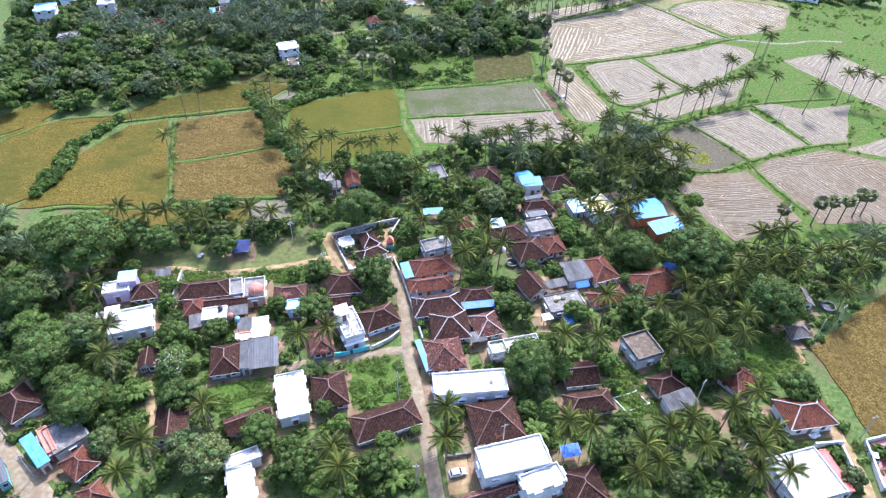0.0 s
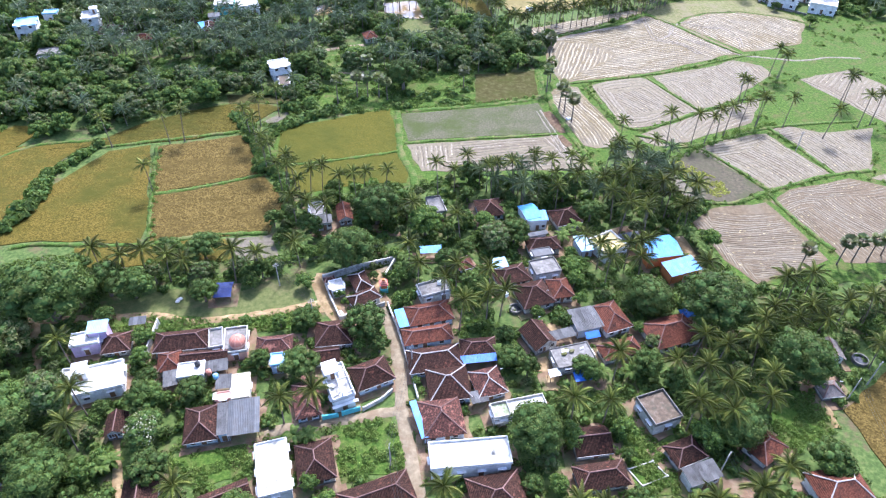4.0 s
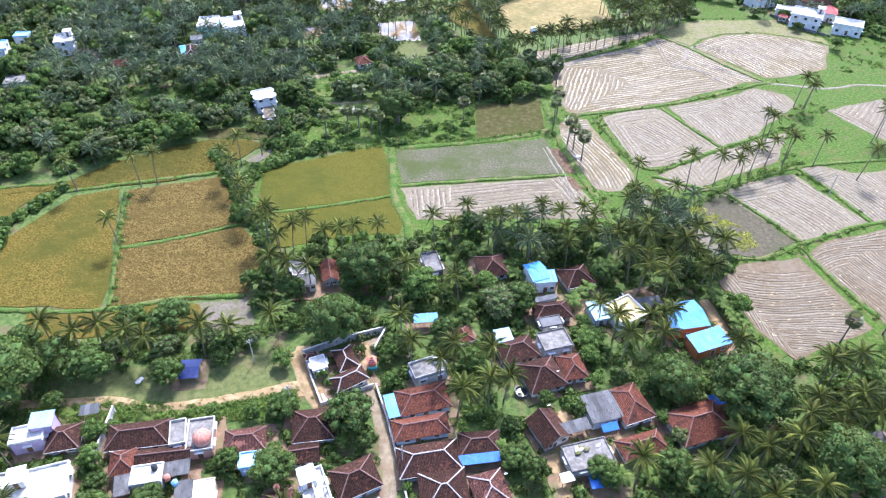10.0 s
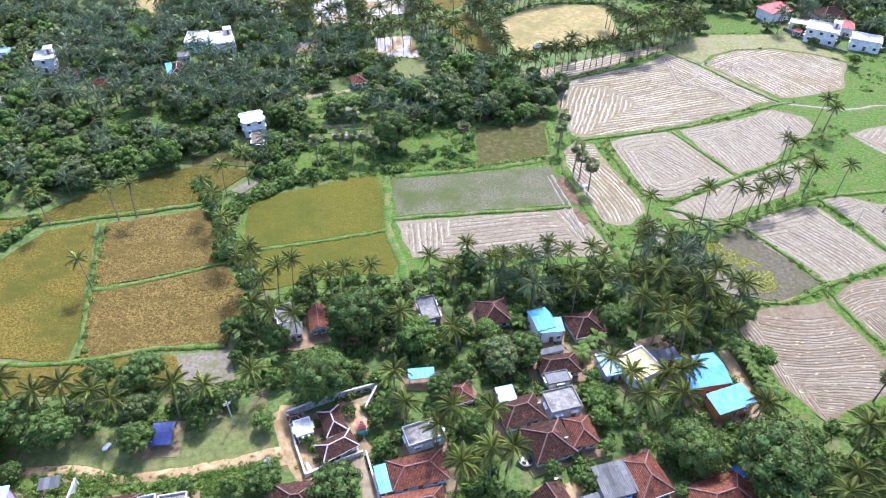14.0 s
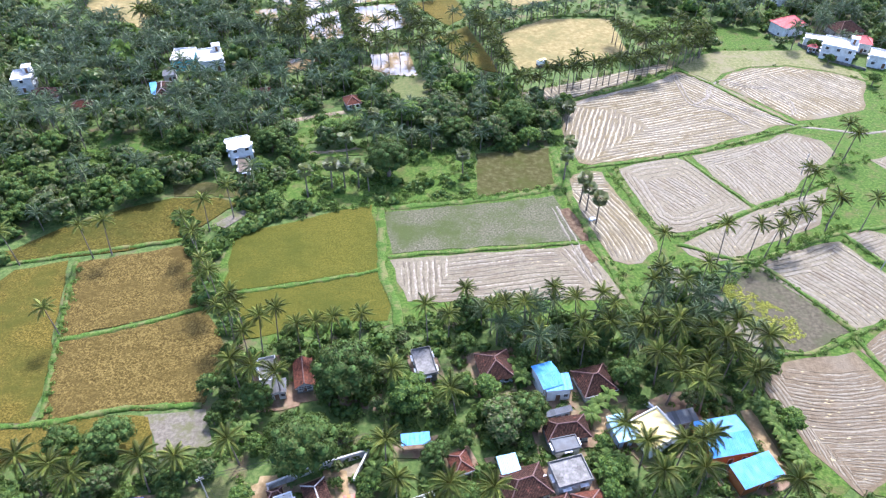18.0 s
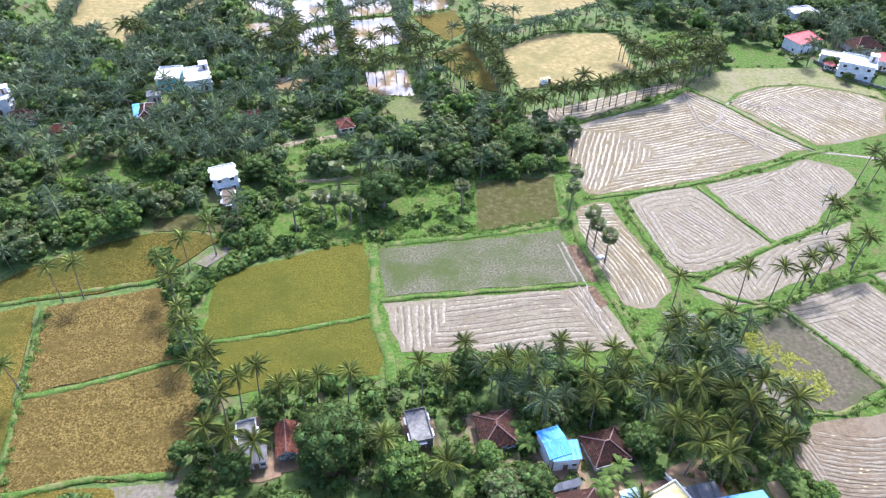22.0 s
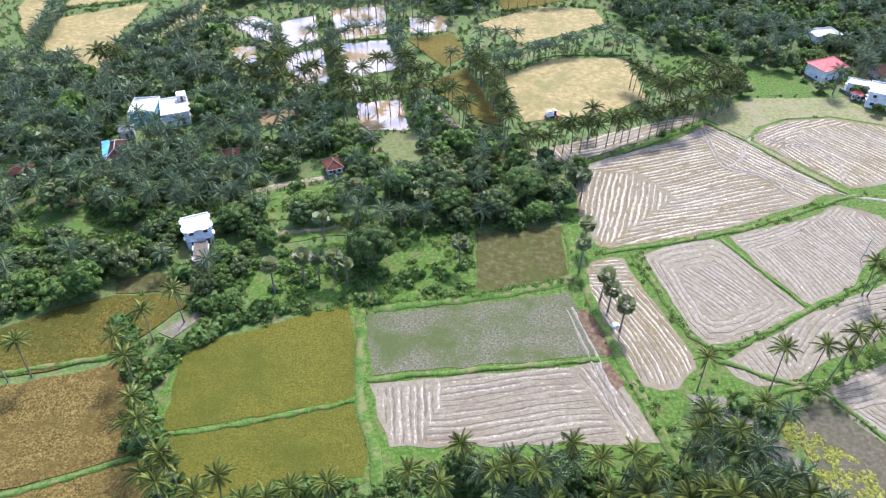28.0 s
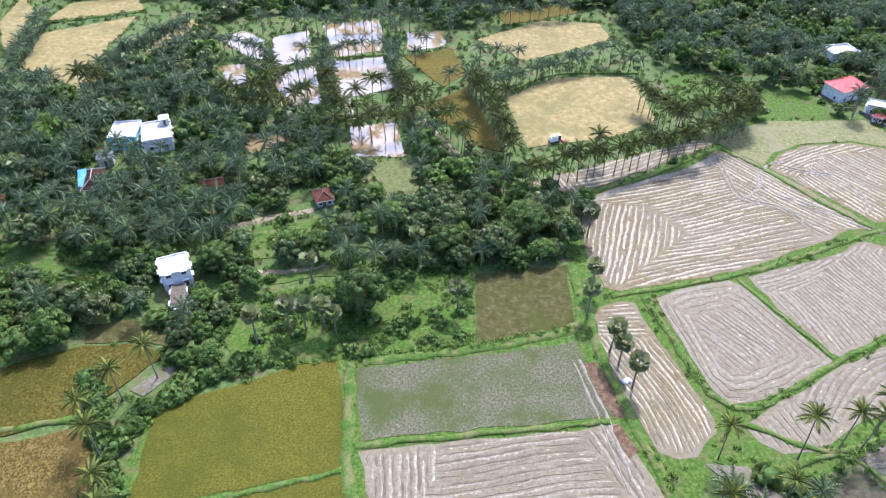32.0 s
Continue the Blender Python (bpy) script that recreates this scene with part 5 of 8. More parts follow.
tile_house(16.6, 75.2, 9.0, 6.3, 19, 3.0, "tile_dark")
tile_house(21.8, 68.0, 8.7, 8.0, 19, 3.0, "tile_dark")
tile_house(28.9, 70.3, 5.7, 6.5, 11, 3.0, "tile_red")
shed(13.8, 79.4, 4.0, 4.3, 14, 2.8, "sky_tin", 0.3, "limewash")
flat_house(44.6, 87.9, 8.0, 7.7, 29, 3.8, "white", "white", 0.6, floor="yellow", label="white house with a yellow roof terrace")
shed(51.2, 90.9, 6.1, 3.1, 13, 3.0, "tin", 0.4, "limewash")
shed(37.7, 88.2, 3.8, 6.4, 15, 2.8, "sky_tin", 0.3, "blue_wall")
shed(58.1, 85.7, 9.9, 8.8, 11, 4.0, "blue_tin", 1.0, "orange", "large hall under a blue tin roof", gable=True)
shed(62.4, 78.5, 9.5, 5.3, 20, 3.2, "blue_tin", 0.6, "orange", "open hall with orange walls under a blue tin roof")
shed(25.3, 92.0, 5.9, 1.4, 17, 3.0, "tin", 0.3, "limewash")
flat_house(-3.9, 69.6, 8.0, 4.8, 21, 3.6, "limewash", "limewash", 0.6, floor="concrete", tank="white", label="grey flat-roofed house with a parapet")
tile_house(-23.1, 72.1, 4.6, 6.3, 25, 3.0, "tile_dark", "white", "mortar", label="brown tiled wing of the walled compound")
tile_house(-21.5, 66.3, 7.6, 4.2, 32, 3.0, "tile_dark", "white", "mortar", label="brown tiled hall of the walled compound")
flat_house(-29.0, 70.7, 3.5, 4.1, 22, 3.0, "white", "white", 0.3, label="white gatehouse of the walled compound")
tile_house(-31.2, 72.6, 2.9, 1.9, 21, 3.1, "tile_dark", "white")
shed(-58.1, 69.2, 4.5, 5.5, 6, 2.0, "navy_tarp", 0.6, None, "open hut under a dark blue tarpaulin on the green", gable=True)
tile_house(-30.7, 101.6, 4.3, 7.2, 14, 2.8, "tile_red", hip=False)
flat_house(-39.0, 103.0, 4.1, 6.4, 18, 3.0, "limewash", "limewash", 0.5, floor="concrete", label="half-ruined whitewashed house with open rooms")
shed(-36.0, 97.8, 4.4, 3.7, 11, 2.8, "asbestos", 0.3, "limewash")
shed(-4.9, 85.1, 5.9, 2.7, 7, 2.6, "blue_tin", 0.3, None)
tile_house(4.2, 79.8, 4.2, 4.6, 21, 2.8, "tile_red", "blue_wall")
flat_house(-3.7, 105.1, 4.5, 7.9, 15, 3.5, "concrete", "concrete", 0.5, label="unpainted concrete house with a bare stair")
# far houses among the trees
flat_house(-67.2, 193.8, 7.5, 7.5, 25, 5.8, "white", "white", 0.4, label="white two-storey house at the wood's edge")
flat_house(-63.9, 185.0, 3.6, 8.4, 16, 3.0, "limewash", "brown_roof", 0.3, label="low annex with a brown flat roof")
flat_house(-106.7, 263.0, 8.9, 11.3, 9, 5.0, "turquoise", "white", 0.5, label="turquoise two-storey house with a white roof")
flat_house(-95.8, 262.6, 9.5, 13.1, 21, 5.0, "white", "white", 0.6, head=2, label="white two-storey house with roof rooms")
tile_house(-106.9, 235.9, 6.1, 10.5, 18, 3.0, "tile_dark", "limewash", "mortar")
shed(-109.9, 235.8, 2.5, 10.1, 24, 3.0, "blue_tin", 0.3, "limewash")
shed(-108.4, 249.1, 5.2, 4.4, 17, 3.0, "tin", 0.3, "limewash")
tile_house(-34.2, 229.0, 5.7, 6.1, 20, 3.0, "tile_red")
tile_house(-69.1, 234.3, 7.2, 4.8, 14, 3.0, "tile_red", hip=False)
tile_house(155.5, 302.0, 12.5, 9.0, 22, 5.6, "red_paint", "white", "red_paint", label="white two-storey house with a bright red hipped roof")
flat_house(168.7, 336.5, 13.2, 8.8, 12, 5.0, "white", "white", 0.6, label="white modern house among trees")
flat_house(168.0, 278.0, 13.0, 11.0, -30, 6.4, "white", "white", 0.6, head=2, label="large white two-storey house with roof rooms")
flat_house(162.5, 289.0, 8.0, 6.0, -25, 4.2, "white", "limewash", 0.4, label="low white wing with an open terrace")
tile_house(159.5, 282.5, 4.0, 4.0, -30, 3.2, "red_paint", "white", "red_paint", label="small white pavilion with a red roof")
flat_house(184.0, 270.0, 12.0, 9.0, -28, 5.0, "white", "white", 0.6, label="white flat-roofed house among far trees")
tile_house(181.5, 301.0, 13.0, 10.0, 10, 3.6, "tile_dark", "limewash", label="brown-roofed house shaded by far trees")
tile_house(181.0, 284.0, 7.5, 6.5, -25, 5.0, "red_paint", "white", "red_paint", label="white house with a red roof behind a larger one")
flat_house(-186.2, 232.4, 8.8, 9.8, 18, 6.0, "white", "sky_tin", 0.4, label="white house with a pale blue roof")
flat_house(-161.2, 240.6, 7.0, 9.0, 19, 6.2, "white", "white", 0.5, head=2, label="white two-storey house with a dark red balcony")
tile_house(-149.6, 231.4, 10.0, 7.0, 15, 3.0, "tile_dark", "limewash")
tile_house(-132.3, 223.7, 7.0, 5.0, 15, 3.0, "tile_red", "limewash")
flat_house(-183.0, 247.9, 6.0, 5.0, 10, 4.5, "white", "sky_tin", 0.4, label="white house with a pale blue roof among palms")
flat_house(-164.3, 207.8, 11.0, 7.0, 14, 3.6, "limewash", "concrete", 0.3, label="low grey flat-roofed house far among palms")

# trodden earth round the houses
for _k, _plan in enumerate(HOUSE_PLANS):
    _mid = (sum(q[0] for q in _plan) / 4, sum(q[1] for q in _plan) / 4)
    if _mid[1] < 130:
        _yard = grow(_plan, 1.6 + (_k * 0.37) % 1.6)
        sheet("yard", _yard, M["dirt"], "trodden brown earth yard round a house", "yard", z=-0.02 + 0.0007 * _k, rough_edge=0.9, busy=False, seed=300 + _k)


# ---- trees ----
def leaf_cloud(seed, blobs, count, size, droop=0.2, core=True, loose=0.4, fill=0.8):
    """A crown: clumps of small bent leaf faces spread over several rounded masses, with a dark inner mass."""
    rng = np.random.default_rng(seed)
    blobs = np.array(blobs, float)
    area = blobs[:, 3] ** 2
    which = rng.choice(len(blobs), count, p=area / area.sum())
    n = rng.normal(size=(count, 3))
    n[:, 2] = np.abs(n[:, 2]) * 1.0 - 0.35 * (rng.random(count) < 0.35)
    n /= np.linalg.norm(n, axis=1)[:, None]
    r = blobs[which, 3] * rng.uniform(0.88, 1.07, count)
    centre = blobs[which, :3] + n * r[:, None] * np.array([1, 1, 0.8])
    axis = n + rng.normal(scale=loose, size=(count, 3))
    axis /= np.linalg.norm(axis, axis=1)[:, None]
    u = np.cross(axis, rng.normal(size=(count, 3)))
    u /= np.linalg.norm(u, axis=1)[:, None]
    v = np.cross(axis, u)
    s = size * rng.uniform(0.6, 1.35, count)[:, None]
    tip = np.array([0, 0, -droop]) * s
    verts = np.stack([centre - u * s * 0.5 - v * s * 0.28, centre + v * s * -0.36 + axis * s * 0.12, centre + u * s * 0.55 + tip, centre + v * s * 0.36 + axis * s * 0.1], 1).reshape(-1, 3)
    i = np.arange(count)[:, None] * 4
    faces = np.concatenate([i + np.array([0, 1, 2]), i + np.array([0, 2, 3])])
    kinds = np.zeros(len(faces), int)
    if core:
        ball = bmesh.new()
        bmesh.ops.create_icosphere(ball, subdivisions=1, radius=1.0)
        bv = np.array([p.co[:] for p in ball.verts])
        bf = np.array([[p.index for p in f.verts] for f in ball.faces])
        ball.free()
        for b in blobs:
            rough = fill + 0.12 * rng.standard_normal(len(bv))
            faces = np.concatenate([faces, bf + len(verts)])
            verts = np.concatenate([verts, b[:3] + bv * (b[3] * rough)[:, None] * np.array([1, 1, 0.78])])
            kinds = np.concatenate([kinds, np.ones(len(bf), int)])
    return verts, faces, kinds


def broad_shape(seed, radius, height, count, size, lumps=26, loose=0.36, fill=0.8):
    """A broad tree's crown: many small rounded masses heaped into an uneven dome."""
    rng = np.random.default_rng(seed)
    blobs = [(0, 0, height - radius * 0.85, radius * 0.55)]
    squash = rng.uniform(0.85, 1.15)
    for k in range(lumps):
        f = (k + 0.5) / lumps
        z = 1 - f * 1.25
        a = k * 2.399 + rng.uniform(-0.35, 0.35)
        h = math.sqrt(max(0.0, 1 - z * z)) * rng.uniform(0.78, 1.02)
        b = radius * rng.uniform(0.2, 0.34)
        blobs.append((math.cos(a) * h * (radius - b) * squash, math.sin(a) * h * (radius - b) / squash, height - radius * 0.9 + z * (radius * 0.9 - b) * rng.uniform(0.85, 1.1), b))
    return leaf_cloud(seed, blobs, count, size, loose=loose, fill=fill)


def palm_shape(seed, fronds, length, leaflets, height, lean=(0.0, 0.0), fine=True):
    """Arching fronds with hanging leaflets on both sides of each rib."""
    rng = np.random.default_rng(seed)
    V, F = [], []
    top = np.array([lean[0], lean[1], height])
    for k in range(fronds):
        a = k * 2.399 + rng.uniform(-0.25, 0.25)
        up = 1.2 - 1.55 * (k / fronds) + rng.uniform(-0.15, 0.15)
        L = length * rng.uniform(0.85, 1.1) * (0.8 if k < 3 else 1.0)
        out, side = np.array([math.cos(a), math.sin(a), 0]), np.array([-math.sin(a), math.cos(a), 0])
        p, ang = top.copy(), up
        pts, tang = [p.copy()], []
        for s in range(leaflets):
            d = out * math.cos(ang) + np.array([0, 0, math.sin(ang)])
            tang.append(d)
            p = p + d * L / leaflets
            pts.append(p.copy())
            ang -= (1.5 if up > 0.2 else 0.95) / leaflets * (0.35 + 1.3 * s / leaflets)
        twist = rng.uniform(-0.3, 0.3)
        rib = len(V)
        V += pts
        for s in range(leaflets):
            q, q2, d = pts[s], pts[s + 1], tang[s]
            t = (s + 0.5) / leaflets
            reach = length * (0.14 if fine else 0.19) * (math.sin(math.pi * min(1, t * 0.9 + 0.12)) ** 0.7) * rng.uniform(0.75, 1.2)
            for sg in (-1, 1):
                hang = 0.3 + 0.4 * t + sg * twist
                tip = (q + q2) / 2 + side * sg * reach * math.cos(hang) + d * reach * 0.45 - np.array([0, 0, reach * math.sin(hang)])
                b = len(V)
                if fine:
                    V += [tip + (q2 - q) * 0.45, tip]
                    F += [(rib + s, rib + s + 1, b), (rib + s, b, b + 1)]
                else:
                    V += [tip + (q2 - q) * 0.25]
                    F += [(rib + s, rib + s + 1, b)]
    return np.array(V), np.array(F), np.zeros(len(F), int)


def fan_palm_shape(seed, height, count=26, radius=1.7):
    """A palmyra's round head of stiff fan leaves."""
    rng = np.random.default_rng(seed)
    V, F = [], []
    for k in range(count):
        z = rng.uniform(-0.75, 1)
        a = k * 2.399
        h = math.sqrt(max(0, 1 - z * z))
        d = np.array([h * math.cos(a), h * math.sin(a), z])
        u = np.cross(d, [0.1, 0.2, 1.0])
        u /= np.linalg.norm(u)
        v = np.cross(d, u)
        tilt = rng.uniform(-0.6, 0.6)
        v = v * math.cos(tilt) + d * math.sin(tilt)
        c = np.array([0, 0, height]) + d * radius * 0.75
        n = 9
        b = len(V)
        V.append(c - d * 0.5)
        for j in range(n):
            w = -1.9 + 3.8 * j / (n - 1)
            rr = radius * 0.62 * (1.0 if j % 2 == 0 else 0.68)
            V.append(c + (u * math.sin(w) + d * math.cos(w)) * rr + v * 0.12 * rng.uniform(-1, 1))
        F += [(b, b + 1 + j, b + 2 + j) for j in range(n - 1)]
    return np.array(V), np.array(F), np.zeros(len(F), int)


def trunk_mesh(name, path, sides=7):
    """A tapered trunk through (x, y, z, radius) points."""
    V, F = [], []
    for x, y, z, r in path:
        for k in range(sides):
            a = 6.283 * k / sides
            V.append((x + r * math.cos(a), y + r * math.sin(a), z))
    for i in range(len(path) - 1):
        for k in range(sides):
            j = (k + 1) % sides
            F.append((i * sides + k, i * sides + j, (i + 1) * sides + j, (i + 1) * sides + k))
    return V, F


def crown_mesh(name, shape, mats):
    V, F, K = shape
    me = mesh_of(name, V, F, mats)
    if K.any():
        me.polygons.foreach_set("material_index", K)
    return me


def limb_mesh(seed, height, radius, trunk_r):
    """A trunk that forks into limbs reaching into the crown."""
    rng = random.Random(seed)
    V, F = trunk_mesh("t", [(0, 0, -0.4, trunk_r * 1.3), (0.1, 0.05, height * 0.22, trunk_r), (0.15, 0.1, height * 0.45, trunk_r * 0.8)])
    for k in range(5):
        a = k * 1.257 + rng.uniform(-0.3, 0.3)
        r = radius * rng.uniform(0.4, 0.65)
        v2, f2 = trunk_mesh("l", [(0.15, 0.1, height * 0.4, trunk_r * 0.55), (0.15 + math.cos(a) * r * 0.45, 0.1 + math.sin(a) * r * 0.45, height * 0.6, trunk_r * 0.38), (math.cos(a) * r, math.sin(a) * r, height * 0.8, trunk_r * 0.12)], 5)
        F += [tuple(i + len(V) for i in f) for f in f2]
        V += v2
    return V, F


def tree_kind(name, label, category, group, crown, trunk, leaf):
    """The first tree of a kind, out of which the others are copied."""
    tree = empty(name, 0, -900, 0, 0, label, category, group)
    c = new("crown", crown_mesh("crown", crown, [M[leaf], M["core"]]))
    c.parent = tree
    t = new("trunk", mesh_of("trunk", trunk[0], trunk[1], M["bark"], True))
    t.parent = tree
    return tree


PALM_HEIGHT = 10.0
palm_kinds = []
for _k in range(4):
    _rng = random.Random(50 + _k)
    _lx, _ly = _rng.uniform(-1.0, 1.0), _rng.uniform(-1.0, 1.0)
    palm_kinds.append((palm_shape(60 + _k, 21, 4.6, 14, PALM_HEIGHT, (_lx, _ly)),
                       trunk_mesh("trunk", [(0, 0, -0.4, 0.26), (_lx * 0.15, _ly * 0.15, 2.0, 0.17), (_lx * 0.45, _ly * 0.45, 6.0, 0.14), (_lx, _ly, PALM_HEIGHT + 0.1, 0.13)])))
slim_kinds = []
for _k in range(3):
    _rng = random.Random(350 + _k)
    _lx, _ly = _rng.uniform(-1.2, 1.2), _rng.uniform(-1.2, 1.2)
    slim_kinds.append((palm_shape(360 + _k, 21, 3.7, 12, 11.5, (_lx, _ly)),
                       trunk_mesh("trunk", [(0, 0, -0.4, 0.24), (_lx * 0.15, _ly * 0.15, 2.0, 0.16), (_lx * 0.45, _ly * 0.45, 6.0, 0.13), (_lx, _ly, 11.6, 0.12)])))
slim_palms = [tree_kind("coconut_palm", "slender coconut palm standing on a field bank", "palm tree", "coconut palms", c, t, "palm_leaf") for c, t in slim_kinds]
palms = [tree_kind("coconut_palm", "tall coconut palm with a feathery green crown", "palm tree", "coconut palms", c, t, "palm_leaf") for c, t in palm_kinds]
_fan = [fan_palm_shape(70 + k, 9.0, 34, 2.0) for k in range(2)]
fan_palms = [tree_kind("palmyra_palm", "palmyra palm with a round head of fan leaves", "palm tree", "palmyra palms", c, trunk_mesh("trunk", [(0, 0, -0.4, 0.32), (0, 0, 3, 0.22), (0, 0, 9, 0.19)]), "leaf_olive") for c in _fan]
BROAD_HEIGHT, BROAD_RADIUS = 9.0, 4.5
broad_crowns = [broad_shape(80 + k, BROAD_RADIUS, BROAD_HEIGHT, 1800, 0.5, 26 + 3 * k) for k in range(4)]
small_crowns = [broad_shape(280 + k, BROAD_RADIUS, BROAD_HEIGHT, 800, 0.72, 16 + 2 * k) for k in range(3)]
great_crowns = [broad_shape(480 + k, BROAD_RADIUS, BROAD_HEIGHT, 5200, 0.34, 42) for k in range(2)]
broads = {}
for _leaf, _name, _label in (("leaf", "broadleaf_tree", "broad dark green tree with a dense rounded crown"), ("leaf_bright", "bright_tree", "fresh bright green leafy tree"), ("leaf_olive", "olive_tree_crown", "olive-green tree with a loose crown")):
    broads[_leaf] = [tree_kind(_name.replace("_crown", ""), _label, "tree", "village trees", c, limb_mesh(90 + k, BROAD_HEIGHT, BROAD_RADIUS, 0.3), _leaf) for k, c in enumerate(broad_crowns[:3])]
small_trees = {}
for _leaf, _name, _label in (("leaf", "small_tree", "small dark green leafy tree in the undergrowth"), ("leaf_bright", "bright_bush_tree", "small fresh green leafy tree"), ("leaf_olive", "small_olive_tree", "small olive-green leafy tree")):
    small_trees[_leaf] = [tree_kind(_name, _label, "tree", "village trees", c, limb_mesh(290 + k, BROAD_HEIGHT, BROAD_RADIUS, 0.3), _leaf) for k, c in enumerate(small_crowns)]
great_trees = [tree_kind("great_tree", "great spreading dark green tree", "tree", "village trees", c, limb_mesh(490 + k, BROAD_HEIGHT, BROAD_RADIUS, 0.35), "leaf") for k, c in enumerate(great_crowns)]

TREES = []   # (x, y, radius) of every tree set so far
_used = set()
PALM_PLAN = []   # (y, x, kind, size) of the palms


def set_tree(kind, x, y, size, rnd, flat=1.0):
    turn = rnd.uniform(0, 360)
    m = pose(x, y, -0.1, rnd.uniform(-2, 2), rnd.uniform(-2, 2), turn) @ Matrix.Diagonal((size, size, size * flat * rnd.uniform(0.92, 1.1), 1))
    if kind in _used:
        ob = copy_thing(kind, m)
        ob.matrix_basis = m
    else:
        kind.matrix_basis = m
        _used.add(kind)
        ob = kind
    return ob


def palm(x, y, height=10.0, rnd=random.Random(5)):
    TREES.append((x, y, 2.0))
    PALM_PLAN.append((y, x, palms[rnd.randrange(4)], height / PALM_HEIGHT))


def slim_palm(x, y, height=11.5, rnd=random.Random(15)):
    TREES.append((x, y, 1.4))
    PALM_PLAN.append((y, x, slim_palms[rnd.randrange(3)], height / 11.5))


def fan_palm(x, y, height=9.0, rnd=random.Random(6)):
    TREES.append((x, y, 1.5))
    return set_tree(fan_palms[rnd.randrange(2)], x, y, height / 9.0, rnd)


def broad(x, y, radius=4.5, leaf="leaf", rnd=random.Random(7)):
    TREES.append((x, y, radius * 0.8))
    if radius > 6.4:
        return set_tree(great_trees[rnd.randrange(2)], x, y, radius / BROAD_RADIUS, rnd, 0.8)
    if radius < 3.3:
        return set_tree(small_trees[leaf][rnd.randrange(3)], x, y, radius / BROAD_RADIUS, rnd, 0.9)
    return set_tree(broads[leaf][rnd.randrange(3)], x, y, radius / BROAD_RADIUS, rnd, 0.8)


def palms_at(points, height):
    for x, y in points:
        palm(x, y, height * 0.93 + 0.14 * height * ((x * 7.3 + y * 3.1) % 1))


def slim_palms_at(points, height):
    for x, y in points:
        slim_palm(x, y, height * 0.93 + 0.14 * height * ((x * 7.3 + y * 3.1) % 1))


def broads_at(points, leaf):
    for x, y, r in points:
        broad(x, y, r * 1.12, leaf)


def palm_row(points, gap, height, sway=0.8):
    rnd = random.Random(int(points[0][0] * 3 + 9))
    line = curve_line(points, gap * 0.68)
    for p in line:
        palm(p.x + rnd.uniform(-sway, sway), p.y + rnd.uniform(-sway, sway), height * rnd.uniform(0.9, 1.25), rnd)


# coconut palms of the village, from the near end to the far one
palms_at([(50.7, 29.2), (58.2, 29.6), (66.8, 31.6), (-63.0, -2.9), (-21.7, -2.8), (34.9, -2.8), (59.3, -2.2), (64.2, -2.1), (38.2, -0.4), (-59.6, 1.3), (60.4, 1.9), (-23.1, 2.0), (38.0, 2.1), (49.6, 2.6), (-1.1, 3.8), (64.2, 6.6), (23.5, 7.1), (28.9, 7.2), (44.0, 7.8), (48.6, 7.9), (-50.3, 10.5), (-1.1, 10.6), (57.1, 11.2), (64.8, 16.5), (-76.9, 23.6), (53.0, 30.1), (-35.5, 30.5)], 9.6)
palms_at([(33.1, 30.8), (26.3, 31.2), (-77.8, 31.5), (-27.8, 31.8), (60.2, 35.3), (69.2, 36.3), (54.5, 38.7), (50.4, 42.3), (37.7, 42.7), (-87.5, 45.5), (61.6, 45.8), (98.9, 47.2), (71.5, 47.6), (57.1, 48.0), (74.1, 51.9), (80.8, 52.0), (104.4, 53.4), (81.4, 54.5), (89.1, 56.0), (76.9, 57.8), (87.8, 57.9), (2.6, 58.0), (84.8, 58.5), (89.4, 59.9)], 9.6)
palms_at([(96.5, 60.0), (103.1, 60.1), (111.0, 60.2), (9.4, 60.7), (13.0, 62.9), (84.1, 66.7), (-1.3, 66.7), (87.5, 68.3), (91.4, 68.3), (10.7, 71.0), (-8.0, 72.1), (2.0, 72.3), (64.9, 72.3), (49.7, 73.6), (-84.6, 74.0), (41.4, 74.1), (-73.6, 74.2), (-68.0, 74.2), (-56.4, 74.4), (-91.5, 75.4), (-80.3, 75.5), (-50.7, 76.6), (-10.7, 80.2), (-40.3, 80.5)], 9.6)
palms_at([(40.6, 81.0), (48.1, 81.1), (51.3, 81.8), (54.6, 81.9), (38.0, 85.7), (3.4, 92.8), (-40.5, 96.7), (-34.8, 96.8), (-11.1, 97.2), (69.2, 98.2), (-44.3, 98.5), (67.0, 99.2), (58.0, 100.9), (52.7, 102.8), (64.2, 102.9), (72.6, 109.0), (22.4, 110.2), (55.2, 110.8), (63.5, 111.8), (68.2, 111.9), (39.5, 112.6), (48.3, 112.8), (51.8, 113.7)], 9.6)
# palms along the fields
slim_palms_at([(-41.8, 109.3), (-38.7, 112.6), (-33.1, 110.1), (-26.2, 112.8), (-19.4, 112.2), (6.7, 122.4), (1.9, 114.3), (12.1, 116.7), (15.9, 116.8), (27.5, 121.1), (20.4, 114.2), (-3.1, 113.2)], 11.5)
slim_palms_at([(-68.2, 146.0), (-64.9, 139.6), (-60.3, 132.2), (-58.0, 125.0), (-51.7, 115.2), (-48.0, 110.0), (-50.6, 116.8), (-47.4, 115.7), (-91.8, 114.3), (-114.1, 139.5), (-95.5, 142.7), (-91.0, 144.2)], 11.5)
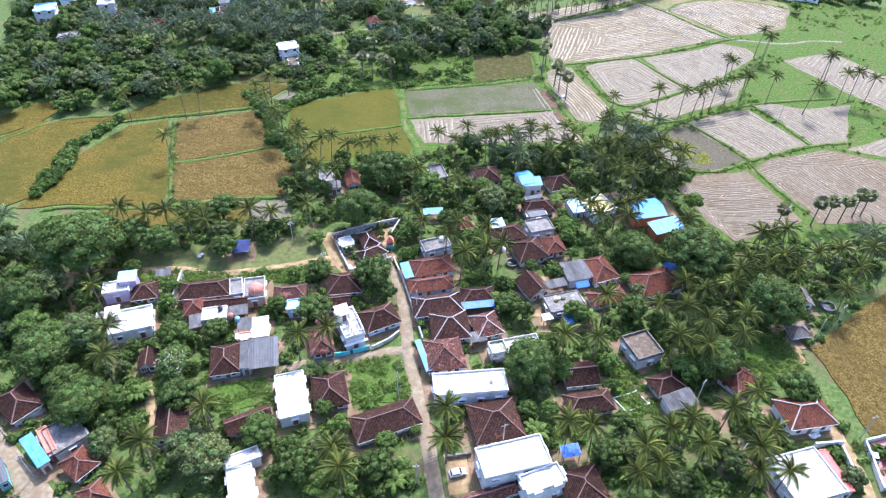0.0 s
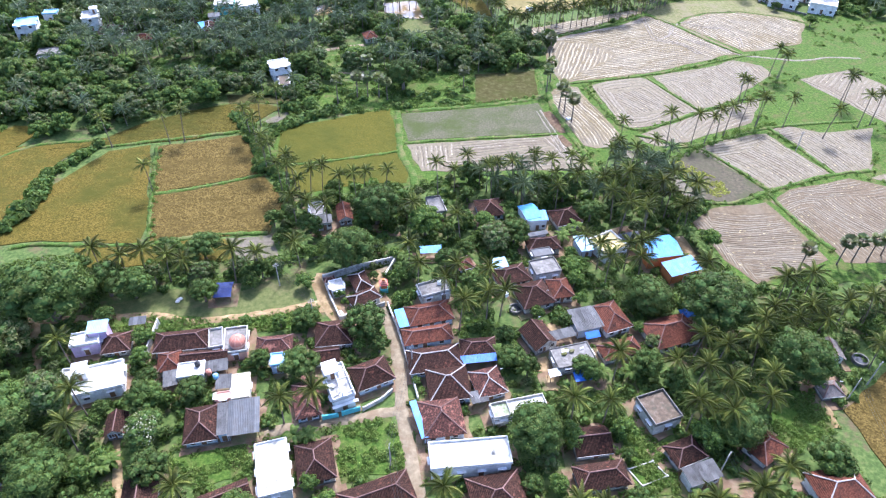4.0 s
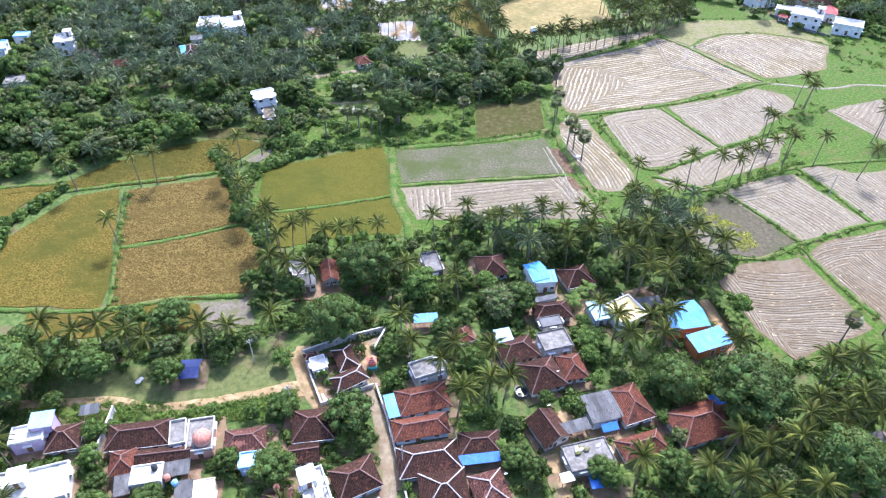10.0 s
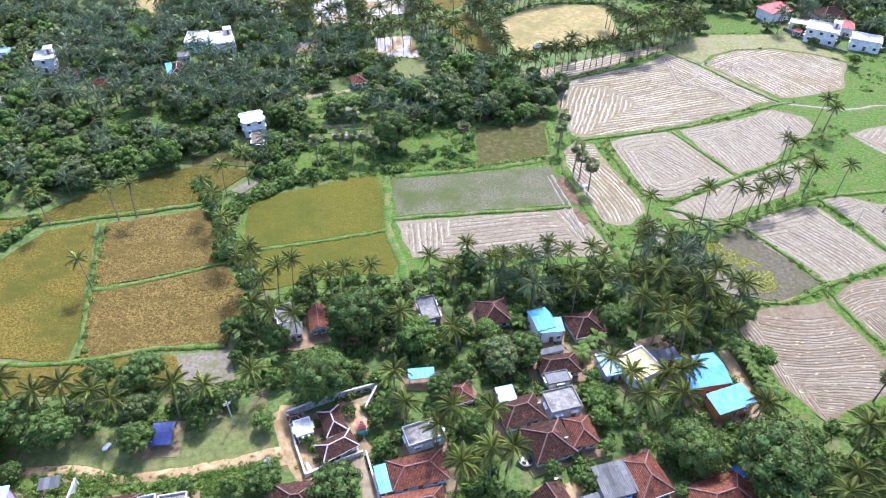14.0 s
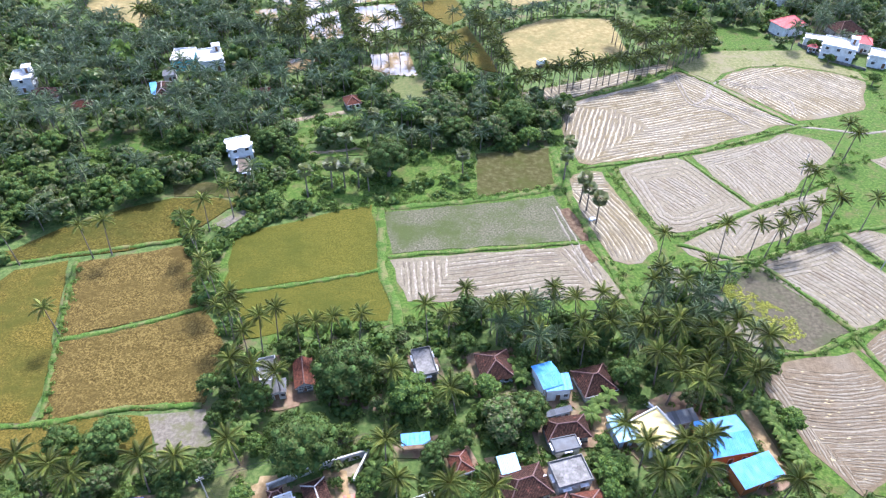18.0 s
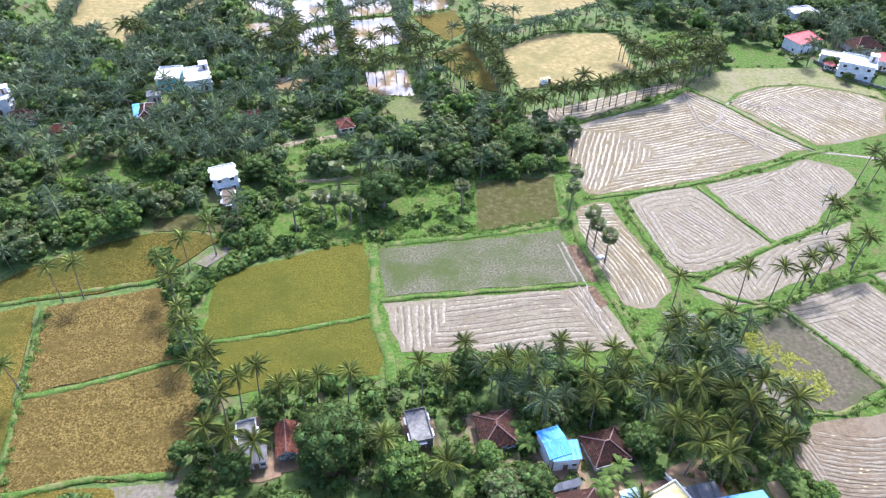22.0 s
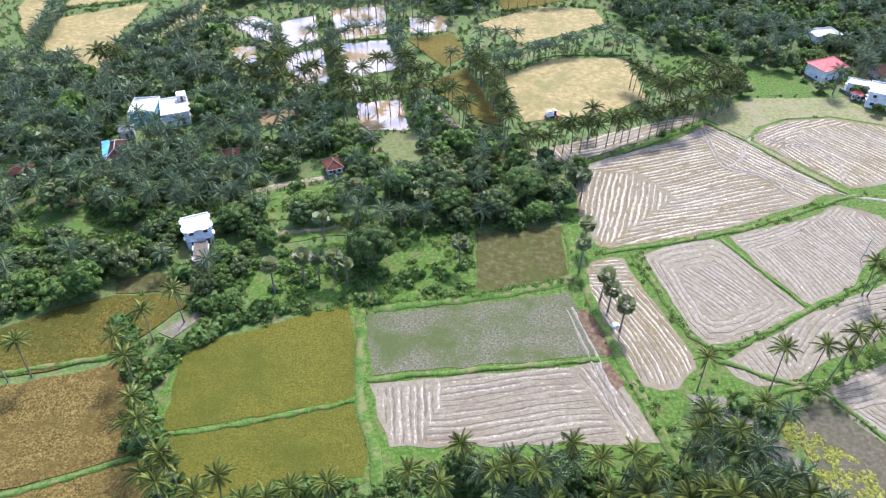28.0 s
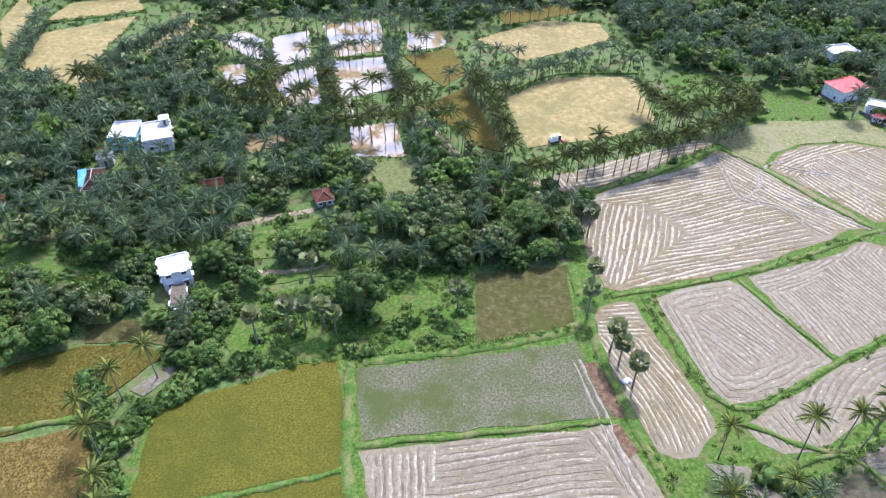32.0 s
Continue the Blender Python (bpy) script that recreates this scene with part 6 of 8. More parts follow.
slim_palms_at([(-61.6, 161.4), (-67.0, 155.0), (59.0, 142.7), (75.2, 142.9), (84.6, 145.4), (89.1, 145.5), (95.0, 150.7), (97.7, 151.2), (105.9, 158.4), (111.4, 157.9), (110.6, 174.0), (66.6, 131.0)], 11.5)
slim_palms_at([(133.4, 195.4), (131.6, 198.8), (111.7, 173.6), (112.9, 160.4), (121.4, 157.7), (148.5, 173.2), (132.6, 150.3), (135.1, 197.4), (151.4, 175.5), (149.0, 158.4), (154.0, 159.9), (158.9, 157.7)], 11.5)
slim_palms_at([(-27.7, 108.5), (-44.4, 107.2), (-56.6, 126.3), (32.6, 117.1), (37.3, 119.5), (39.5, 115.0), (32.4, 110.5), (50.2, 124.4), (55.6, 128.2), (57.5, 123.3)], 11.5)
# the dense palm grove beside the ploughed fields
GROVE = [(27.8, 105.4), (36.1, 116.0), (50.0, 122.0), (59.0, 122.0), (68.5, 110.0), (69.5, 97.3), (58.8, 89.0), (43.8, 91.4), (31.9, 99.5)]
# palmyras
for _p in ((42.0, 170.7), (43.3, 166.7), (45.2, 160.4), (41.0, 191.5), (38.6, 182.6), (43.5, 214.1), (-41.4, 171.8), (-34.5, 176.1), (-30.6, 176.6), (-26.3, 177.4), (-31.8, 193.4), (6.3, 183.7)):
    fan_palm(*_p, 9.0)
for _p in ((95.8, 80.8), (107.7, 83.7), (112.2, 84.6), (116.4, 84.7), (121.9, 87.6), (124.7, 88.2), (-23.0, 175.3), (-4.9, 205.1), (-24.1, 208.9)):
    fan_palm(*_p, 8.0)
# far rows of palms between fields and ponds
palm_row([(25.9, 234.7), (44.9, 242.1), (65.7, 249.2), (85.2, 257.8)], 4.6, 9)
palm_row([(11.0, 307.5), (17.6, 281.9), (23.3, 246.9)], 4.4, 9)
palm_row([(21.6, 300.3), (40.0, 313.4), (56.8, 321.8)], 4.6, 9)
palm_row([(66.2, 330.5), (81.3, 319.8)], 5.5, 9)
palm_row([(73.7, 289.9), (77.8, 277.0), (82.6, 269.1)], 4.2, 9)
palm_row([(100.0, 295.2), (106.5, 286.3), (108.9, 275.7), (91.0, 261.6)], 4.6, 9)
palm_row([(-127.0, 291.8), (-128.3, 319.7), (-115.9, 340.5), (-113.7, 356.7)], 4.6, 9)
palm_row([(-171.6, 313.1), (-178.5, 345.0), (-184.0, 366.5)], 5, 9)
palm_row([(-64.0, 300.6), (-49.4, 316.3), (-42.3, 330.5), (-21.5, 334.0)], 5, 9)
palm_row([(-47.6, 319.1), (-39.9, 289.4), (-33.8, 274.4), (-25.0, 274.6)], 4.4, 9)
palm_row([(-21.1, 328.2), (-15.7, 299.4), (-8.4, 279.2)], 4.4, 9)
palm_row([(-95.9, 338.0), (-77.2, 329.5), (-68.4, 315.8), (-65.6, 298.1)], 5, 9)
palm_row([(-70.6, 275.5), (-55.2, 278.0), (-47.8, 286.9)], 5, 9)
palm_row([(-3.5, 279.3), (4.6, 267.2), (8.3, 254.2)], 5, 9)
palm_row([(22.6, 371.1), (41.1, 375.3), (60.1, 379.6)], 6, 9)

palm_row([(-132.2, 289.4), (-130.2, 307.4), (-125.8, 328.2), (-116.9, 343.6)], 4.2, 10)
palm_row([(-77.8, 284.0), (-70.2, 281.9), (-62.6, 288.8), (-65.6, 308.0)], 4.6, 10)
palm_row([(-33.2, 262.5), (-25.7, 262.7), (-14.6, 266.8), (-8.2, 272.9)], 4.6, 10)
palm_row([(81.6, 269.0), (89.2, 275.2), (101.7, 277.6), (111.6, 286.4)], 4.8, 10)
palm_row([(-60.6, 354.9), (-36.2, 361.0), (-10.8, 359.7)], 5.5, 10)

# broad trees that stand out
# trees between the houses
# dark green trees between the houses
broads_at([(-30.3, 0.3, 4.3), (-15.0, 1.3, 3.7), (31.5, 4.7, 3.6), (-32.9, 5.0, 2.8), (56.9, 7.3, 1.6), (-39.8, 8.7, 4.1), (-67.6, 10.5, 2.2), (-72.3, 11.2, 2.6), (36.7, 12.0, 2.9), (-78.9, 14.7, 5.8), (16.4, 15.5, 2.4), (-87.5, 16.8, 1.8), (-59.3, 17.0, 4.2), (-85.2, 20.3, 4.2), (76.4, 20.3, 4.5), (17.6, 25.5, 6.0), (-92.2, 27.8, 7.0), (-74.7, 32.4, 2.2), (-65.3, 33.9, 4.2), (-56.5, 37.1, 3.3), (50.9, 40.7, 3.3), (-67.7, 40.8, 2.5), (-33.7, 43.6, 4.4), (-105.6, 43.7, 6.0)], "leaf")
broads_at([(31.4, 43.8, 3.3), (45.6, 45.1, 3.8), (-43.5, 45.9, 2.7), (14.4, 46.9, 3.3), (95.3, 52.2, 2.5), (13.8, 55.1, 2.2), (-20.0, 56.1, 5.3), (-34.9, 58.8, 3.5), (28.6, 59.0, 2.2), (-84.7, 60.0, 2.4), (64.9, 60.4, 9.0), (-97.4, 60.4, 10.4), (22.2, 62.0, 1.9), (45.5, 65.0, 2.3), (50.4, 65.5, 5.8), (-62.3, 67.0, 3.7), (-80.7, 68.3, 5.2), (-87.2, 68.9, 5.4), (6.4, 71.7, 3.3), (-51.4, 71.9, 2.4), (-13.9, 72.4, 1.9), (-97.7, 75.5, 4.1), (-49.7, 76.3, 2.9), (-0.9, 81.4, 3.1)], "leaf")
broads_at([(-75.7, 82.8, 3.9), (-66.6, 83.0, 4.9), (-19.9, 86.6, 2.3), (18.6, 91.1, 4.4), (-0.2, 92.7, 2.4), (-39.6, 94.5, 3.7), (-50.7, 97.9, 2.8), (-20.9, 99.6, 7.2), (41.9, 101.9, 3.8), (35.3, 111.7, 4.9)], "leaf")
# fresh green trees
broads_at([(-56.6, 1.1, 2.4), (-10.1, 1.7, 2.0), (59.2, 3.1, 1.4), (-13.5, 7.1, 2.5), (-7.6, 10.9, 1.5), (-23.3, 11.2, 2.3), (40.1, 11.3, 1.6), (-27.7, 15.7, 2.1), (21.5, 15.7, 2.1), (-70.7, 20.9, 2.0), (53.9, 26.3, 3.6), (25.3, 26.4, 3.0), (36.6, 28.1, 2.8), (-61.6, 35.2, 1.8), (-100.3, 36.2, 4.6), (-7.4, 41.4, 1.2), (-71.0, 46.5, 2.6), (-73.0, 52.6, 2.5), (46.7, 57.6, 1.9), (-49.9, 58.0, 2.1), (-41.3, 58.2, 2.1), (56.7, 65.1, 2.8), (-12.2, 66.3, 2.2), (33.8, 67.2, 2.0)], "leaf_bright")
broads_at([(-28.2, 68.8, 1.6), (-37.5, 72.3, 2.5), (33.4, 74.1, 2.4), (34.2, 78.7, 3.1), (-26.7, 81.1, 6.7), (33.7, 85.0, 2.1), (-6.6, 94.7, 5.0), (10.7, 98.6, 3.0), (18.6, 105.1, 2.2)], "leaf_bright")
# olive-green trees
broads_at([(-48.4, 1.5, 4.9), (-53.2, 4.3, 4.6), (45.4, 5.2, 2.1), (-71.7, 6.2, 3.1), (60.7, 28.1, 5.8), (-86.2, 33.4, 5.5), (79.2, 44.2, 7.2), (-101.9, 49.6, 5.5), (48.9, 52.6, 2.2), (-65.1, 69.5, 2.1), (-65.3, 74.3, 3.3), (-45.7, 78.5, 2.0), (13.2, 88.9, 4.9)], "leaf_olive")
_flowering = broad(*(-62.7, 25.7), 5.0, "leaf")
_flowering.name = "flowering_tree"
tagged(_flowering, "green tree with cream blossom on its top", "tree", "village trees")
_b = new("blossom", crown_mesh("blossom", leaf_cloud(77, [(0, 0, 6.5, 2.6), (2.2, 1, 5.8, 1.6), (-2, -1, 5.8, 1.7), (0.5, -2.4, 5.6, 1.5)], 420, 0.32, core=False), [M["blossom"]]))
_b.parent = _flowering
broad(*(6.6, 120.7), 5.0, "leaf")
broad(*(-17.3, 183.6), 7.5, "leaf")
broad(*(-57.6, 197.9), 5.5, "leaf")
broad(*(-70.9, 222.3), 6.0, "leaf")
broad(*(-12.9, 216.0), 5.5, "leaf_bright")
broad(*(3.2, 205.5), 6.0, "leaf")
broad(*(26.1, 214.8), 7.0, "leaf")
broad(*(18.7, 208.9), 5.5, "leaf")
broad(*(29.2, 203.7), 4.0, "leaf_bright")
broad(*(-50.7, 166.7), 3.5, "leaf_bright")
broad(*(-31.9, 203.7), 5.0, "leaf")
broad(*(-38.4, 205.9), 5.0, "leaf_bright")
broad(*(-53.7, 205.6), 5.0, "leaf_olive")


for _x, _y, _r, _leaf in ((*(154.7, 310.6), 5.0, "leaf"), (*(168.0, 327.8), 4.5, "leaf_olive"), (*(180.7, 338.9), 5.5, "leaf"), (*(190.8, 342.9), 4.5, "leaf"), (*(161.2, 301.4), 3.5, "leaf_bright"), (*(160.0, 283.7), 3.2, "leaf"), (*(196.9, 337.9), 5.0, "leaf"), (*(200.1, 321.8), 5.0, "leaf"), (*(213.0, 332.6), 5.0, "leaf_olive"), (*(161.2, 270.3), 2.6, "leaf"), (*(211.0, 312.1), 5.5, "leaf"), (*(170.2, 250.9), 3.0, "leaf_bright")):
    broad(_x, _y, _r, _leaf)

# ---- woods and undergrowth that nobody could count ----
def scatter_mesh(name, shapes, spots, mats, label, category, seed):
    """One mesh out of many turned and scaled copies of a few shapes."""
    rng = np.random.default_rng(seed)
    VV, FF, KK, base = [], [], [], 0
    for x, y, size in spots:
        V, F, K = shapes[rng.integers(len(shapes))]
        a = rng.uniform(0, 6.283)
        c, s = math.cos(a), math.sin(a)
        sz = size * rng.uniform(0.85, 1.2)
        VV.append(np.stack([(V[:, 0] * c - V[:, 1] * s) * size + x, (V[:, 0] * s + V[:, 1] * c) * size + y, V[:, 2] * sz - 0.1], 1))
        FF.append(F + base)
        KK.append(K)
        base += len(V)
    ob = new(name, crown_mesh(name, (np.concatenate(VV), np.concatenate(FF), np.concatenate(KK)), mats))
    return tagged(ob, label, category, kind="stuff")


_houses = [np.array(p) for p in HOUSE_PLANS]
_house_mid = np.array([p.mean(0) for p in _houses])
_house_rad = np.array([np.hypot(*(p - p.mean(0)).T).max() for p in _houses])
_road_pts = np.array([(p.x, p.y, w) for line, w in ROAD_LINES for p in line])


def free(x, y, r, trees=0.55, tall=0.0):
    """Whether a crown of that radius may stand there: clear of fields, roads, houses and the trees set so far."""
    for poly in BUSY:
        if inside(x, y, poly) or tall and inside(x, y + tall * 0.45, poly):
            return False
    if tall and any(inside(x, y + tall * 0.9, q) for q in WEEDY):
        return False
    if ((_road_pts[:, 0] - x) ** 2 + (_road_pts[:, 1] - y) ** 2 < (_road_pts[:, 2] + r * 0.55) ** 2).any():
        return False
    for k in np.nonzero((_house_mid[:, 0] - x) ** 2 + (_house_mid[:, 1] - y) ** 2 < (_house_rad + r + tall) ** 2)[0]:
        wide = grow([tuple(q) for q in _houses[k]], r * 0.8)
        if inside(x, y, wide) or tall and (inside(x, y + tall * 0.5, wide) or inside(x, y + tall, wide)):
            return False
    if trees:
        t = np.array(TREES)
        if ((t[:, 0] - x) ** 2 + (t[:, 1] - y) ** 2 < ((t[:, 2] + r) * trees) ** 2).any():
            return False
    return True


# open land on which only what is set by name grows
OPEN_LAND = [
    [(40.5, 220.2), (95.9, 268.2), (111.4, 284.2), (146.9, 287.0), (180.4, 265.9), (255.4, 255.9), (153.0, 78.7), (98.6, 75.3), (74.3, 76.2), (75.1, 106.1), (79.7, 106.2), (83.5, 121.3), (75.4, 138.5), (57.9, 142.3), (47.5, 128.3), (35.6, 157.6), (37.2, 201.6)],
    [(-60.6, 129.3), (-61.0, 152.5), (-21.6, 168.7), (37.4, 202.9), (38.5, 150.7), (47.5, 128.3), (45.4, 122.2), (9.9, 123.7), (-11.8, 122.1), (-21.6, 118.9), (-42.8, 113.4)],
    [(-127.6, 74.8), (-165.8, 137.2), (-118.6, 150.8), (-79.5, 179.1), (-71.7, 148.4), (-58.9, 124.6), (-50.6, 109.3), (-49.8, 91.3), (-84.1, 85.2)],
]
OPEN_LAND += [
    [(81.0, 31.4), (96.8, 42.4), (126.4, 66.0), (122.4, 22.0), (95.2, 7.3), (87.5, 8.6)],
    [(-108.2, 370.3), (-61.4, 384.5), (-17.7, 388.8), (4.5, 359.9), (29.6, 392.4), (82.8, 394.0), (88.2, 332.0), (111.4, 321.7), (120.8, 302.1), (97.0, 272.4), (90.0, 263.1), (28.2, 242.6), (14.2, 255.0), (-7.2, 294.3), (-9.7, 249.3), (-30.4, 248.9), (-38.8, 282.6), (-61.6, 282.1), (-86.0, 299.4)],
    [(-186.3, 304.1), (-243.3, 404.2), (-109.5, 400.1), (-114.8, 370.1), (-125.2, 313.1), (-133.4, 294.9), (-152.2, 302.5)],
]
BUSY.extend(OPEN_LAND)
_rnd = random.Random(17)
for _k in range(240):
    _x, _y = _rnd.uniform(-60, 100), _rnd.uniform(60, 150)
    if inside(_x, _y, GROVE) and free(_x, _y, 1.8, 0.5, 4):
        palm(_x, _y, _rnd.uniform(8.5, 12), _rnd)

for _k in range(420):
    _x, _y = _rnd.uniform(-130, 60), _rnd.uniform(180, 460)
    if inside(_x, _y, OPEN_LAND[4]) and all(not inside(_x, _y, q) for q in BUSY[:-6]) and _rnd.random() < 0.5:
        palm(_x, _y, _rnd.uniform(8.5, 11.5), _rnd)
# trees between the houses, each a thing of its own
_count = 0
for _k in range(2600):
    _x, _y = _rnd.uniform(-130, 120), _rnd.uniform(-8, 125)
    _r = _rnd.choice((1.5, 2.0, 2.6, 3.2))
    _is_palm = False
    if _count < 230 and free(_x, _y, _r, 0.55, 9.0 if _is_palm else _r * 1.6):
        if _is_palm:
            palm(_x, _y, _rnd.uniform(8, 11), _rnd)
        else:
            broad(_x, _y, _r, _rnd.choice(("leaf", "leaf", "leaf", "leaf_bright", "leaf_olive")), _rnd)
        _count += 1

# the nearer palms are things of their own, the far ones one mass
PALM_PLAN.sort(key=lambda p: p[0])
for _y, _x, _kind, _size in PALM_PLAN[:298]:
    set_tree(_kind, _x, _y, _size, _rnd)
_far_palms = {}
for _y, _x, _kind, _size in PALM_PLAN[298:]:
    _far_palms.setdefault(_kind.name.startswith("coconut") and _kind in slim_palms, []).append((_x, _y, _size))

# woods behind and beside the fields
_wood_broad = [broad_shape(150 + k, 4.5, 7.2, 500, 0.9, 14, 0.24, 0.9) for k in range(5)]
_far_broad = [broad_shape(155 + k, 4.5, 7.2, 150, 1.55, 8, 0.22, 0.95) for k in range(4)]
_wood_palm = [palm_shape(160 + k, 17, 4.8, 7, 8.6, (0.4 * k - 0.6, 0.3), False) for k in range(4)]


def palm_share(x, y):
    """How many of the wood's trees are palms there."""
    if y < 135:
        return 0.92 if x > 20 else 0.4
    if -165 < x < -58 and 203 < y < 310:
        return 0.72
    if y < 203 or x > -8 and y < 248:
        return 0.1
    return 0.36 + 0.9 * noise.noise(Vector((x * 0.02, y * 0.02, 3.0)))


_spots = {"leaf": [], "leaf_bright": [], "leaf_olive": [], "palm": []}
for _k in range(22000):
    _x, _y = _rnd.uniform(-300, 300), _rnd.uniform(-20, 440)
    if abs(_x) > 100 + 0.42 * (_y + 10) or -112 < _x < 112 and -12 < _y < 106 or -82 < _x < 5 and 106 < _y < 171:
        continue
    _is_palm = _rnd.random() < palm_share(_x, _y)
    _r = 2.2 if _is_palm else 2.6 + 4.2 * _rnd.random() ** 1.5
    if not free(_x, _y, _r, 0.47, 7 if _is_palm else _r * 1.6):
        continue
    TREES.append((_x, _y, _r))
    if _is_palm:
        _spots["palm"].append((_x, _y, _rnd.uniform(0.75, 1.0)))
    else:
        # Pale-leaved kinds outnumber dark ones, standing in for haze over the woods.
        _spots[_rnd.choice(("leaf", "leaf_bright", "leaf_olive", "leaf_olive"))].append((_x, _y, _r / 4.5))
for _leaf, _label in (("leaf", "dark green broadleaf trees of the wood"), ("leaf_bright", "fresh green broadleaf trees of the wood"), ("leaf_olive", "olive-green broadleaf trees of the wood")):
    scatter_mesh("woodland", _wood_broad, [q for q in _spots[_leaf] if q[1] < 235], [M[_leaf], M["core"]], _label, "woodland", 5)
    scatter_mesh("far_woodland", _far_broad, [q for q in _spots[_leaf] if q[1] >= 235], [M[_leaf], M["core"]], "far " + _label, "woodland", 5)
for _slim, _list in _far_palms.items():
    _shapes = [palm_shape(660 + k, 18, 3.4 if _slim else 4.4, 9, 7.0, (0.3, 0.2), False) for k in range(3)]
    scatter_mesh("far_palms", _shapes, _list, [M["hazed_palm"]], "far coconut palms along the field banks and ponds", "palm trees", 12)
    _t = trunk_mesh("trunk", [(0, 0, -0.4, 0.24), (0.1, 0.05, 2.0, 0.16), (0.3, 0.2, 7.1, 0.13)], 6)
    _q = np.array(_t[1])
    scatter_mesh("far_palm_trunks", [(np.array(_t[0]), np.concatenate([_q[:, :3], _q[:, [0, 2, 3]]]), np.zeros(2 * len(_q), int))], _list, [M["bark"]], "grey trunks of the far palms", "palm trees", 12)
scatter_mesh("palm_wood", _wood_palm, _spots["palm"], [M["hazed_palm"]], "coconut palms mixed into the wood", "woodland", 6)
_tr = trunk_mesh("t", [(0, 0, -0.3, 0.2), (0.1, 0.1, 4, 0.15), (0.1, 0.2, 8.2, 0.12)], 5)
_quads = np.array(_tr[1])
_tris = np.concatenate([_quads[:, :3], _quads[:, [0, 2, 3]]])
scatter_mesh("palm_trunks", [(np.array(_tr[0]), _tris, np.zeros(len(_tris), int))], [s for s in _spots["palm"]], [M["bark"]], "grey trunks of the wood's palms", "woodland", 7)

# bushes and weeds
_bush = [leaf_cloud(170 + k, [(0, 0, 0.4, 0.9), (0.6, 0.2, 0.3, 0.6), (-0.4, 0.5, 0.3, 0.65)], 30, 0.62, core=False) for k in range(4)]
_bushes = {"leaf": [], "leaf_bright": []}
for _k in range(7000):
    _x, _y = _rnd.uniform(-200, 200), _rnd.uniform(-10, 300)
    if abs(_x) > 100 + 0.42 * (_y + 10) or not free(_x, _y, 0.8, 0.0):
        continue
    _bushes[_rnd.choice(("leaf", "leaf_bright", "leaf_bright"))].append((_x, _y, _rnd.uniform(0.5, 1.4)))


def hedge(points, gap, low, high, spread=1.0, leaves=("leaf", "leaf_bright", "leaf_bright")):
    """Bushes crowded along a line."""
    for p in curve_line(points, gap):
        _bushes[_rnd.choice(leaves if high > 1.2 else ("leaf_bright",))].append((p.x + _rnd.uniform(-spread, spread), p.y + _rnd.uniform(-spread, spread), _rnd.uniform(low, high)))


for _k in range(2500):
    _x, _y = _rnd.uniform(-260, 260), _rnd.uniform(112, 420)
    if abs(_x) < 100 + 0.42 * (_y + 10) and free(_x, _y, 1.6, 0.35) and not (-55 < _x < 11 and 165 < _y < 201 and _k % 6):
        _bushes[_rnd.choice(("leaf", "leaf_bright", "leaf"))].append((_x, _y, _rnd.uniform(1.6, 3.0)))
for _plot in ([(-54.5, 176.3), (-47.1, 186.9), (-27.8, 193.8), (10.8, 201.1), (10.4, 173.8), (-15.7, 167.2), (-42.3, 164.6)], [(-128.0, 191.9), (-115.3, 195.5), (-82.8, 192.8), (-81.0, 185.5), (-122.5, 184.8)]):
    for _k in range(1800):
        _x, _y = _rnd.uniform(min(q[0] for q in _plot), max(q[0] for q in _plot)), _rnd.uniform(min(q[1] for q in _plot), max(q[1] for q in _plot))
        if inside(_x, _y, _plot) and noise.noise(Vector((_x * 0.12, _y * 0.12, 9))) > -0.15:
            _bushes[_rnd.choice(("leaf_bright", "leaf_bright", "leaf_bright", "leaf_bright", "leaf"))].append((_x, _y, _rnd.uniform(0.25, 0.8) if _k % 12 else _rnd.uniform(1.0, 1.9)))
for _plot in CLEARINGS:
    for _k in range(260):
        _x, _y = _rnd.uniform(min(q[0] for q in _plot), max(q[0] for q in _plot)), _rnd.uniform(min(q[1] for q in _plot), max(q[1] for q in _plot))
        if inside(_x, _y, _plot) and noise.noise(Vector((_x * 0.15, _y * 0.15, 6))) > 0.1:
            _bushes["leaf_bright"].append((_x, _y, _rnd.uniform(0.3, 1.3)))
for _edge in BUSY[:-6]:
    if len(_edge) > 3 and _edge[0][1] > 200 and _edge[0][0] < 45:
        _ring = curve_line([*_edge, _edge[0]], 2.2)
        for _p in _ring:
            _bushes[_rnd.choice(("leaf", "leaf_bright"))].append((_p.x + _rnd.uniform(-0.8, 0.8), _p.y + _rnd.uniform(-0.8, 0.8), _rnd.uniform(0.35, 0.9)))
for _k in range(8500):
    _plot = OPEN_LAND[0]
    _x, _y = _rnd.uniform(min(q[0] for q in _plot), max(q[0] for q in _plot)), _rnd.uniform(min(q[1] for q in _plot), max(q[1] for q in _plot))
    if inside(_x, _y, _plot) and noise.noise(Vector((_x * 0.09, _y * 0.09, 7))) > 0.0 and all(not inside(_x, _y, grow(q, 0.6)) for q in BUSY[:-6] if q not in WEEDY):
        _bushes[_rnd.choice(("leaf", "leaf_bright", "leaf_bright"))].append((_x, _y, _rnd.uniform(0.3, 0.85)))
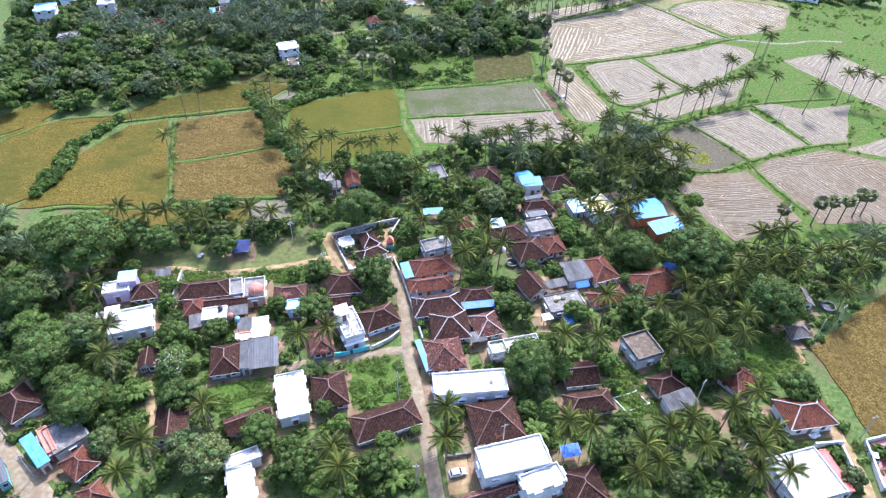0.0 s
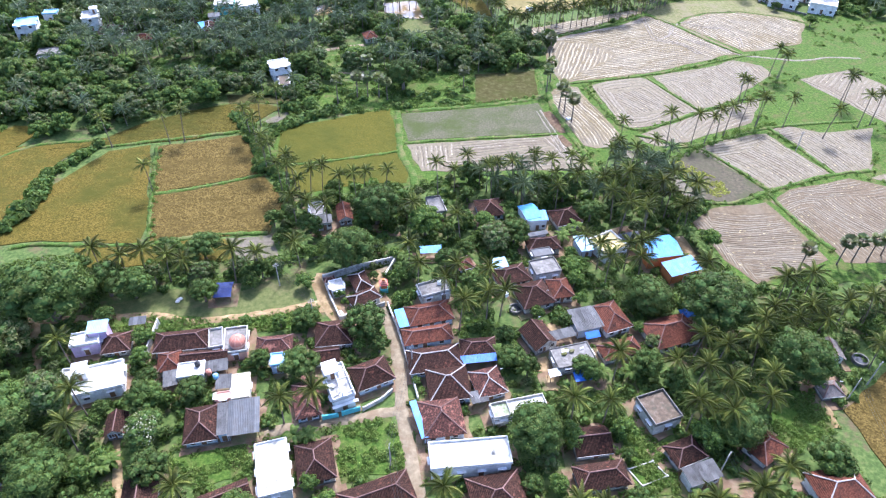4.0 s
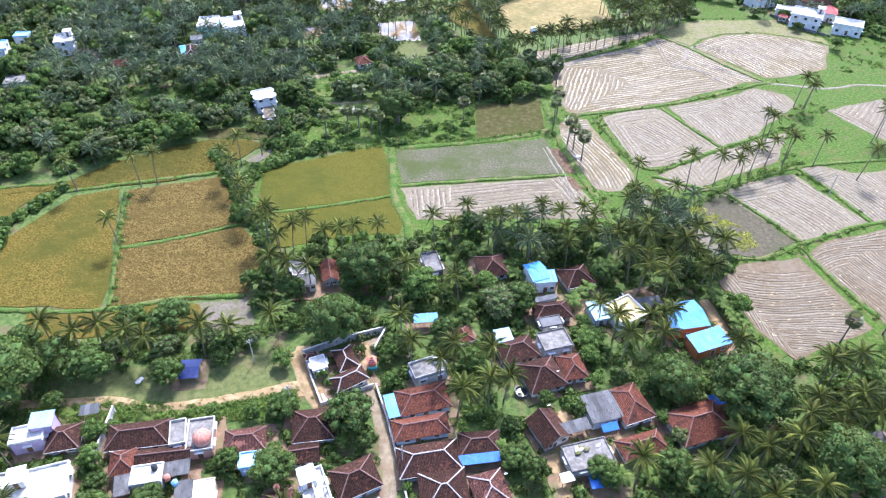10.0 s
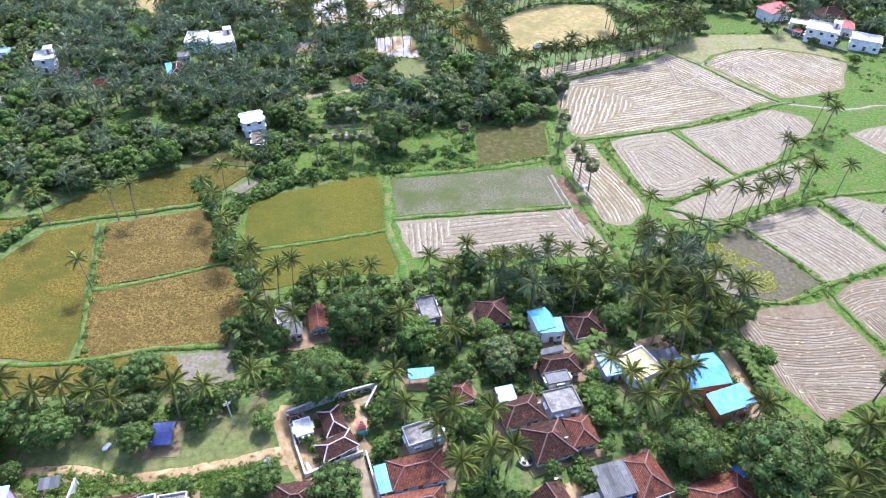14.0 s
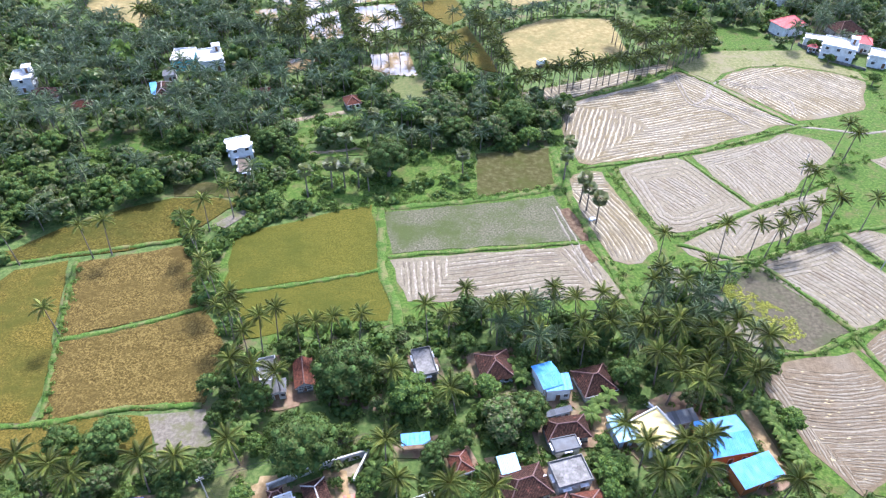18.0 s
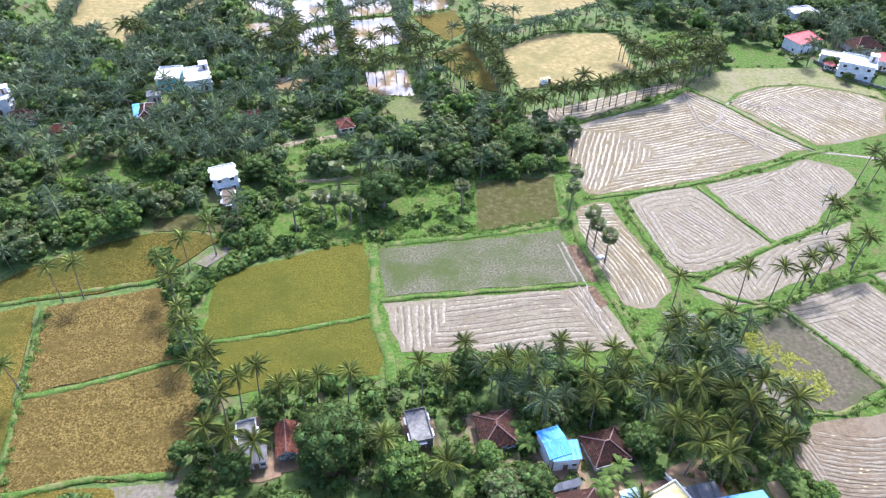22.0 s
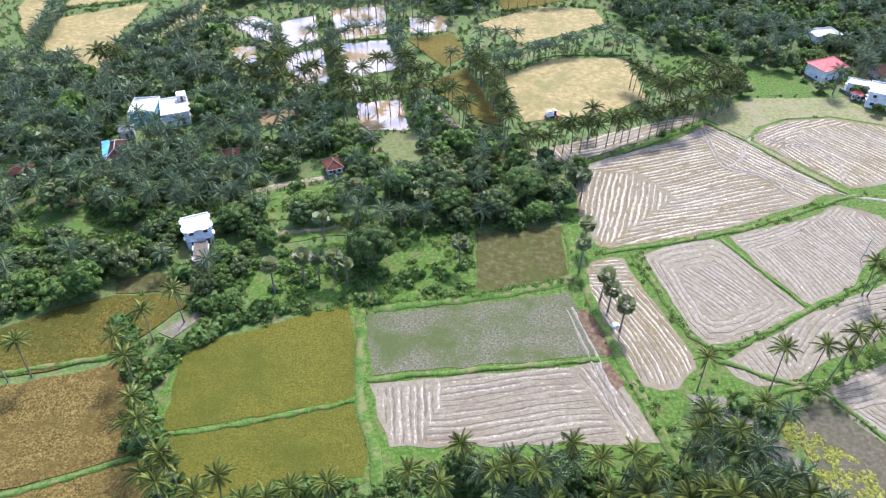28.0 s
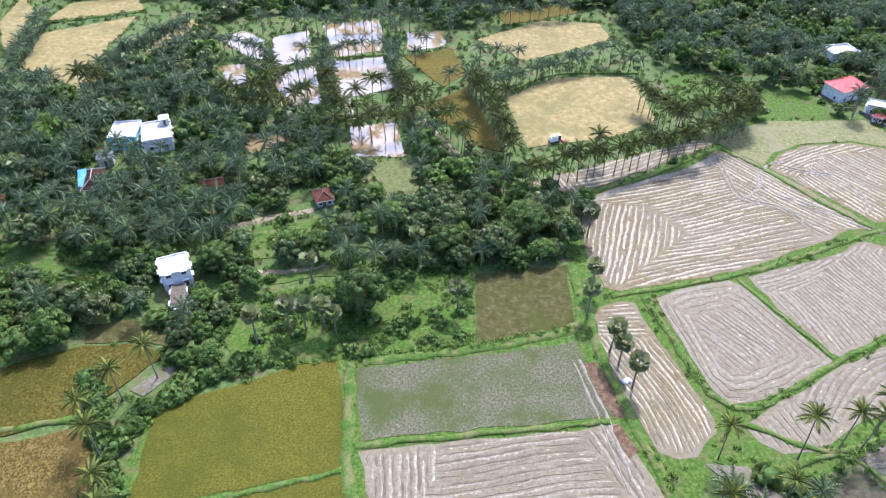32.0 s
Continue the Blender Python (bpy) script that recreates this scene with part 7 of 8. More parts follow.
for _plot, _n in ((OPEN_LAND[4], 2600), (OPEN_LAND[5], 900)):
    for _k in range(_n):
        _x, _y = _rnd.uniform(min(q[0] for q in _plot), max(q[0] for q in _plot)), _rnd.uniform(min(q[1] for q in _plot), max(q[1] for q in _plot))
        if inside(_x, _y, _plot) and all(not inside(_x, _y, grow(q, 0.8)) for q in BUSY[:-6]):
            _bushes["leaf"].append((_x, _y, _rnd.uniform(0.6, 1.24)))
hedge([(-128.0, 95.3), (-127.1, 109.4), (-127.4, 123.0), (-118.2, 140.4)], 1.1, 1.0, 2.2)
hedge([(-127.4, 100.2), (-126.1, 110.7), (-126.8, 119.2)], 1.0, 1.5, 2.8, 2.0)
hedge([(-77.5, 162.0), (-70.2, 151.3), (-62.0, 136.2), (-52.4, 119.2)], 0.9, 1.0, 2.3, 1.5)
hedge([(-64.8, 140.9), (-60.7, 151.6), (-51.2, 160.8), (-42.5, 165.3)], 0.8, 1.0, 2.4, 1.6)
hedge([(-42.5, 165.3), (-18.7, 168.2), (10.1, 172.4), (34.1, 178.1)], 1.0, 0.4, 1.15, 0.8)
hedge([(-61.5, 125.3), (-63.9, 134.9), (-64.2, 140.9)], 0.8, 0.9, 1.8, 1.2)
hedge([(-83.3, 88.8), (-91.5, 113.6), (-97.8, 138.4)], 1.2, 0.4, 1.0, 0.9)
hedge([(70.0, 154.9), (73.0, 156.5), (78.1, 160.1)], 1.6, 0.4, 1.1)
hedge([(95.8, 168.8), (109.9, 176.5), (123.6, 183.5)], 1.8, 0.4, 1.0)
hedge([(54.8, 188.3), (57.6, 177.0), (59.9, 166.5), (62.2, 159.2)], 1.5, 0.4, 1.0, 0.6)
hedge([(75.3, 135.2), (86.4, 142.8), (103.6, 153.1), (119.9, 159.9)], 1.0, 0.5, 1.2, 1.0)
hedge([(78.5, 111.4), (88.2, 111.5), (101.7, 117.3), (124.1, 126.4)], 1.3, 0.4, 1.0)
hedge([(85.7, 142.4), (93.6, 131.5), (100.9, 119.3)], 1.6, 0.4, 0.9)
for _k in range(6500):
    _x, _y = _rnd.uniform(-125, 115), _rnd.uniform(-8, 122)
    if free(_x, _y, 0.5, 0.0) and noise.noise(Vector((_x * 0.1, _y * 0.1, 2))) > -0.2:
        _bushes[_rnd.choice(("leaf", "leaf", "leaf_bright"))].append((_x, _y, _rnd.uniform(0.35, 1.5)))
# weeds along the field banks
for _line, _w in ROAD_LINES:
    if _w in (0.75, 1.0, 1.3):
        for _p in _line:
            for _j in range(3):
                _bushes["leaf_bright"].append((_p.x + _rnd.uniform(-_w, _w), _p.y + _rnd.uniform(-_w, _w), _rnd.uniform(0.15, 0.5)))
for _plot in WEEDY:
    _px, _py = [q[0] for q in _plot], [q[1] for q in _plot]
    for _k in range(int((max(_px) - min(_px)) * (max(_py) - min(_py)) * 2.6)):
        _x, _y = _rnd.uniform(min(_px), max(_px)), _rnd.uniform(min(_py), max(_py))
        if inside(_x, _y, _plot) and noise.noise(Vector((_x * 0.25, _y * 0.25, 5))) > -0.2:
            _bushes["leaf_bright"].append((_x, _y, _rnd.uniform(0.2, 0.75)))
_shrub = [leaf_cloud(570 + k, [(0, 0, 0.55, 0.8), (0.6, 0.2, 0.4, 0.6), (-0.45, 0.5, 0.45, 0.62), (-0.2, -0.6, 0.4, 0.6)], 36, 0.68, loose=0.4) for k in range(4)]
for _leaf, _b in _bushes.items():
    scatter_mesh("undergrowth", _bush, [q for q in _b if q[2] < 1.25], [M[_leaf], M["core"]], "low green bushes and weeds", "bushes", 8)
    scatter_mesh("shrubs", _shrub, [q for q in _b if q[2] >= 1.25], [M[_leaf], M["core"]], "tall green shrubs crowding under the trees", "bushes", 9)


# ---- walls, poles, vehicles and small things ----
def wall_line(points, height, mat, label, thick=0.25):
    """A free-standing wall along straight stretches, with a coping."""
    wall = empty("compound_wall", *points[0], 0, 0, label, "wall")
    ox, oy = points[0]
    for (x0, y0), (x1, y1) in zip(points, points[1:]):
        d = math.hypot(x1 - x0, y1 - y0)
        turn = Matrix.Translation((x0 - ox, y0 - oy, 0)) @ pose(0, 0, 0, 0, 0, math.degrees(math.atan2(y1 - y0, x1 - x0)))
        bm = bmesh.new()
        box(bm, -thick / 2, -thick / 2, -0.3, d, thick / 2, height)
        bm.transform(turn)
        put("panel", bm, M[mat], wall)
        bm = bmesh.new()
        box(bm, -thick * 0.7, -thick * 0.75, height, d, thick * 0.75, height + 0.1, 0.03)
        bm.transform(turn)
        put("coping", bm, M[mat], wall)
        n = max(1, int(d / 4))
        for i in range(n):
            bm = bmesh.new()
            box(bm, d * i / n - 0.2, -0.2, -0.3, d * i / n + 0.2, 0.2, height + 0.25, 0.02)
            bm.transform(turn)
            put("pier", bm, M[mat], wall)
    return wall


wall_line([(-33.3, 75.1), (-24.8, 79.3), (-14.5, 83.0)], 1.9, "limewash", "long whitewashed compound wall stained by rain")
wall_line([(-14.5, 83.0), (-16.7, 76.6)], 1.7, "limewash", "short whitewashed compound wall")
wall_line([(-27.1, 60.9), (-21.6, 63.7), (-16.2, 66.2)], 1.2, "limewash", "low whitewashed wall before the compound")
wall_line([(-33.3, 75.1), (-30.3, 67.7), (-27.1, 60.9)], 1.4, "limewash", "whitewashed side wall of the compound")
wall_line([(-15.5, 65.9), (-12.5, 57.3), (-8.9, 45.0), (-6.8, 36.6)], 1.3, "limewash", "whitewashed wall along the village lane")
wall_line([(-92.8, 11.5), (-88.5, 15.8)], 1.5, "limewash", "whitewashed garden wall before a dark-roofed house")
wall_line([(76.5, 8.2), (82.8, 8.8)], 1.6, "white", "clean white wall behind a white house")
wall_line([(82.0, 7.6), (81.9, 3.0), (81.9, -1.5)], 1.3, "white", "clean white wall beside an earth track")
wall_line([(87.6, 9.3), (87.1, 5.2), (86.0, -1.5), (91.0, -0.7)], 1.3, "white", "clean white wall round a pink courtyard")
wall_line([(87.6, 9.3), (99.0, 12.1)], 1.3, "white", "clean white back wall of a pink courtyard")
wall_line([(-71.6, 58.7), (-71.0, 46.8)], 2.0, "limewash", "tall grey wall beside a garden")
wall_line([(-27.2, 31.6), (-23.9, 32.3)], 1.3, "turquoise", "low turquoise front wall on the side lane")
wall_line([(-23.1, 32.7), (-19.4, 34.1)], 1.3, "turquoise", "low turquoise wall with a gate gap")
wall_line([(-18.7, 34.1), (-14.8, 36.8), (-12.7, 39.2)], 1.0, "limewash", "low broken wall round a front yard")
wall_line([(-1.1, 4.9), (4.1, 5.7)], 1.0, "concrete", "low concrete wall beside the parked car")
wall_line([(58.5, 4.3), (59.0, 1.8)], 1.3, "white", "white gate wall at the yard")
wall_line([(36.2, 14.8), (39.4, 13.4)], 1.0, "limewash", "fallen whitewashed wall in the grass")
wall_line([(36.4, 20.2), (41.9, 22.1), (44.1, 18.8), (38.6, 16.6), (36.4, 20.2)], 0.22, "limewash", "low foundation walls laid out in the grass", 0.16)
wall_line([(156.6, 289.6), (163.3, 272.9), (174.3, 264.3)], 1.0, "concrete", "dark retaining wall below the white houses")
wall_line([(45.0, 96.6), (47.6, 93.1), (51.9, 91.5)], 1.2, "white", "white wall round the yellow terrace")
sheet("courtyard", [(-32.2, 74.0), (-16.1, 81.4), (-16.3, 67.2), (-26.6, 61.7)], M["concrete_road"], "pale paved courtyard inside the compound wall", "courtyard", z=0.03)
sheet("courtyard", [(-30.6, 70.4), (-25.1, 73.8), (-23.6, 66.1), (-26.5, 61.4)], M["limewash"], "pale paving before the walled hall", "courtyard", z=0.05, rough_edge=0.15)
sheet("courtyard", [(-23.6, 79.5), (-18.4, 79.5), (-16.1, 68.7), (-18.3, 71.6), (-21.7, 73.9)], M["earth"], "bright sandy corner of the walled court", "courtyard", z=0.045)
sheet("courtyard", [(87.6, 8.8), (98.2, 11.7), (91.1, -0.4), (86.4, -1.2)], M["pink_floor"], "pink painted courtyard floor", "courtyard", z=0.04, rough_edge=0.1)
flat_house(76.1, 0.8, 2.8, 9.4, 11, 3.5, "white", "red_paint", 0.12, label="low wing with a red painted roof edge", shades=False)

# the rose-coloured dome on the prayer hall
_dome = empty("dome", *(-49.5, 50.2), 2.9, 0, "rose-coloured plaster dome on a flat roof", "dome")
_bm = bmesh.new()
rod(_bm, (0, 0, 0), (0, 0, 0.7), 1.75, 1.75, 20)
put("drum", _bm, M["peach"], _dome)
_bm = bmesh.new()
bmesh.ops.create_uvsphere(_bm, u_segments=20, v_segments=12, radius=1.9, matrix=Matrix.Translation((0, 0, 1.0)) @ Matrix.Diagonal((1, 1, 0.85, 1)))
bmesh.ops.delete(_bm, geom=[v for v in _bm.verts if v.co.z < 0.6], context="VERTS")
put("shell", _bm, M["terracotta"], _dome, smooth=True)
_bm = bmesh.new()
rod(_bm, (0, 0, 2.5), (0, 0, 3.2), 0.12, 0.03, 8)
put("finial", _bm, M["peach"], _dome)
for _k in range(8):
    _bm = bmesh.new()
    _a = _k * 0.785
    for _j in range(6):
        _t0, _t1 = 0.25 * _j, 0.25 * (_j + 1)
        rod(_bm, (math.cos(_a) * 1.93 * math.cos(_t0), math.sin(_a) * 1.93 * math.cos(_t0), 1.0 + 1.62 * math.sin(_t0)), (math.cos(_a) * 1.93 * math.cos(_t1), math.sin(_a) * 1.93 * math.cos(_t1), 1.0 + 1.62 * math.sin(_t1)), 0.05, 0.05, 5)
    put("rib", _bm, M["peach"], _dome)

# the small shrine of the compound
_shrine = empty("shrine", *(-16.9, 71.7), 0, 10, "small orange shrine with a stepped roof and turquoise base", "shrine")
for _name, _mat, _w, _z0, _z1 in (("base", "turquoise", 2.0, -0.2, 1.2), ("body", "orange", 1.6, 1.2, 2.4), ("cornice", "red_paint", 2.2, 2.4, 2.65), ("tier", "terracotta", 1.7, 2.65, 3.1), ("tier", "terracotta", 1.2, 3.1, 3.55), ("tier", "orange", 0.7, 3.55, 4.0)):
    _bm = bmesh.new()
    box(_bm, -_w / 2, -_w / 2, _z0, _w / 2, _w / 2, _z1, 0.06)
    put(_name, _bm, M[_mat], _shrine)


def car(x, y, turn, paint, label):
    """A small hatchback."""
    thing = empty("car", x, y, 0.06, turn, label, "car")
    bm = bmesh.new()
    profile = [(-1.72, 0.35), (-1.75, 0.75), (-1.6, 0.95), (-1.5, 1.0), (-1.25, 1.38), (-0.9, 1.44), (0.25, 1.42), (0.85, 0.98), (1.5, 0.86), (1.72, 0.7), (1.74, 0.35)]
    left = [bm.verts.new((u, -0.74 + (0.1 if z > 1.1 else 0), z)) for u, z in profile]
    right = [bm.verts.new((u, 0.74 - (0.1 if z > 1.1 else 0), z)) for u, z in profile]
    n = len(profile)
    for i in range(n):
        j = (i + 1) % n
        bm.faces.new((left[i], left[j], right[j], right[i]))
    bm.faces.new(left)
    bm.faces.new(right)
    bmesh.ops.bevel(bm, geom=bm.edges[:], offset=0.03, segments=1, affect="EDGES")
    put("body", bm, M[paint], thing)
    for name, (u0, z0), (u1, z1) in (("windscreen", (0.3, 1.43), (0.8, 1.03)), ("rear_window", (-1.28, 1.38), (-1.5, 1.03))):
        bm = bmesh.new()
        out = 0.025 if u1 > 0 else -0.025
        bm.faces.new([bm.verts.new(v) for v in ((u0 + out, -0.58, z0), (u0 + out, 0.58, z0), (u1 + out, 0.64, z1 + 0.02), (u1 + out, -0.64, z1 + 0.02))])
        bmesh.ops.solidify(bm, geom=bm.faces[:], thickness=0.02)
        put(name, bm, M["glass"], thing)
    for sgn in (-1, 1):
        for u0, u1 in ((-1.1, -0.35), (-0.3, 0.35)):
            bm = bmesh.new()
            box(bm, u0, sgn * 0.7, 1.02, u1, sgn * 0.735, 1.33)
            put("side_window", bm, M["glass"], thing)
        for u in (-1.1, 1.1):
            bm = bmesh.new()
            rod(bm, (u, sgn * 0.6, 0.28), (u, sgn * 0.77, 0.28), 0.28, 0.28, 14)
            wheel = put("wheel", bm, M["rubber"], thing)
            bm = bmesh.new()
            rod(bm, (u, sgn * 0.765, 0.28), (u, sgn * 0.785, 0.28), 0.16, 0.16, 10)
            put("rim", bm, M["steel"], wheel)
        bm = bmesh.new()
        box(bm, 1.68, sgn * 0.5 - 0.14, 0.62, 1.75, sgn * 0.5 + 0.14, 0.76)
        put("headlight", bm, M["steel"], thing)
    return thing


car(*(1.2, 1.3), 15, "car_white", "small white hatchback parked on bare earth")
car(*(87.8, 6.0), 75, "steel", "small silver car parked in a pink courtyard")


def power_pole(x, y, turn, arms=1):
    pole = empty("power_pole", x, y, 0, turn, "grey concrete power pole with a crossarm", "power pole", "power poles")
    bm = bmesh.new()
    rod(bm, (0, 0, -0.5), (0, 0, 8.0), 0.16, 0.1, 8)
    put("mast", bm, M["pole"], pole)
    for k in range(arms):
        bm = bmesh.new()
        box(bm, -0.75, -0.05, 7.4 - 0.5 * k, 0.75, 0.05, 7.5 - 0.5 * k)
        arm = put("crossarm", bm, M["pole"], pole)
        for u in (-0.65, 0.0, 0.65):
            bm = bmesh.new()
            rod(bm, (u, 0, 7.52 - 0.5 * k), (u, 0, 7.7 - 0.5 * k), 0.05, 0.03, 6)
            put("insulator", bm, M["pole"], arm)
    return Vector((x, y, 7.6))


def wires(a, b, n=3):
    """Sagging wires between two poles."""
    side = Vector((-(b - a).y, (b - a).x, 0)).normalized()
    for k in range(n):
        off = side * (k - (n - 1) / 2) * 0.65
        bm = bmesh.new()
        pts = []
        for i in range(13):
            t = i / 12
            pts.append(a.lerp(b, t) + off - Vector((0, 0, 4 * 0.7 * t * (1 - t))))
        rings = []
        for p in pts:
            rings.append([bm.verts.new(p + Vector((0.022 * math.cos(q), 0.022 * math.sin(q), 0.022 * math.sin(q)))) for q in (0, 2.1, 4.2)])
        for r0, r1 in zip(rings, rings[1:]):
            for j in range(3):
                bm.faces.new((r0[j], r0[(j + 1) % 3], r1[(j + 1) % 3], r1[j]))
        tagged(put("power_cable", bm, M["black"]), "thin dark sagging power cable", "cable", "power cables")


_lane = [power_pole(*(-7.0, -1.2), 0, 2), power_pole(*(10.7, 7.9), 20), power_pole(*(-11.9, 20.6), 80), power_pole(*(-8.5, 46.0), 80)]
wires(_lane[0], _lane[1])
wires(_lane[0], _lane[2])
wires(_lane[2], _lane[3])
_green = [power_pole(*(-44.5, 73.0), 30, 2), power_pole(*(-33.5, 60.3), 30, 2), power_pole(*(-11.1, 83.9), 60)]
wires(_green[0], _green[1])
wires(_green[0], _green[2], 2)
_east = [power_pole(*(54.9, 19.5), 40, 2), power_pole(*(58.3, 3.7), 40, 2), power_pole(*(87.6, 10.6), 10), power_pole(*(89.1, 37.7), 40), power_pole(*(96.1, 42.4), 30)]
wires(_east[0], _east[1])
wires(_east[2], _east[3])
_far = [power_pole(*(119.5, 141.4), 20), power_pole(*(116.4, 187.4), 20), power_pole(*(-83.8, 0.0), 30, 2), power_pole(*(-94.0, 9.0), 30, 2)]
wires(_far[2], _far[3])
wires(_far[0], _far[1], 2)


def well(x, y, radius, label):
    thing = empty("well", x, y, 0, 0, label, "well")
    for k in range(12):
        a0, a1 = k * math.pi / 6 + 0.02, (k + 1) * math.pi / 6 - 0.02
        bm = bmesh.new()
        low = [bm.verts.new((r * math.cos(a), r * math.sin(a), z)) for z in (-0.2, 0.8) for r, a in ((radius, a0), (radius, a1), (radius - 0.3, a1), (radius - 0.3, a0))]
        for q in ((0, 1, 5, 4), (1, 2, 6, 5), (2, 3, 7, 6), (3, 0, 4, 7), (4, 5, 6, 7), (0, 1, 2, 3)):
            bm.faces.new([low[i] for i in q])
        put("stone", bm, M["concrete"], thing)
    bm = bmesh.new()
    rod(bm, (0, 0, 0.1), (0, 0, 0.25), radius - 0.3, radius - 0.3, 16)
    put("water", bm, M["glass"], thing)


well(*(17.1, 65.0), 1.7, "round stone well between the houses")
well(*(97.6, 49.3), 1.9, "round dark water trough beside the huts")


def banana(x, y, size, rnd=random.Random(31)):
    plant = empty("banana_plant", x, y, 0, rnd.uniform(0, 360), "banana plant with broad arching green leaves", "banana plant", "banana plants")
    bm = bmesh.new()
    rod(bm, (0, 0, -0.2), (0, 0, 1.8 * size), 0.16 * size, 0.1 * size, 7)
    put("stem", bm, M["leaf_olive"], plant)
    for k in range(9):
        a = k * 2.399
        up = rnd.uniform(0.5, 1.2)
        bm = bmesh.new()
        rows = []
        p, ang = Vector((0, 0, 1.7 * size)), up
        for i in range(6):
            w = (0.08, 0.3, 0.38, 0.36, 0.26, 0.04)[i] * size
            sd = Vector((-math.sin(a), math.cos(a), 0)) * w
            rows.append([bm.verts.new(p - sd - Vector((0, 0, w * 0.35))), bm.verts.new(p), bm.verts.new(p + sd - Vector((0, 0, w * 0.35)))])
            p = p + Vector((math.cos(a) * math.cos(ang), math.sin(a) * math.cos(ang), math.sin(ang))) * 0.48 * size
            ang -= 0.42
        for r0, r1 in zip(rows, rows[1:]):
            for j in range(2):
                bm.faces.new((r0[j], r0[j + 1], r1[j + 1], r1[j]))
        put("leaf", bm, M["leaf_bright"], plant)


for _p in ((17.4, 10.7), (-9.6, 1.3), (-11.1, -1.8), (18.2, 9.6), (32.4, 92.1), (36.6, 96.9), (34.1, 94.4), (18.7, 101.4), (34.6, 81.6), (36.2, 80.1), (32.8, 78.5), (-29.3, 26.1), (-32.4, 26.0)):
    banana(*_p, 1.35)
for _p in ((35.0, 43.7), (41.7, 43.8), (11.5, 49.0), (-41.4, 86.8), (-40.2, 89.4), (48.7, 13.1), (45.5, 10.3), (-69.5, 18.6), (-68.1, 20.1), (17.1, 105.3), (18.3, 102.3), (-12.2, 83.1), (-12.3, 78.2)):
    banana(*_p, 1.3)
# the hedge of bananas beside the blue halls
_hedge = curve_line([(69.1, 95.4), (71.1, 89.2), (72.4, 81.8)], 1.6)
for _p in _hedge:
    banana(_p.x, _p.y, 1.3)


def heap(x, y, size, mat, label, seed, z=0.0):
    """Sacks or sheets lying in a pile."""
    rnd = random.Random(seed)
    pile = empty("heap", x, y, z, rnd.uniform(0, 90), label, "heap")
    for k in range(7):
        bm = bmesh.new()
        u, v = rnd.uniform(-1, 1) * size, rnd.uniform(-0.5, 0.5) * size
        bmesh.ops.create_icosphere(bm, subdivisions=2, radius=0.55 * size, matrix=Matrix.Translation((u, v, 0.25 * size)) @ Matrix.Diagonal((1.2, 0.8, 0.55 + 0.3 * rnd.random(), 1)))
        for w in bm.verts:
            w.co += Vector((rnd.uniform(-0.06, 0.06), rnd.uniform(-0.06, 0.06), rnd.uniform(-0.05, 0.05)))
        put("sack", bm, M[mat if k % 3 else "white"], pile)
    return pile


heap(*(66.9, 140.0), 1.0, "tin", "pale sacks heaped on the field bank", 1)
heap(*(66.6, 123.0), 1.2, "sky_tin", "blue and white sacks beside a field hut", 2)
heap(*(44.2, 162.0), 0.9, "white", "white sacks heaped on the bank", 3)
heap(*(77.9, 11.0), 0.9, "white", "white chairs and sacks piled in a yard", 4)
heap(*(3.9, -3.6), 0.9, "limewash", "rubble heap beside the forecourt", 5)
heap(*(-69.3, 67.2), 0.8, "limewash", "rubbish heap on the green", 6)
heap(*(27.6, 48.8), 1.1, "weedy", "mossy straw heaped on a flat roof", 7, 2.9)
heap(*(29.9, 46.4), 0.7, "tarp", "blue tarpaulin bundled on a flat roof", 8, 2.9)
heap(*(31.2, 49.9), 0.5, "limewash", "pale sacks on a flat roof", 9, 2.9)
heap(*(18.6, 46.7), 0.7, "wood", "planks and rubbish beside a garden", 10)

# combine harvester on the cut paddy
_h = empty("harvester", *(39.9, 265.7), 0.02, 25, "white and yellow combine harvester on cut paddy", "harvester")
for _name, _mat, _b in (("body", "car_white", (-1.6, -0.9, 0.7, 1.2, 0.9, 2.3)), ("cab", "glass", (1.2, -0.8, 0.9, 2.3, 0.8, 2.6)), ("cab_roof", "yellow", (1.1, -0.95, 2.6, 2.4, 0.95, 2.75)), ("header", "red_paint", (2.6, -1.5, 0.15, 3.4, 1.5, 0.8)), ("grain_tank", "yellow", (-1.2, -0.8, 2.3, 0.6, 0.8, 2.8))):
    _bm = bmesh.new()
    box(_bm, *_b, 0.06)
    put(_name, _bm, M[_mat], _h)
for _y in (-1.0, 1.0):
    _bm = bmesh.new()
    box(_bm, -1.6, _y - 0.25, 0, 1.8, _y + 0.25, 0.7, 0.2)
    put("track", _bm, M["rubber"], _h)


def dish(x, y, z, turn):
    thing = empty("satellite_dish", x, y, z, turn, "white satellite dish fixed to a roof", "satellite dish", "satellite dishes")
    bm = bmesh.new()
    rod(bm, (0, 0, -0.3), (0, 0, 0.6), 0.04, 0.04, 6)
    put("mast", bm, M["steel"], thing)
    bm = bmesh.new()
    bmesh.ops.create_uvsphere(bm, u_segments=14, v_segments=8, radius=0.6)
    bmesh.ops.delete(bm, geom=[v for v in bm.verts if v.co.z > -0.32], context="VERTS")
    bm.transform(pose(0, 0, 1.0, 50, 0, 0))
    put("bowl", bm, M["white"], thing)


dish(*(20.4, 76.6), 3.6, 200)
dish(*(25.1, 68.3), 3.4, 200)
dish(*(11.7, 42.9), 3.5, 200)
dish(*(21.9, 59.0), 3.5, 210)
dish(*(88.1, 41.0), 2.5, 190)
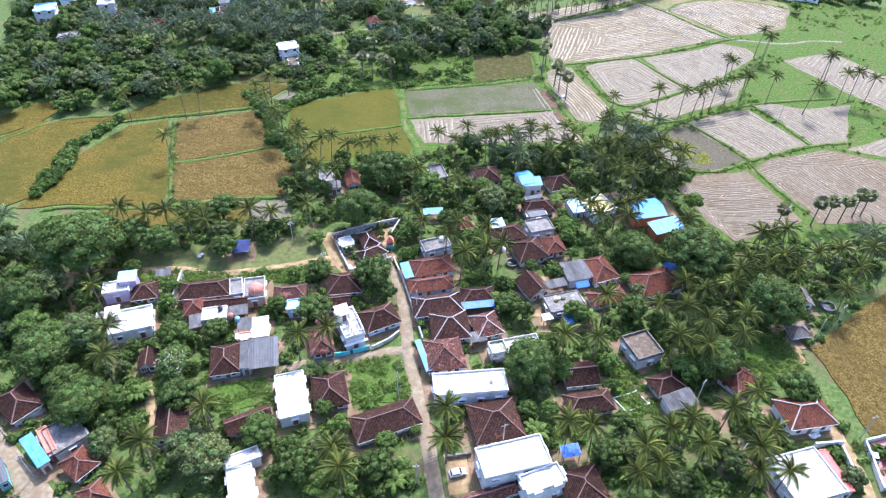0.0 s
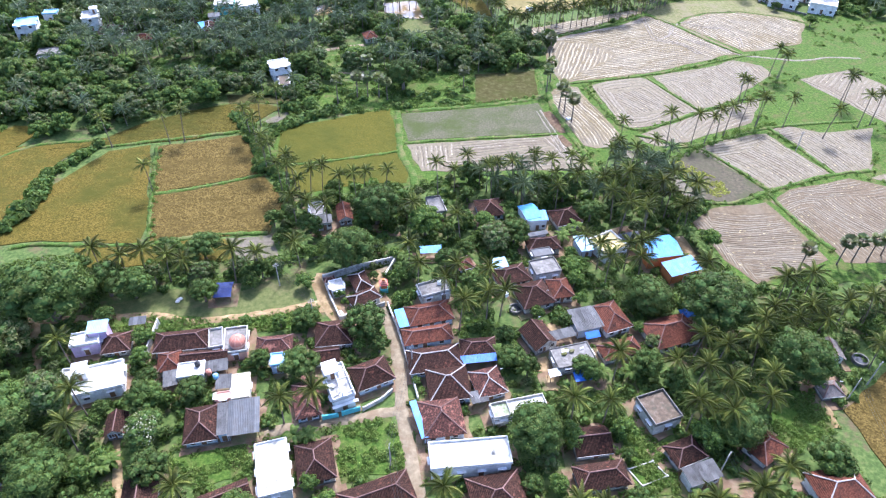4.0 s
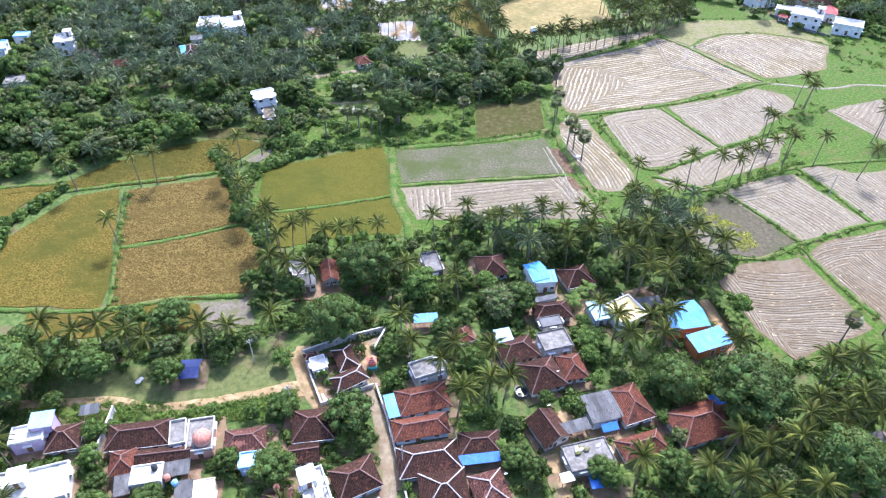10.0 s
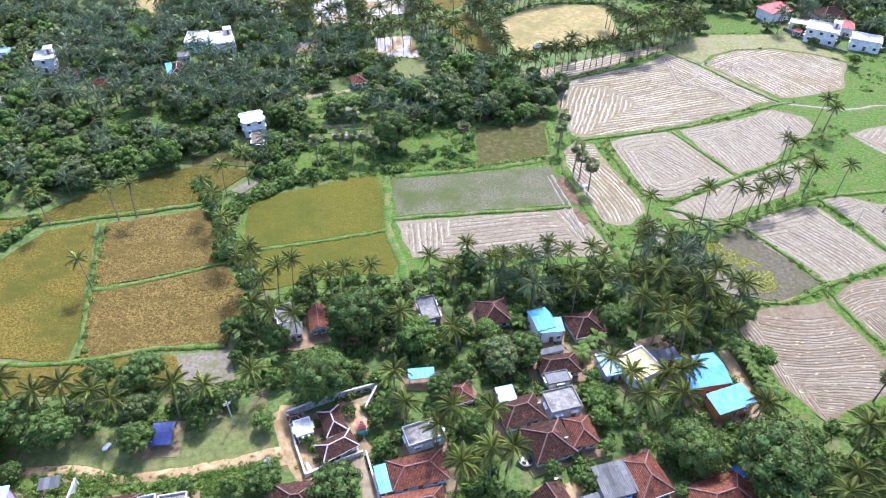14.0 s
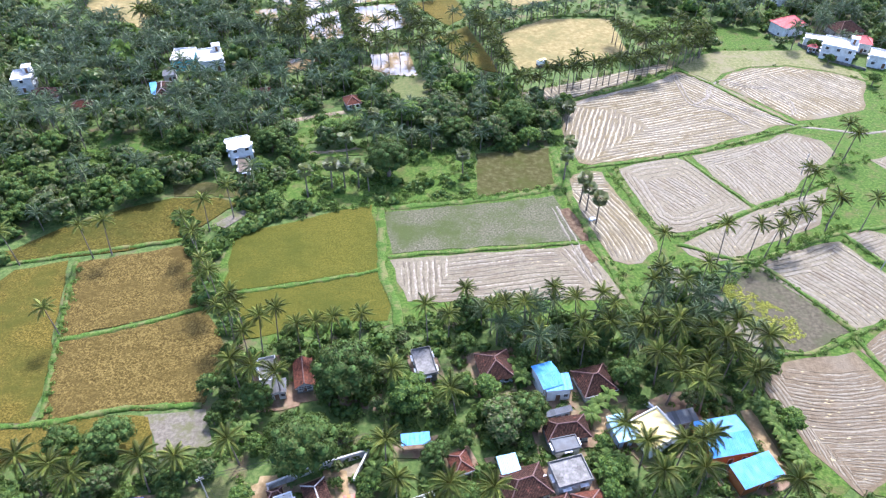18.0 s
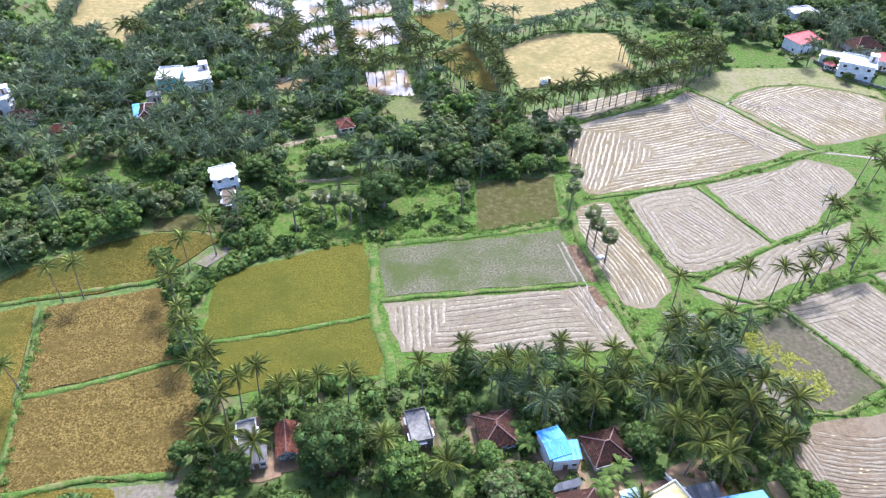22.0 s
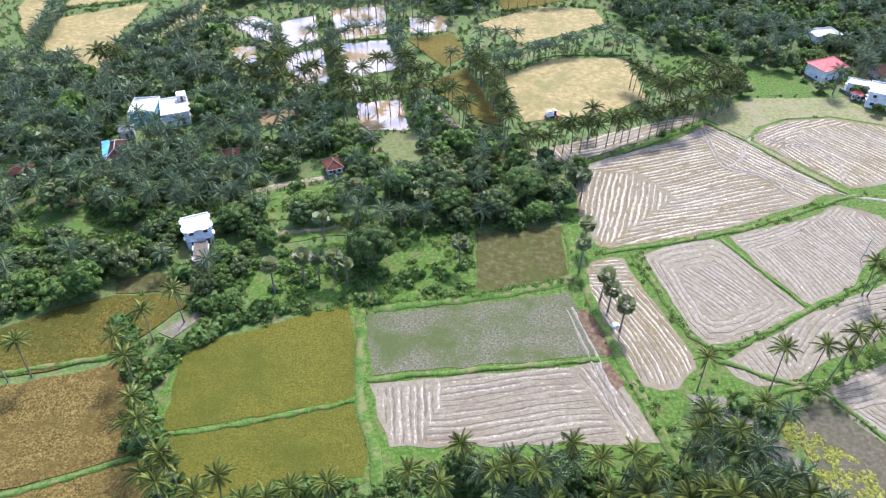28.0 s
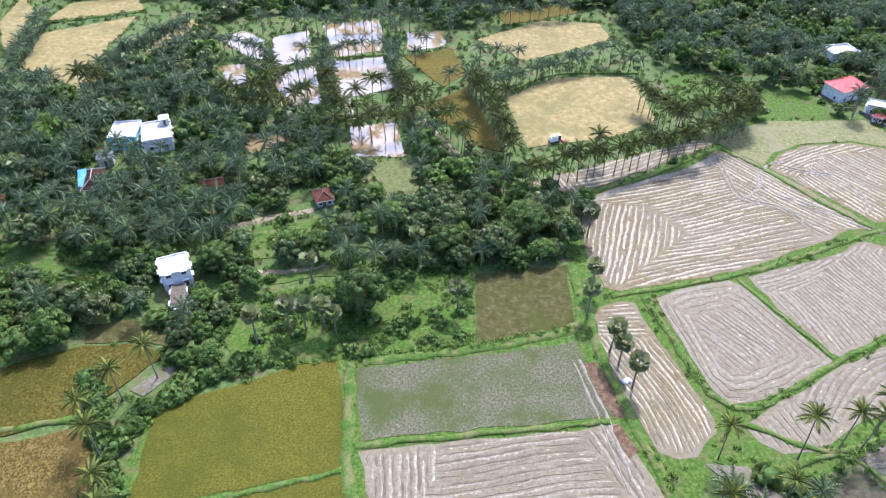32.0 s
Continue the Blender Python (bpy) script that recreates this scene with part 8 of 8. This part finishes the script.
dish(*(8.9, 22.0), 4.1, 180)
for _p, _z, _mat in (((-52.1, 40.5), 2.7, "sky_tin"), ((-54.0, 41.6), 2.7, "terracotta"), ((-32.3, 39.6), 3.2, "terracotta"), ((14.6, 66.7), 3.3, "white")):
    water_tank(*_p, 0, 0, 0, _z, _mat)

# yellow flowering weed on the dark pond's edge
_weed = [leaf_cloud(270 + k, [(0, 0, 0.15, 0.6), (0.5, 0.2, 0.1, 0.5), (-0.4, 0.4, 0.1, 0.5)], 45, 0.4, core=False) for k in range(3)]
_zone = [(73.1, 133.1), (77.6, 135.7), (83.1, 129.5), (88.3, 123.5), (89.2, 116.8), (84.5, 114.5), (80.7, 117.0), (75.9, 123.4)]
_spots = []
for _k in range(6500):
    _x, _y = _rnd.uniform(66, 92), _rnd.uniform(110, 142)
    if inside(_x, _y, _zone) and noise.noise(Vector((_x * 0.35, _y * 0.35, 0))) + 0.6 * noise.noise(Vector((_x * 1.3, _y * 1.3, 4))) > -0.07:
        _spots.append((_x, _y, _rnd.uniform(0.25, 0.6)))
scatter_mesh("yellow_weed", _weed, _spots, [M["mustard"]], "bright yellow flowering weed spreading over the pond", "weeds", 11)
# young rice standing in the wet field
_tuft = []
for _k in range(3):
    _r = np.random.default_rng(700 + _k)
    _tv = []
    for _j in range(5):
        _a, _b = _r.uniform(0, 6.28), _r.uniform(-0.15, 0.15, 2)
        _tv += [(_b[0] - 0.05, _b[1], 0.0), (_b[0] + 0.05, _b[1], 0.0), (_b[0] + 0.22 * math.cos(_a), _b[1] + 0.22 * math.sin(_a), _r.uniform(0.25, 0.42))]
    _tuft.append((np.array(_tv), np.arange(15).reshape(5, 3), np.zeros(5, int)))
_zone = [(-15.7, 163.6), (11.5, 167.7), (32.5, 172.6), (37.9, 154.0), (-12.7, 146.9)]
_spots = []
for _k in range(9000):
    _x, _y = _rnd.uniform(min(q[0] for q in _zone), max(q[0] for q in _zone)), _rnd.uniform(min(q[1] for q in _zone), max(q[1] for q in _zone))
    if inside(_x, _y, _zone) and _rnd.random() < 0.35 + 0.5 * noise.noise(Vector((_x * 0.12, _y * 0.12, 4))) + 0.015 * (_y - 155):
        _spots.append((_x, _y, _rnd.uniform(0.45, 0.95)))
scatter_mesh("rice_sprouts", _tuft, _spots, [M["sprig"]], "sparse young rice plants in shallow water", "crop", 13)
# tractor tracks across the mud
for _k, _line in enumerate(([(116.0, 254.9), (110.6, 253.7), (106.9, 250.5), (104.0, 246.0), (102.4, 241.3), (98.4, 236.0), (94.1, 233.2)],
                           [(102.8, 242.4), (105.4, 236.1), (114.0, 229.6), (120.8, 224.0), (127.4, 219.0)],
                           [(112.1, 252.5), (119.7, 248.9), (128.4, 246.5), (131.8, 236.7), (130.1, 226.8)],
                           [(93.4, 258.5), (93.4, 246.0), (94.3, 234.0), (104.0, 229.0), (109.6, 219.0)],
                           [(33.8, 167.8), (37.2, 152.9), (38.5, 144.0), (40.2, 135.3)])):
    for _side in (-0.75, 0.75):
        strip("wheel_track", [(p[0] + _side, p[1] + 0.6 * _side) for p in _line], 0.75, M["pale_mud"], "pale churned wheel track across wet mud", "track", z=0.11 + 0.012 * _k + 0.004 * _side, wobble=0.3, seed=300 + _k, busy=False)
